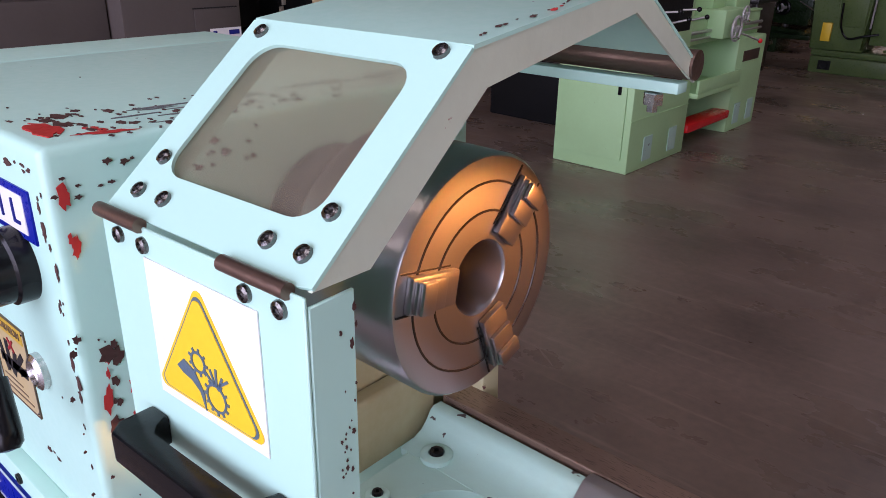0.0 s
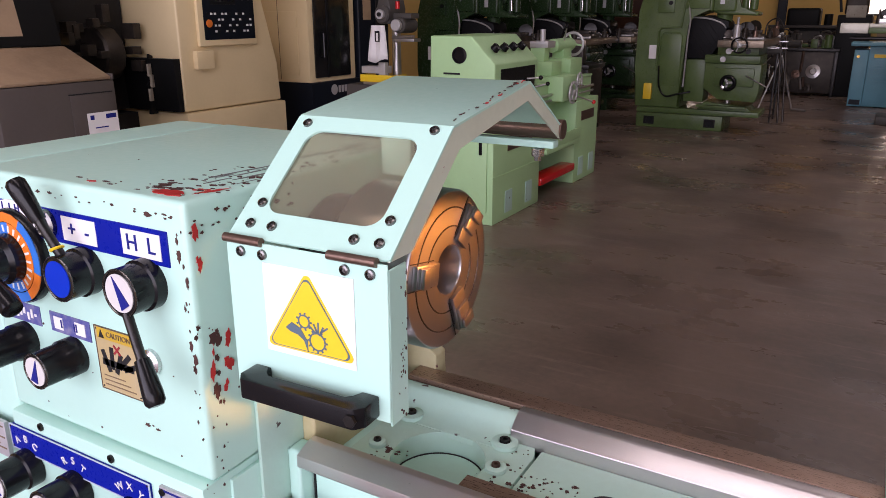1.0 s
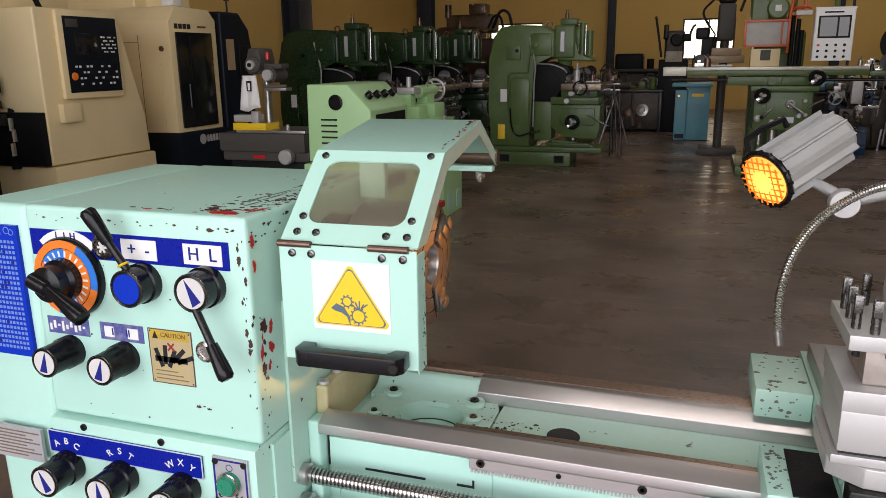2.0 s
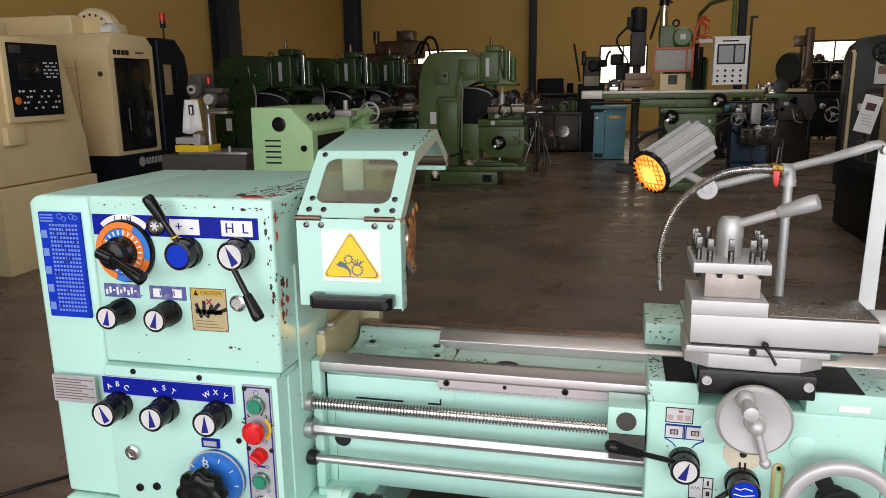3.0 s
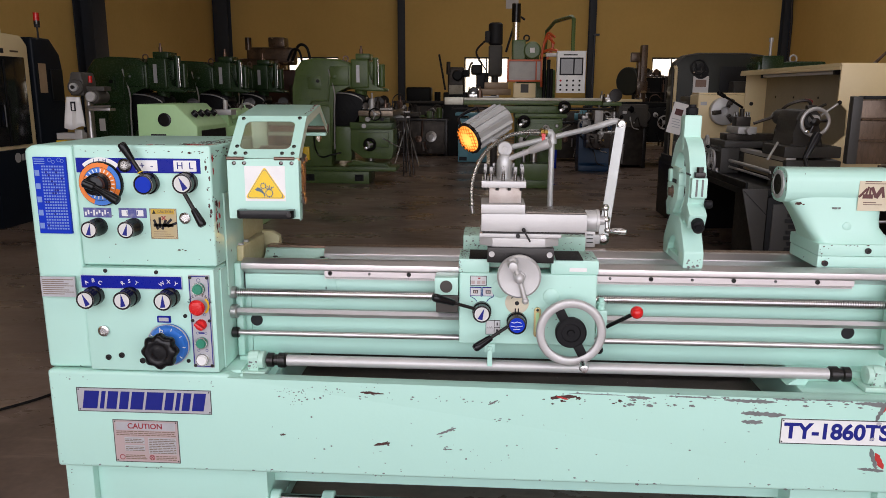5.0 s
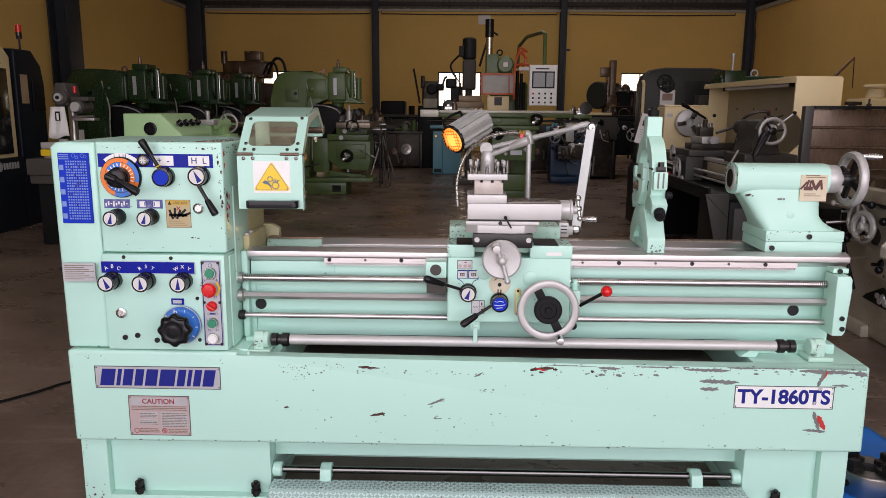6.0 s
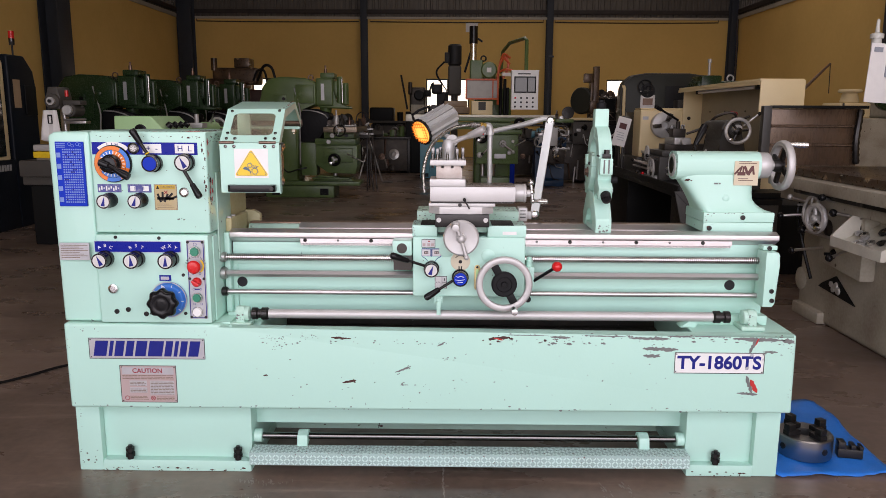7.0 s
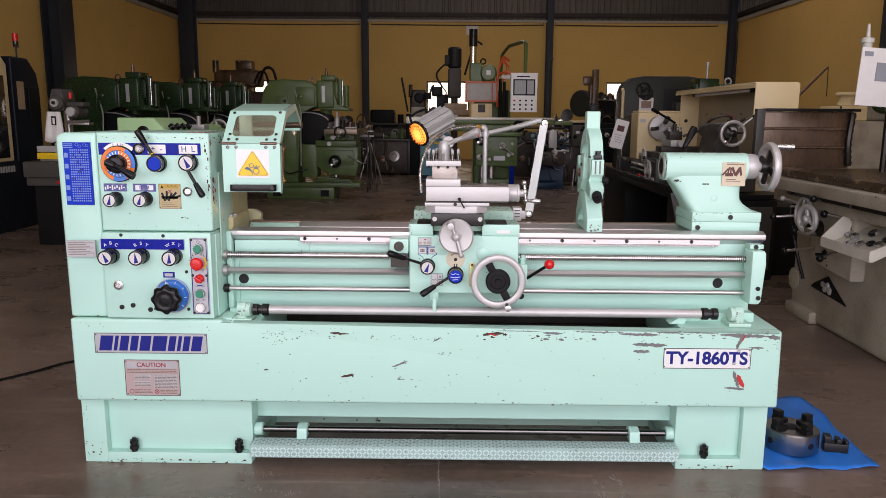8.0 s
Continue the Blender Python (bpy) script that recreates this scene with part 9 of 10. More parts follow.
# dark round-shouldered machine behind
dk = thing("gear_machine", "dark grey round-shouldered gear cutting machine", "machine tool", pose(4.58, 11.0, 0))
DK_GREY = material("dark_green_grey_paint", (0.036, 0.038, 0.032), 0.42, vary=0.3, scale=2.5, fine=40, spec=0.25)
part("body", Form().prism("y", [(0, 0), (0, 1.92), (0.05, 2.07), (0.20, 2.19), (0.42, 2.225), (1.22, 2.225), (1.50, 2.19), (1.64, 2.07), (1.69, 1.92), (1.69, 0)], 0, 0.30, 0.03, 3), DK_GREY, dk)
part("edge_bead", Form().pipe([(0.01, -0.004, 0.3), (0.01, -0.004, 1.92), (0.06, -0.004, 2.06), (0.21, -0.004, 2.175), (0.43, -0.004, 2.21), (1.22, -0.004, 2.21), (1.48, -0.004, 2.175), (1.62, -0.004, 2.06), (1.67, -0.004, 1.92), (1.67, -0.004, 0.3)], 0.012, 6), GREY, dk)
handwheel(dk, (0.42, -0.06, 1.985), (0, -1, 0), 0.12, 0.014, FLAT_BLACK, FLAT_BLACK)
part("vent", Form().turned([(0.13, 0), (0.13, 0.01), (0.10, 0.016), (0, 0.016)], (0.48, -0.002, 1.92), (0, -1, 0), 24), FLAT_BLACK, dk)
part("vent_bars", Form().box(0.40, 0.56, -0.024, -0.018, 1.91, 1.93, 0).box(0.47, 0.49, -0.024, -0.018, 1.83, 2.0, 0), GREY, dk)
part("notice", Form().box(0.36, 0.62, -0.008, -0.002, 1.52, 1.84, 0), PAPER, dk)
part("notice_print", Form().box(0.40, 0.58, -0.010, -0.008, 1.66, 1.78, 0), RUSTY, dk)
# flat black plate stands for the dark inside of the opening
part("opening", Form().box(0.80, 1.30, -0.01, -0.002, 1.55, 2.0, 0.003), FLAT_BLACK, dk)
part("spindle_box", Form().box(0.95, 1.35, -0.3, -0.011, 1.45, 1.75, 0.02).box(1.05, 1.2, -0.4, -0.05, 1.2, 1.45, 0.01), GREY, dk)
part("work_head", Form().rod((0.85, -0.25, 1.42), (1.1, -0.25, 1.42), 0.09, n=16).box(0.5, 1.3, -0.35, -0.02, 1.1, 1.25, 0.01), CASTING, dk)
part("oil_pipe", Form().rod((0.05, -0.06, 0.4), (0.05, -0.06, 1.95), 0.028, n=10).rod((0.05, -0.06, 1.95), (0.05, 0.02, 2.0), 0.028, n=10), CREAM, dk, "cream oil pipe up the machine's edge")
gm2 = thing("milling_machine", "green overarm milling machine behind the lathe", "milling machine", pose(5.55, 9.2, 0))
part("body", Form().box(0, 0.7, 0, 1.0, 0, 1.7, 0.04).box(-0.15, 0.85, 0.1, 0.6, 1.84, 2.02, 0.05, 3).box(-0.1, 0.22, 0.05, 0.6, 1.7, 2.10, 0.03), DIMGREEN, gm2)
part("post", Form().rod((0.06, 0.2, 2.10), (0.06, 0.2, 2.36), 0.022, n=10).rod((0.06, 0.2, 2.30), (0.06, 0.2, 2.36), 0.034, n=10), SATIN, gm2)
part("lifting_eye", Form().torus((0.40, 0.2, 2.06), (0, 1, 0), 0.05, 0.014, 16, 6), SATIN, gm2)

# planer with a dark wheel at the back
pl = thing("planer", "grey planing machine with a dark wheel", "machine tool", pose(4.2, 14.5, 0))
part("upright", Form().box(0.50, 0.63, -0.2, 0.03, 0, 2.55, 0.02).box(0.43, 0.495, -0.25, 0.03, 1.5, 2.2, 0.015).box(0.30, 0.49, -0.1, 0.03, 2.20, 2.40, 0.02).box(0.42, 0.64, -0.3, -0.205, 1.55, 1.80, 0.02), BROWN_STEEL, pl)
part("wheel", Form().rod((0.25, 0.02, 1.80), (0.36, 0.12, 1.80), 0.30, n=36, b=0.02), DK_GREY, pl)
part("bed", Form().box(0.0, 2.0, -0.6, 0.6, 0.55, 1.25, 0.03).box(0.2, 0.5, -0.3, 0.3, 0, 0.55, 0.02).box(1.4, 1.8, -0.3, 0.3, 0, 0.55, 0.02).box(-0.4, 2.2, -0.5, 0.5, 1.255, 1.36, 0.01), SLATE, pl)
part("gear_box", Form().box(-0.05, 0.55, -0.95, -0.601, 0.86, 1.32, 0.02).box(0.02, 0.48, -0.962, -0.951, 0.92, 1.26, 0.008), GREY, pl)
handwheel(pl, (-0.25, -0.66, 1.05), (0, -1, 0), 0.11, 0.014, SATIN)
handwheel(pl, (0.95, -0.66, 0.95), (0, -1, 0), 0.13, 0.016, SATIN)
ball_lever(pl, (-0.1, -0.62, 1.2), (-0.3, -0.75, 1.35), 0.012, 0.03)
fittings(pl, -0.35, 2.0, -0.45, 0.3, 1.362, 22, 77, 0.22)
part("table_rail", Form().box(-0.35, 0.5, -0.55, -0.1, 1.365, 1.42, 0.01), CREAM, pl)
part("thin_post", Form().rod((-0.58, -0.7, 0.0), (-0.58, -0.7, 2.72), 0.024, n=10).box(-0.60, -0.48, -0.73, -0.67, 2.70, 2.74, 0.005), COLUMN, pl)

# low blue machine base with a heap of fittings, behind the read-out mill
bb = thing("shaping_machine", "deep blue shaping machine base heaped with fittings", "machine tool", pose(3.25, 12.9, 0))
DEEPBLUE = material("deep_blue_machine_paint", (0.010, 0.045, 0.11), 0.35, vary=0.35, scale=4, fine=50, tint=(0.010, 0.035, 0.08), spec=0.3)
part("base", Form().prism("x", [(0.0, 0.0), (0.0, 0.12), (0.06, 0.16), (0.06, 0.82), (0.6, 0.82), (0.6, 0.0)], 0.04, 0.64, 0.02), DEEPBLUE, bb)
part("body", Form().box(0.06, 0.68, 0.05, 0.58, 0.822, 1.02, 0.03, 3), DEEPBLUE, bb)
part("ram", Form().box(0.22, 0.46, -0.35, 0.75, 1.025, 1.16, 0.02), CASTING, bb)
part("tool_head", Form().box(0.26, 0.42, -0.47, -0.352, 0.86, 1.22, 0.012).rod((0.34, -0.41, 1.22), (0.34, -0.41, 1.34), 0.02, n=10), SATIN, bb)
part("table", Form().box(0.12, 0.58, -0.45, -0.02, 0.50, 0.78, 0.01), CASTING, bb)
handwheel(bb, (0.10, -0.05, 0.92), (0, -1, 0), 0.10, 0.014, SATIN)
ball_lever(bb, (0.62, 0.04, 0.9), (0.74, -0.08, 1.08), 0.012, 0.026)
fittings(bb, 0.10, 0.64, 0.1, 0.55, 1.022, 10, 55, 0.2)
fittings(bb, 0.16, 0.54, -0.40, -0.08, 0.782, 5, 56, 0.14)

def lever_cluster(parent, x0, x1, y, z0, z1, n, seed):
    """Handles, knobs, valves and bent pipes standing out of a machine's dark face at depth y."""
    r = random.Random(seed)
    for i in range(n):
        x, z, s = r.uniform(x0, x1), r.uniform(z0, z1), r.uniform(0.6, 1.5)
        a = Vector((x, y + 0.02, z))
        b = a + Vector((r.uniform(-0.10, 0.10), -0.08 - 0.08 * r.random(), r.uniform(-0.08, 0.10))) * s
        k = i % 4
        mat = (CHROME, CASTING, SATIN, BLACK, DARKSTEEL)[r.randrange(5)]
        if k == 0:
            f = Form().rod(a, b, 0.010 * s, n=8).ball(b, 0.022 * s, 10)
        elif k == 1:
            f = Form().turned([(0.045 * s, 0), (0.05 * s, 0.03), (0.02 * s, 0.05), (0.02 * s, 0.09), (0, 0.09)], a, (b - a).normalized(), 16)
        elif k == 2:
            f = Form().pipe(curve([a, b, b + Vector((0.05, 0, -0.16)) * s, b + Vector((0.16, 0.06, -0.2)) * s], 4), 0.010, 6)
        else:
            f = Form().box(a.x - 0.05 * s, a.x + 0.05 * s, y - 0.06 * s, y + 0.02, a.z - 0.03 * s, a.z + 0.04 * s, 0.008)
        part("control_fitting", f, mat, parent)


lever_cluster(bb, 0.08, 0.62, 0.05, 0.55, 1.05, 26, 91)
lever_cluster(bb, 0.14, 0.56, -0.45, 0.52, 0.78, 8, 92)
lever_cluster(pl, 0.05, 1.9, -0.60, 0.65, 1.22, 26, 93)
lever_cluster(pl, 0.0, 0.5, -0.955, 0.9, 1.28, 7, 94)
lever_cluster(gc, 0.0, 1.1, 0.0, 0.3, 1.15, 8, 95)
lever_cluster(dk, 0.1, 1.5, 0.0, 0.7, 1.5, 24, 96)
rk = thing("storage_rack", "dark steel rack heaped with oily castings", "rack", pose(5.75, 20.2, 0))
for x in (0.0, 0.85, 1.70):
    for y in (0.0, 0.5):
        part("post", Form().box(x - 0.025, x + 0.025, y - 0.025, y + 0.025, 0, 2.02, 0.004), CASTING, rk)
for z in (0.35, 0.95, 1.55, 2.0):
    part("shelf", Form().box(-0.02, 1.72, 0.026, 0.474, z, z + 0.03, 0.003), CASTING, rk)
part("back_sheet", Form().box(-0.02, 1.72, 0.53, 0.535, 0.1, 2.0, 0), SLATE, rk)
for z, seed in ((0.38, 41), (0.98, 42), (1.58, 43), (2.03, 44)):
    fittings(rk, 0.1, 1.6, 0.1, 0.4, z, 13, seed, 0.16 if z > 2 else 0.3)

# faded grey universal miller at the right aisle
gg = thing("universal_miller", "faded grey universal milling machine with oily table", "milling machine", pose(4.19, 0.2, 0))
part("body", Form().box(0.0, 1.1, -0.3, 2.62, 0.0, 0.86, 0.04, 3), GREYGREEN, gg)
part("foot", Form().box(-0.04, 1.14, -0.34, 0.6, 0.0, 0.10, 0.01), GREYGREEN, gg)
part("foot", Form().box(-0.05, 1.14, 2.2, 2.60, 0.0, 0.09, 0.02), GREYGREEN, gg)
part("round_cover", Form().turned([(0.085, 0), (0.085, 0.006), (0.075, 0.010), (0, 0.010)], (-0.001, 2.58, 0.26), (-1, 0, 0), 24), GREYGREEN, gg)
part("emblem", Form().prism("x", [(1.80, 0.235), (2.30, 0.265), (2.25, 0.30), (2.07, 0.385)], -0.012, -0.001, 0.004), SLATE, gg, "dark triangular cast emblem plate")
f = Form()
for i in range(4):
    f.turned([(0.03 - 0.004 * i, 0), (0.02, 0.012), (0, 0.012)], (-0.011, 2.02 + 0.03 * i, 0.29 + 0.03 * (i % 2)), (-1, 0, 0), 12)
part("emblem_relief", f, SATIN, gg)
bd = part("bed", Form().box(-0.24, 1.0, -0.6, 2.76, 0.96, 1.04, 0.012).box(-0.16, 0.98, -0.5, 2.70, 0.86, 0.958, 0.006), GREYGREEN, gg)
part("oily_table", Form().box(-0.14, 0.95, -0.6, 2.69, 1.042, 1.10, 0.008), BROWN_STEEL, gg)
PANEL_STEEL = material("oil_filmed_sheet", (0.15, 0.095, 0.058), 0.28, 0.35, vary=0.45, scale=5, fine=60, tint=(0.050, 0.030, 0.019), stretch=(1, 1, 0.25), specks=0.06, speck_colour=(0.26, 0.18, 0.11), speck_scale=9)
sp = part("splash_panel", Form().box(-0.27, 0.40, 2.73, 2.75, 1.10, 1.525, 0.003), PANEL_STEEL, gg, "oil-streaked brown splash panel")
for z in (1.245, 1.385):
    part("panel_rib", Form().prism("x", [(2.729, z), (2.700, z + 0.006), (2.700, z + 0.016), (2.729, z + 0.022)], -0.27, 0.36), PANEL_STEEL, sp)
part("panel_post", Form().box(-0.335, -0.272, 2.70, 2.76, 1.10, 1.545, 0.006), WLG, sp)
part("panel_cap", Form().box(-0.272, 0.44, 2.69, 2.77, 1.526, 1.548, 0.004), SLATE, sp)
part("panel_spring", Form().pipe(curve([(0.385, 2.70, 1.12), (0.365, 2.69, 1.3), (0.385, 2.70, 1.52)], 8), 0.022, 8, 0.006), DARKSTEEL, sp)
part("second_panel", Form().box(0.62, 0.66, -0.3, 0.82, 1.10, 1.50, 0.005), SLATE, gg)
tray = Form().prism("y", [(-0.01, 0.775), (-0.27, 0.640), (-0.29, 0.640), (-0.29, 0.690), (-0.30, 0.690), (-0.30, 0.628), (-0.27, 0.626), (-0.01, 0.760)], 1.22, 1.76).prism("y", [(-0.30, 0.628), (-0.01, 0.760), (-0.01, 0.86), (-0.16, 0.84), (-0.30, 0.69)], 1.76, 1.772).prism("y", [(-0.30, 0.628), (-0.01, 0.760), (-0.01, 0.82), (-0.12, 0.765), (-0.30, 0.69)], 1.208, 1.22).turn(Matrix.Translation((0.02, -0.10, 0.04)))
part("nut_tray", tray, material("pale_tray_paint", (0.72, 0.69, 0.60), 0.4, vary=0.25, scale=8, fine=60), gg, "pale sheet tray holding loose nuts")
rr = random.Random(3)
for i in range(16):
    y, x = 1.25 + 0.47 * rr.random(), -0.07 - 0.17 * rr.random()
    part("nut", Form().turned([(0.022, 0), (0.026, 0.006), (0.026, 0.020), (0.012, 0.022), (0.012, 0.006), (0, 0.006)], (x + 0.02, y - 0.10, 0.642 + (x + 0.27) * 0.519 + 0.041), (-0.46, 0, 0.89), 6), (CHROME, DARKSTEEL, SATIN)[i % 3], gg)
handwheel(gg, (-0.20, 2.12, 0.83), (-1, 0, 0.1), 0.10, 0.012, SATIN)
handwheel(gg, (-0.24, 1.96, 0.80), (-1, -0.2, 0), 0.085, 0.020, SATIN, SATIN)
ball_lever(gg, (-0.10, 1.66, 0.84), (-0.22, 1.78, 0.86), 0.010, 0.026)
ball_lever(gg, (-0.10, 2.0, 0.66), (-0.22, 2.18, 0.69), 0.010, 0.03)
ball_lever(gg, (-0.10, 2.2, 0.86), (-0.24, 2.36, 0.90), 0.010, 0.02, SATIN)
for y, z, q in ((1.70, 0.78, 0.045), (1.84, 0.70, 0.05), (2.06, 0.72, 0.06), (1.96, 0.56, 0.035), (2.30, 0.70, 0.04), (2.40, 0.84, 0.03)):
    part("control_dial", Form().turned([(q, 0), (q, 0.04), (q * 0.7, 0.055), (q * 0.3, 0.06), (q * 0.3, 0.10), (0, 0.10)], (-0.06, y, z), (-1, 0, 0), 18), (SATIN, BLACK, CASTING)[int(y * 10) % 3], gg)
for a, b in (((-0.10, 1.78, 0.62), (-0.26, 1.70, 0.58)), ((-0.10, 2.10, 0.58), (-0.24, 2.26, 0.53)), ((-0.10, 2.34, 0.78), (-0.28, 2.40, 0.76)), ((-0.10, 1.92, 0.90), (-0.26, 1.86, 0.95))):
    ball_lever(gg, a, b, 0.010, 0.024)
part("coolant_hose", Form().pipe(curve([(-0.02, 2.45, 0.95), (-0.12, 2.48, 0.80), (-0.10, 2.40, 0.55), (-0.03, 2.38, 0.30)], 6), 0.012, 7), BLACK, gg)
part("gear_case", Form().prism("x", [(1.62, 0.44), (2.16, 0.48), (2.20, 0.86), (1.62, 0.86)], -0.10, 0.0, 0.02), GREYGREEN, gg)
part("dog_rail", Form().box(-0.20, -0.181, 0.2, 2.4, 0.93, 0.98, 0.004), DARKSTEEL, bd)
for y in (0.5, 0.95, 1.5, 1.95, 2.3):
    part("trip_dog", Form().box(-0.222, -0.20, y - 0.022, y + 0.022, 0.935, 0.985, 0.004), CASTING, bd)
part("gear_bracket", Form().box(0.2, 0.6, 0.85, 1.3, 1.10, 1.2, 0.01).rod((0.3, 0.9, 1.25), (0.3, 1.25, 1.25), 0.05, n=14), CASTING, gg)
part("head", Form().box(0.25, 0.85, -0.3, 0.75, 1.10, 1.66, 0.04, 3).box(0.1, 0.3, 0.3, 0.7, 1.2, 1.5, 0.02), GREY, gg)
part("spindle", Form().rod((0.45, 0.75, 1.3), (0.45, 1.05, 1.3), 0.08, n=18, b=0.01), SATIN, gg)
part("white_post", Form().rod((0.16, 2.18, 1.70), (0.16, 2.18, 1.98), 0.032, n=18).turned([(0.042, 0), (0.042, 0.03), (0.014, 0.04), (0.010, 0.12), (0, 0.13)], (0.16, 2.18, 1.98), (0, 0, 1), 16), material("white_post_paint", (0.6, 0.6, 0.55), 0.4, vary=0.2, scale=8, fine=60), gg)
part("post_arm", Form().rod((0.16, 2.18, 1.72), (0.45, 2.35, 1.72), 0.018, n=8).rod((0.45, 2.35, 1.10), (0.45, 2.35, 1.74), 0.022, n=8), DARKSTEEL, gg)
ns = part("notice_board", Form().tilted(pose(0.23, 2.09, 1.745, 0, 3, 8), 0.34, 0.006, 0.38, 0), PAPER, gg, "white printed notice sheet on a post")
part("notice_print", Form().tilted(pose(0.26, 2.088, 1.78, 0, 3, 8), 0.16, 0.006, 0.12, 0).tilted(pose(0.12, 2.068, 1.90, 0, 3, 8), 0.06, 0.006, 0.03, 0), material("grey_print", (0.3, 0.32, 0.36), 0.6, vary=0.2), ns)

# jib with its hook far right, and a green machine under it
jb = thing("jib_arm", "thin dark jib arm with a hanging hook", "jib", pose(9.2, 13.2, 0))
part("arm", Form().rod((-0.72, 0, 1.62), (0.18, 0, 2.56), 0.045, 0.022, n=8).rod((-0.72, 0, 0), (-0.72, 0, 1.75), 0.06, n=10), RUSTY, jb)
part("hook_line", Form().rod((0.18, 0, 2.56), (0.20, 0, 1.95), 0.009, n=6), FLAT_BLACK, jb)
part("counterweight", Form().turned([(0.02, 0), (0.07, 0.08), (0.085, 0.2), (0.03, 0.36), (0, 0.38)], (-0.66, 0, 1.66), (0.70, 0, 0.72), 12), RUSTY, jb)
om = thing("old_grinder", "cream and green grinding machine beside the side wall", "grinder", pose(8.6, 11.2, 0))
part("body", Form().box(-0.6, 1.4, -0.4, 0.6, 0, 1.45, 0.04), GREYGREEN, om)
part("work_head", Form().box(-0.1, 0.45, -0.3, 0.4, 1.452, 1.72, 0.04, 3).rod((0.15, -0.1, 1.72), (0.15, -0.1, 1.90), 0.16, 0.13, 24, 0.02).rod((0.15, -0.1, 1.90), (0.15, -0.1, 1.96), 0.20, n=24, b=0.02), CREAM, om)
part("wheel_head", Form().box(0.75, 1.35, -0.3, 0.45, 1.452, 2.02, 0.08, 3), GREYGREEN, om)
part("wheel_guard", Form().rod((0.70, -0.42, 1.82), (0.70, -0.30, 1.82), 0.24, n=32, b=0.02), DIMGREEN, om)
handwheel(om, (0.70, -0.50, 1.82), (0, -1, 0), 0.13, 0.02, SATIN, DARKSTEEL)
part("dresser", Form().rod((-0.35, -0.3, 1.452), (-0.35, -0.3, 1.60), 0.05, n=14).box(-0.45, -0.2, -0.36, -0.24, 1.60, 1.66, 0.01), CASTING, om)
part("coolant_pipe", Form().pipe(curve([(1.2, -0.35, 1.6), (1.05, -0.45, 2.1), (0.9, -0.45, 2.16), (0.78, -0.45, 2.06)], 6), 0.02, 7), CHROME, om)
fittings(om, -0.5, 0.6, -0.36, -0.2, 1.452, 6, 88, 0.16)

# ---- chips and scrapes in the paint ----
def flake(form, at, u, v, w, h, seed, n=11, lift=0.0005):
    """An irregular thin flake of width w and height h on the plane of u and v."""
    r = random.Random(seed)
    at, u, v = Vector(at), Vector(u), Vector(v)
    nn = u.cross(v).normalized() * lift * (0.4 + 1.2 * r.random())
    pts = []
    for i in range(n):
        a = 2 * math.pi * (i + 0.5 * r.random()) / n
        k = (0.42 if i % 2 else 0.70) + 0.42 * r.random()
        pts.append(at + u * (w / 2 * k * math.cos(a)) + v * (h / 2 * k * math.sin(a)))
    low = [form.bm.verts.new(p - nn * 0.2) for p in pts]
    top = [form.bm.verts.new(p + nn) for p in pts]
    form.bm.faces.new(top)
    for i in range(n):
        form.bm.faces.new((low[i], low[(i + 1) % n], top[(i + 1) % n], top[i]))


FRONT = ((1, 0, 0), (0, 0, 1))
TOP = ((1, 0, 0), (0, 1, 0))
SIDE = ((0, 1, 0), (0, 0, 1))


def scatter(parent, name, mat, spots, plane, seed, label=""):
    """spots: centre, spread along the plane's axes, count, largest and smallest size, stretch."""
    f = Form()
    r = random.Random(seed)
    u, v = Vector(plane[0]), Vector(plane[1])
    for c, su, sv, count, big, small, stretch in spots:
        for i in range(count):
            p = Vector(c) + u * (su * (r.random() - 0.5)) + v * (sv * (r.random() - 0.5))
            s = small + (big - small) * r.random() ** 2.5
            flake(f, p, u, v, s * stretch, s, r.random())
    return tagged(part(name, f, mat, parent, label), kind="stuff")


N = -0.0002
scatter(lathe, "paint_scrape", CHIP_GREY, [
    ((2.55, N, 0.612), 0.30, 0.018, 10, 0.010, 0.003, 2.6), ((2.35, N, 0.622), 0.9, 0.016, 44, 0.008, 0.002, 2.4),
    ((1.95, N, 0.60), 0.35, 0.025, 24, 0.012, 0.003, 2.0), ((1.15, N, 0.60), 0.8, 0.03, 30, 0.008, 0.003, 1.5),
    ((0.87, N, 0.585), 0.10, 0.05, 18, 0.008, 0.003, 1.3), ((1.36, N, 0.43), 0.06, 0.02, 6, 0.010, 0.004, 2.5),
    ((1.52, N, 0.53), 0.05, 0.03, 6, 0.008, 0.003, 2.0), ((1.70, N, 0.46), 2.0, 0.28, 34, 0.007, 0.0025, 1.4),
    ((1.4, N, 0.322), 2.6, 0.008, 26, 0.008, 0.003, 2.0)], FRONT, 5, "bare grey iron scrapes along the stand's edge")
scatter(lathe, "paint_scrape", CHIP, [
    ((1.80, N, 0.60), 0.3, 0.03, 10, 0.012, 0.004, 2.0), ((0.80, N, 0.455), 0.01, 0.006, 2, 0.012, 0.006, 1.5)], FRONT, 6, "reddish brown filler showing through chips")
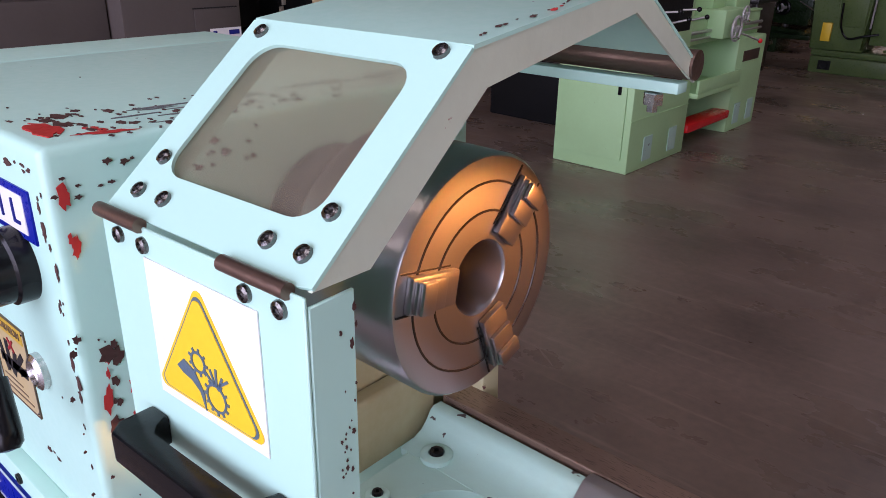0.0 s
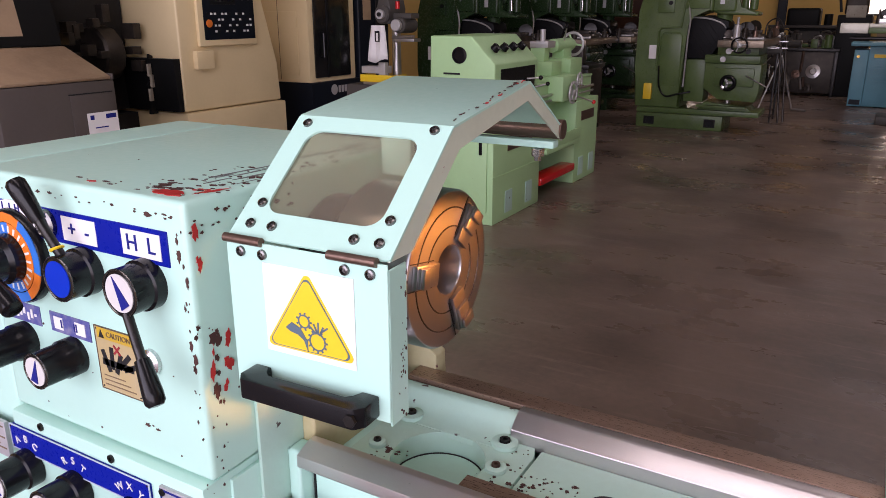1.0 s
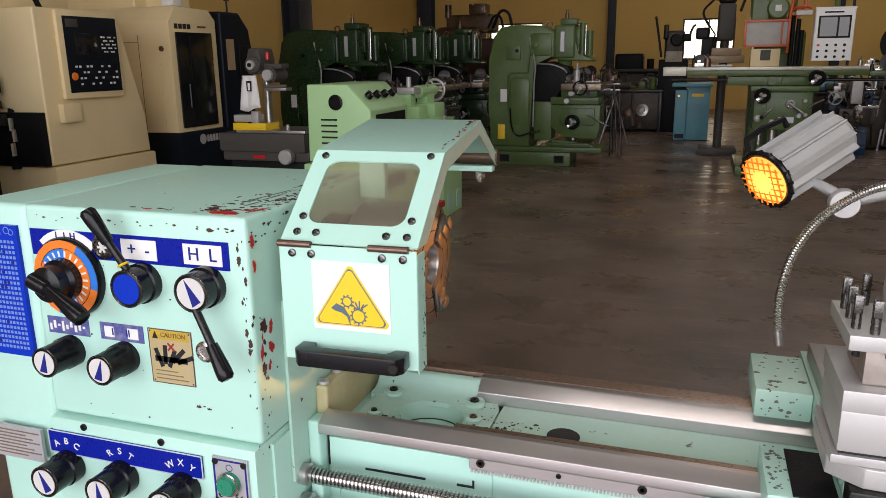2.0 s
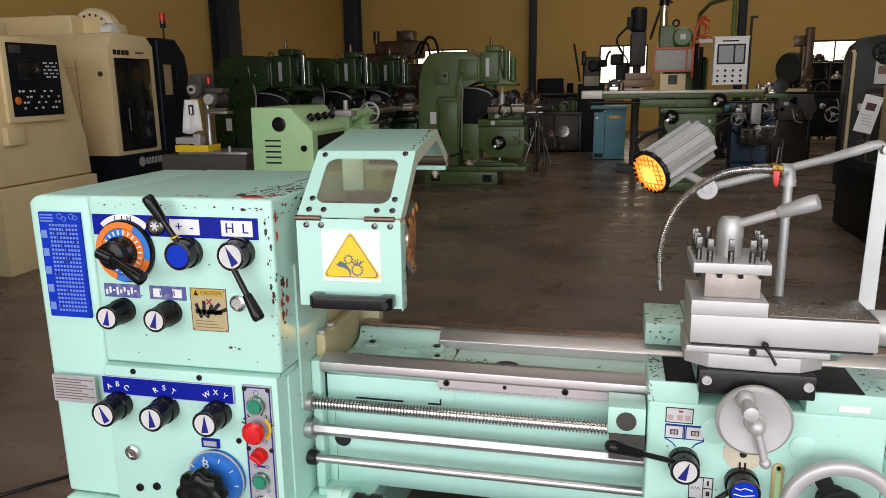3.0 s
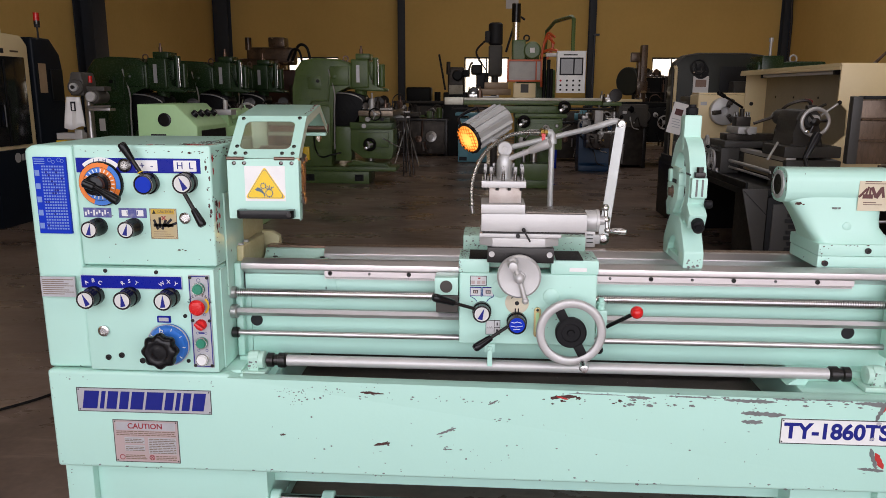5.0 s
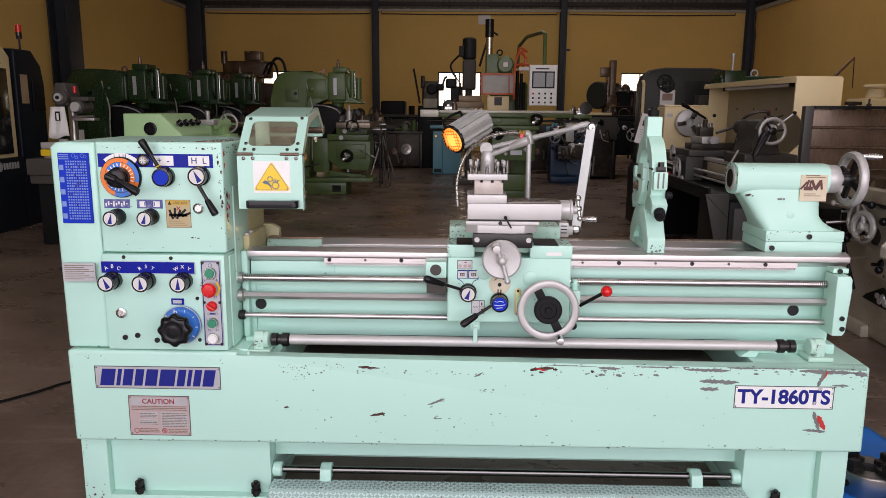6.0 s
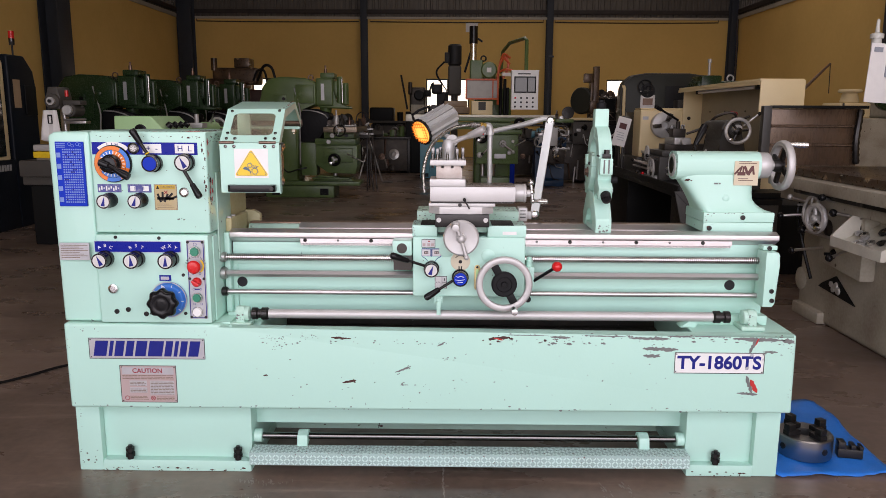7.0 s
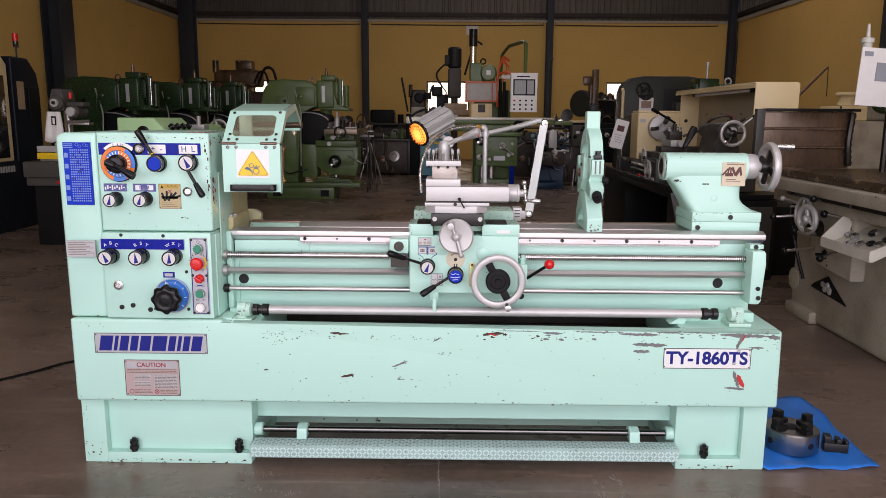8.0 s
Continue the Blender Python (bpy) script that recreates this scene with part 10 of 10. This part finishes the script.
def scrape(form, a, b, h, seed, y=N, lift=0.0006, ragged=0.6, crumbs=6):
    """A long torn scrape in the stand's face from a to b, h high at its widest, with crumbs of lost paint round it."""
    r = random.Random(seed)
    ax, az = a
    dx, dz = b[0] - ax, b[1] - az
    span = math.hypot(dx, dz)
    ux, uz = dx / span, dz / span
    n = max(7, int(span / 0.006))
    upper, lower = [], []
    for i in range(n + 1):
        t = i / n
        full = h / 2 * min(1, 0.25 + 3.2 * min(t, 1 - t))
        p, q = full * (1 - ragged * r.random()), full * (1 - ragged * r.random())
        x, z = ax + dx * t + 0.003 * (r.random() - 0.5), az + dz * t
        upper.append((x - uz * p, z + ux * p))
        lower.append((x + uz * q, z - ux * q))
    rim = upper + lower[::-1]
    up = [form.bm.verts.new((x, y - lift, z)) for x, z in rim]
    low = [form.bm.verts.new((x, y + 0.0002, z)) for x, z in rim]
    for i in range(n):
        form.bm.faces.new((up[i], up[2 * n + 1 - i], up[2 * n - i], up[i + 1]))
    for i in range(len(rim)):
        k = (i + 1) % len(rim)
        form.bm.faces.new((low[i], up[i], up[k], low[k]))
    for i in range(crumbs):
        t = r.random()
        flake(form, (ax + dx * t + 0.01 * r.gauss(0, 1), y - 0.0001, az + dz * t + h * 0.8 * r.gauss(0, 1)), (ux, 0, uz), (0, 0, 1), 0.004 + 0.010 * r.random(), 0.002 + 0.003 * r.random(), r.random(), 9)


f = Form()
for i, (a, b, h) in enumerate((
        ((2.270, 0.577), (2.405, 0.574), 0.021), ((2.272, 0.549), (2.340, 0.546), 0.018), ((2.613, 0.620), (2.815, 0.615), 0.019),
        ((2.733, 0.568), (2.790, 0.567), 0.010), ((2.212, 0.620), (2.374, 0.617), 0.014), ((2.361, 0.628), (2.468, 0.626), 0.008),
        ((2.806, 0.613), (2.850, 0.610), 0.026), ((1.911, 0.621), (1.989, 0.618), 0.012), ((2.05, 0.627), (2.20, 0.625), 0.006),
        ((2.47, 0.628), (2.60, 0.626), 0.005), ((1.73, 0.628), (1.90, 0.626), 0.004), ((1.474, 0.580), (1.503, 0.597), 0.008),
        ((1.309, 0.472), (1.370, 0.497), 0.010))):
    scrape(f, a, b, h, 300 + i)
tagged(part("edge_scrape", f, CHIP_GREY, lathe, "long grey scrapes along the stand's top edge"), kind="stuff")
f = Form()
for i, (a, b, h) in enumerate((((1.058, 0.612), (1.137, 0.608), 0.011), ((1.102, 0.428), (1.156, 0.438), 0.016), ((1.671, 0.612), (1.755, 0.618), 0.016))):
    scrape(f, a, b, h, 330 + i)
tagged(part("edge_scrape", f, CHIP, lathe, "brown scrapes in the stand's face"), kind="stuff")
f = Form()
scrape(f, (1.690, 0.616), (1.728, 0.607), 0.007, 340, y=-0.0009, crumbs=0)
part("primer_scar", f, PRIMER, lathe, "red primer scar")
f = Form()
scrape(f, (2.694, 0.455), (2.722, 0.402), 0.020, 341, y=-0.0009, ragged=0.3, crumbs=0)
part("primer_scar", f, PRIMER, lathe, "red primer scar")
f = Form()
scrape(f, (2.646, 0.399), (2.726, 0.394), 0.014, 342, crumbs=3)
scrape(f, (2.676, 0.470), (2.704, 0.396), 0.020, 345, y=-0.0004, crumbs=0)
part("scrape_streak", f, CHIP_GREY, lathe)
f = Form()
scrape(f, (2.714, 0.622), (2.700, 0.592), 0.007, 343, y=-0.0012, crumbs=0)
part("primer_scar", f, PRIMER, lathe, "red primer scar")
f = Form()
scrape(f, (2.708, 0.622), (2.680, 0.562), 0.017, 344, y=-0.0005, crumbs=1)
scrape(f, (2.655, 0.616), (2.730, 0.612), 0.014, 346, y=-0.0003, crumbs=2)
part("scrape_streak", f, CHIP_GREY, lathe)
f = Form()
for i, (x, z, w, h) in enumerate(((2.690, 0.555, 0.022, 0.016), (2.676, 0.503, 0.017, 0.014), (2.735, 0.538, 0.008, 0.012))):
    flake(f, (x, -0.0030, z), (1, 0, 0.2), (0, 0, 1), w, h, 60 + i, 11)
tagged(part("plate_scuff", f, SILVER, lathe, "bare metal scuffs across the type plate"), kind="stuff")
scatter(lathe, "paint_chip", CHIP_GREY, [((0.95, N, 0.615), 0.35, 0.03, 26, 0.007, 0.002, 1.3), ((0.10, N, 0.636), 0.16, 0.016, 8, 0.008, 0.002, 1.4), ((0.55, N, 0.625), 0.12, 0.02, 6, 0.007, 0.002, 1.2), ((1.30, N, 0.40), 0.9, 0.12, 20, 0.006, 0.002, 1.5), ((0.7, N, 0.325), 1.2, 0.008, 16, 0.007, 0.002, 2.0), ((2.2, N, 0.33), 1.2, 0.01, 12, 0.008, 0.002, 2.0), ((2.845, N, 0.50), 0.01, 0.24, 10, 0.008, 0.002, 0.6), ((0.03, N, 0.46), 0.012, 0.28, 9, 0.007, 0.002, 0.6)], FRONT, 71, "small dark chips over the stand's face")
# foot edges
scatter(lathe, "paint_scrape", CHIP, [((0.39, 0.0915, 0.012), 0.60, 0.02, 34, 0.010, 0.003, 2.0), ((2.63, 0.0915, 0.012), 0.26, 0.02, 14, 0.010, 0.003, 2.0), ((0.03, 0.0945, 0.06), 0.08, 0.1, 8, 0.012, 0.004, 1.0), ((0.0, 0.0945, 0.15), 0.02, 0.28, 10, 0.010, 0.003, 0.7)], FRONT, 8)
# headstock corner
scatter(lathe, "paint_chip", CHIP, [((0.6062, 0.047, 1.215), 0.012, 0.07, 5, 0.026, 0.010, 0.7), ((0.6062, 0.043, 1.150), 0.012, 0.06, 6, 0.030, 0.008, 0.6), ((0.6062, 0.03, 1.12), 0.05, 0.24, 22, 0.010, 0.002, 0.8), ((0.6062, 0.12, 1.37), 0.2, 0.03, 26, 0.010, 0.003, 1.6), ((0.6062, 0.2, 1.1), 0.4, 0.15, 16, 0.006, 0.002, 1.0)], SIDE, 9, "dark red-brown chips on the headstock side")
scatter(lathe, "paint_chip", PRIMER, [((0.6064, 0.046, 1.205), 0.008, 0.02, 2, 0.024, 0.016, 0.6), ((0.6064, 0.044, 1.18), 0.008, 0.02, 2, 0.024, 0.014, 0.6), ((0.6064, 0.020, 1.19), 0.006, 0.05, 4, 0.030, 0.012, 0.35), ((0.6064, 0.014, 1.34), 0.006, 0.06, 7, 0.030, 0.012, 0.35), ((0.6064, 0.040, 1.16), 0.012, 0.05, 3, 0.028, 0.012, 0.5)], SIDE, 10, "red primer showing through chips")
scatter(lathe, "paint_chip", CHIP, [((0.593, N, 1.20), 0.010, 0.20, 14, 0.020, 0.004, 0.5), ((0.592, N, 1.34), 0.010, 0.07, 8, 0.018, 0.005, 0.5), ((0.55, N, 1.376), 0.08, 0.008, 8, 0.010, 0.003, 2.0), ((0.38, N, 1.378), 0.4, 0.008, 16, 0.006, 0.002, 2.0), ((0.50, N, 1.068), 0.03, 0.008, 4, 0.007, 0.003, 2.0), ((0.4, N, 1.2), 0.4, 0.35, 16, 0.005, 0.002, 1.2)], FRONT, 11)
T = 1.3982
scatter(lathe, "paint_chip", CHIP, [((0.555, 0.05, T), 0.10, 0.05, 26, 0.016, 0.004, 2.0), ((0.585, 0.20, T), 0.05, 0.30, 46, 0.016, 0.003, 0.8), ((0.54, 0.12, T), 0.12, 0.16, 40, 0.010, 0.002, 1.8), ((0.42, 0.03, T), 0.20, 0.02, 10, 0.008, 0.002, 2.0), ((0.40, 0.28, T), 0.30, 0.30, 6, 0.006, 0.002, 1.6)], TOP, 12, "dark chips across the headstock top")
scatter(lathe, "paint_chip", PRIMER, [((0.553, 0.026, T + 0.0002), 0.03, 0.008, 5, 0.024, 0.016, 2.0), ((0.40, 0.022, T), 0.02, 0.006, 2, 0.010, 0.006, 2.0), ((0.57, 0.055, T), 0.03, 0.02, 4, 0.010, 0.005, 1.5)], TOP, 13, "bright red primer patch on the headstock top")
f = Form()
flake(f, (0.545, 0.034, T + 0.0003), (1, 0.05, 0), (0, 1, 0), 0.062, 0.018, 71)
flake(f, (0.590, 0.060, T + 0.0003), (1, 0.1, 0), (0.3, 1, 0), 0.012, 0.05, 72)
part("primer_scar", f, PRIMER, lathe, "red primer patch on the headstock edge")
f = Form()
rr = random.Random(31)
for i in range(22):
    x, y = 0.53 + 0.06 * rr.random(), 0.10 + 0.34 * rr.random()
    flake(f, (x, y, T + 0.0001), (1, -0.2, 0), (0.12, 1, 0), 0.002 + 0.003 * rr.random(), 0.03 + 0.06 * rr.random(), rr.random(), 9)
part("scratch_marks", f, CHIP_GREY, lathe, "long dark scratches across the headstock top")
# the headstock and its end cover stand a little behind the gearbox face
for ob in lathe.children:
    if ob.type == "MESH" and (ob.name.startswith("end_cover") or (min(v.co.z for v in ob.data.vertices) > 1.012 and max(v.co.x for v in ob.data.vertices) < 0.62)):
        ob.location.y += 0.017
# guard edges
scatter(guard, "paint_chip", CHIP, [((GX1 - 0.012, 0.30, 1.4947), 0.006, 0.20, 14, 0.010, 0.003, 0.6), ((GX1 - 0.012, 0.41, 1.5102), 0.008, 0.05, 8, 0.012, 0.003, 0.6)], ((1, 0, 0), (0, 0.991, 0.135)), 14)
scatter(guard, "paint_chip", PRIMER, [((GX1 - 0.010, 0.33, 1.4987), 0.006, 0.05, 5, 0.014, 0.005, 0.5), ((GX1 - 0.010, 0.425, 1.5122), 0.006, 0.02, 4, 0.012, 0.005, 0.5)], ((1, 0, 0), (0, 0.991, 0.135)), 15)
scatter(guard, "paint_chip", CHIP, [((GX1 + 0.0002, 0.075, 1.25), 0.012, 0.18, 16, 0.008, 0.002, 0.6), ((GX1 + 0.0002, 0.083, 1.30), 0.004, 0.08, 6, 0.012, 0.003, 0.4), ((GX1 + 0.0002, 0.07, 1.2), 0.02, 0.06, 8, 0.006, 0.002, 0.7)], SIDE, 16)
# bed, saddle and brackets
scatter(lathe, "pan_stain", CHIP, [((1.1, 0.12, 0.5004), 0.6, 0.12, 50, 0.016, 0.004, 1.6), ((2.0, 0.12, 0.5004), 0.9, 0.12, 40, 0.016, 0.004, 1.6)], TOP, 33, "dark oil spots in the chip pan")
scatter(lathe, "oil_stain", CHIP, [((0.793, 0.366, 0.9648), 0.13, 0.012, 34, 0.007, 0.002, 1.0), ((0.725, 0.235, 0.9648), 0.05, 0.09, 40, 0.010, 0.002, 1.4), ((0.90, 0.28, 0.9648), 0.03, 0.18, 44, 0.011, 0.002, 1.0), ((0.965, 0.285, 0.9633), 0.09, 0.07, 60, 0.010, 0.002, 1.0)], TOP, 17, "rust and oil flecks on the gap piece")
scatter(lathe, "paint_chip", CHIP_GREY, [((1.39, 0.14, 1.0458), 0.03, 0.13, 34, 0.010, 0.003, 1.0), ((1.79, 0.14, 1.0458), 0.03, 0.13, 14, 0.010, 0.003, 1.0), ((1.42, 0.47, 1.0608), 0.08, 0.15, 24, 0.012, 0.003, 1.5), ((1.74, 0.47, 1.0608), 0.12, 0.15, 20, 0.012, 0.003, 1.5)], TOP, 18)
scatter(lathe, "paint_chip", CHIP_GREY, [((1.42, 0.3845, 1.03), 0.08, 0.04, 16, 0.010, 0.003, 1.2), ((1.74, 0.3845, 1.03), 0.12, 0.04, 14, 0.010, 0.003, 1.2), ((1.378, AY - 0.0046, 1.02), 0.012, 0.04, 12, 0.010, 0.003, 0.8), ((1.59, AY - 0.0002, 0.87), 0.40, 0.2, 12, 0.005, 0.002, 1.2)], FRONT, 19)
scatter(lathe, "paint_chip", CHIP_GREY, [((0.69, 0.0595, 0.676), 0.034, 0.04, 14, 0.010, 0.003, 0.9), ((2.70, 0.0595, 0.676), 0.034, 0.04, 14, 0.010, 0.003, 0.9)], FRONT, 20)
scatter(steady, "paint_chip", CHIP_GREY, [((SX, 0.1482, 1.025), 0.05, 0.03, 14, 0.012, 0.003, 1.0)], FRONT, 21)

f = Form()
rr = random.Random(64)
for i in range(26):
    a = radians(rr.uniform(-40, 200))
    flake(f, (2.4275, SPY + 0.061 * math.cos(a), SPZ + 0.053 * math.sin(a)), (0, 1, 0), (0, 0, 1), 0.004 + 0.009 * rr.random(), 0.004 + 0.008 * rr.random(), rr.random())
tagged(part("paint_chip", f, CHIP, tail, "dark chips round the barrel's mouth"), kind="stuff")
scatter(tail, "paint_chip", CHIP, [((2.475, 0.2262, 1.212), 0.03, 0.006, 8, 0.012, 0.004, 1.6), ((2.555, 0.1897, 1.05), 0.03, 0.06, 8, 0.010, 0.003, 1.0), ((2.62, 0.1897, 1.082), 0.14, 0.004, 9, 0.006, 0.002, 2.0), ((2.48, 0.2300, 1.30), 0.04, 0.02, 4, 0.007, 0.003, 1.2), ((2.815, 0.1897, 1.05), 0.006, 0.07, 7, 0.008, 0.003, 0.6)], FRONT, 65)

# ---- things on the floor ----
sheet = Form()
nx, ny = 22, 26
grid = []
rr = random.Random(2)
for j in range(ny):
    v = j / (ny - 1)
    x0, x1 = 2.872 + 0.02 * v, 3.372 + 0.05 * v + 0.010 * math.sin(11 * v) * v
    row = []
    for i in range(nx):
        u = i / (nx - 1)
        fold = 0.007 * abs(math.sin(5.2 * u + 3.1 * v)) ** 3 + 0.006 * abs(math.sin(9.0 * v - 6.0 * u + 1)) ** 4 + 0.004 * rr.random()
        row.append(sheet.bm.verts.new((x0 + (x1 - x0) * u, 0.085 + 0.02 * u + (0.80 + 0.03 * (1 - u)) * v + 0.008 * rr.random(), 0.004 + fold + (0.004 if i == 0 else 0))))
    grid.append(row)
for j in range(ny - 1):
    for i in range(nx - 1):
        sheet.bm.faces.new((grid[j][i], grid[j][i + 1], grid[j + 1][i + 1], grid[j + 1][i]))
tarp = solo("blue_sheet", sheet, BLUE_SHEET, "crumpled blue plastic sheet spread on the floor", "sheet")
tarp.modifiers.new("thickness", "SOLIDIFY").thickness = 0.003
ck = thing("lathe_chuck", "loose steel four-jaw chuck lying on blue sheet", "chuck", pose(3.075, 0.30, 0.018))
part("body", Form().turned([(0.02, 0), (0.112, 0), (0.115, 0.004), (0.115, 0.088), (0.110, 0.092), (0.040, 0.092), (0.038, 0.03), (0, 0.03)], (0, 0, 0), (0, 0, 1), 48), CHUCK, ck)
for k in range(4):
    part("jaw", Form().box(0.040, 0.104, -0.018, 0.018, 0.090, 0.112, 0.003).box(0.066, 0.102, -0.016, 0.016, 0.112, 0.140, 0.003).turn(Matrix.Rotation(radians(20 + 90 * k), 4, "Z")), DARKSTEEL, ck)
for k in range(4):
    part("adjusting_screw", Form().rod((0.112, 0, 0.045), (0.117, 0, 0.045), 0.014, n=12).turn(Matrix.Rotation(radians(20 + 90 * k), 4, "Z")), DARKSTEEL, ck)
solo("jaw_block", Form().box(-0.05, 0.05, -0.025, 0.025, 0, 0.04, 0.004).box(-0.05, -0.02, -0.025, 0.025, 0.04, 0.07, 0.004).box(0.0, 0.02, -0.025, 0.025, 0.04, 0.06, 0.004).box(0.035, 0.05, -0.025, 0.025, 0.04, 0.055, 0.003), DARKSTEEL, "dark steel stepped chuck jaw lying on blue sheet", "chuck jaw", m=pose(3.255, 0.262, 0.016, 0, 0, -12))
solo("floor_cable", Form().pipe([(p.x, p.y, 0.012) for p in curve([(-6.5, -2.2, 0), (-3.0, -0.6, 0), (-1.9, 0.05, 0), (-0.95, 1.05, 0), (-0.72, 1.36, 0), (-0.35, 1.6, 0), (0.1, 1.3, 0)], 10)], 0.0075, 8), BLACK, "black rubber power cable lying across the floor", "cable")
marks = Form()
rr = random.Random(7)
for x0, y0, x1, y1, n, wide in ((2.14, 0.02, 2.16, -0.5, 60, 0.03), (2.23, 0.02, 2.25, -0.5, 60, 0.03), (0.66, 0.02, 0.86, 0.0, 36, 0.05), (0.72, -0.10, 0.95, -0.16, 26, 0.04), (1.5, -0.3, 1.9, -0.42, 18, 0.05), (1.55, 1.35, 1.75, 2.2, 30, 0.012), (1.85, 1.3, 1.98, 1.9, 26, 0.012), (2.6, 3.2, 3.4, 3.9, 26, 0.02), (0.6, 3.6, 1.5, 3.9, 24, 0.10), (2.0, 4.6, 3.0, 4.7, 24, 0.1)):
    for i in range(n):
        t = rr.random()
        flake(marks, (x0 + (x1 - x0) * t + rr.gauss(0, wide / 2.5), y0 + (y1 - y0) * t + rr.gauss(0, 0.01), 0.0006), (1, 0.3 * rr.random(), 0), (0.25, -1, 0), 0.003 + 0.006 * rr.random(), 0.012 + 0.03 * rr.random(), rr.random(), 7, lift=0.0004)
solo("scuff_marks", marks, material("pale_scuffs", (0.30, 0.27, 0.24), 0.8, vary=0.3, scale=30, fine=120), "pale scuffed drag marks on the concrete", "scuff marks", kind="stuff")
crack = Form()
x, y = 1.497, 0.16
while y > -0.30:
    flake(crack, (x, y, 0.0009), (1, 0, 0), (0.5 * (rr.random() - 0.5), -1, 0), 0.003 + 0.007 * rr.random() ** 2, 0.02 + 0.02 * rr.random(), rr.random(), 9, lift=0.0004)
    x, y = x + 0.006 * (rr.random() - 0.45), y - 0.013
solo("floor_crack", crack, material("pale_cracked_edge", (0.32, 0.29, 0.26), 0.8, vary=0.4, scale=30, fine=120), "pale crumbled crack in the concrete", "crack", kind="stuff")
stains = Form()
for i in range(90):
    x, y = rr.uniform(-1.0, 4.0), rr.uniform(0.9, 9)
    s = rr.uniform(0.02, 0.16)
    flake(stains, (x, y, 0.0002), (1, rr.uniform(-0.8, 0.8), 0), (0.3 * rr.random(), 1, 0), s * 1.6, s * 0.10, rr.random(), lift=0.0002)
solo("floor_stains", stains, material("worn_floor_patch", (0.22, 0.155, 0.12), 0.5, vary=0.4, scale=12, fine=60), "paler worn scratches in the floor", "stain", kind="stuff")

# ---- benches of small machine parts along the back ----
def bench(m, seed, w, paint, label):
    r = random.Random(seed)
    t = thing("workbench", label, "bench", m, "benches at the back")
    part("top", Form().box(0, w, -0.35, 0.35, 0.86, 0.92, 0.01), DARKSTEEL, t)
    for x in (0.06, w - 0.06):
        for y in (-0.28, 0.28):
            part("leg", Form().box(x - 0.035, x + 0.035, y - 0.035, y + 0.035, 0, 0.86, 0.004), DARKSTEEL, t)
    part("skirt", Form().box(0.02, w - 0.02, -0.30, 0.30, 0.06, 0.858, 0.01), CASTING, t)
    for i in range(int(w * 14)):
        x, y, s = 0.1 + (w - 0.2) * r.random(), -0.25 + 0.5 * r.random(), 0.06 + 0.12 * r.random()
        k = r.randrange(4)
        mat = (CASTING, paint, GREY, STEEL)[r.randrange(4)]
        if k == 0:
            part("casting", Form().box(x - s / 2, x + s / 2, y - s / 3, y + s / 3, 0.92, 0.92 + s * 1.4, 0.012), mat, t)
        elif k == 1:
            part("casting", Form().rod((x, y, 0.92), (x, y, 0.92 + s * 1.6), s * 0.45, n=14, b=0.01), mat, t)
        elif k == 2:
            part("casting", Form().rod((x - s, y, 0.92 + s * 0.5), (x + s, y, 0.92 + s * 0.5), s * 0.48, n=14, b=0.01), mat, t)
        else:
            part("casting", Form().torus((x, y, 0.93 + s * 0.8), (0.2, 1, 0), s * 0.7, s * 0.14, 20, 6).rod((x, y, 0.92), (x, y + 0.05, 0.92 + s), s * 0.2, n=8), mat, t)
    for i in range(int(w * 7)):
        x, z, q = 0.08 + (w - 0.16) * r.random(), 0.1 + 0.6 * r.random(), 0.05 + 0.09 * r.random()
        if r.random() < 0.5:
            part("disc", Form().turned([(q, 0), (q, 0.03), (q * 0.5, 0.04), (q * 0.4, 0.02), (0, 0.02)], (x, -0.31, z), (0.3 * r.random() - 0.15, -1, 0.2), 18), (STEEL, RUSTY, CASTING)[r.randrange(3)], t)
        else:
            part("bar_end", Form().rod((x, -0.33, z - q), (x + 0.1 * (r.random() - 0.5), -0.36, z + 2 * q), 0.014 + 0.012 * r.random(), n=9), (STEEL, CHROME, RUSTY)[r.randrange(3)], t)
    return t


for i, (x, y, w) in enumerate(((-1.5, 16.5, 2.0), (-1.4, 18.6, 2.2), (2.6, 15.5, 1.6), (5.6, 12.6, 1.6), (-4.4, 9.8, 2.2), (3.4, 18.5, 2.0), (6.3, 15.6, 2.4), (3.7, 14.0, 1.1))):
    bench(pose(x, y, 0), 20 + i, w, (MIDGREEN, GREY, SKYBLUE)[i % 3], "dark steel bench piled with greasy machine parts")
solo("wall_notice", Form().box(2.0, 2.42, YB - 0.02, YB - 0.004, 4.30, 4.62, 0), PAPER, "white notice sheet on the back wall", "notice")
solo("blue_bin", Form().box(2.3, 2.9, 13.4, 14.0, 0.0, 0.75, 0.03), BLUE_PANEL, "blue plastic bin on the floor", "bin")
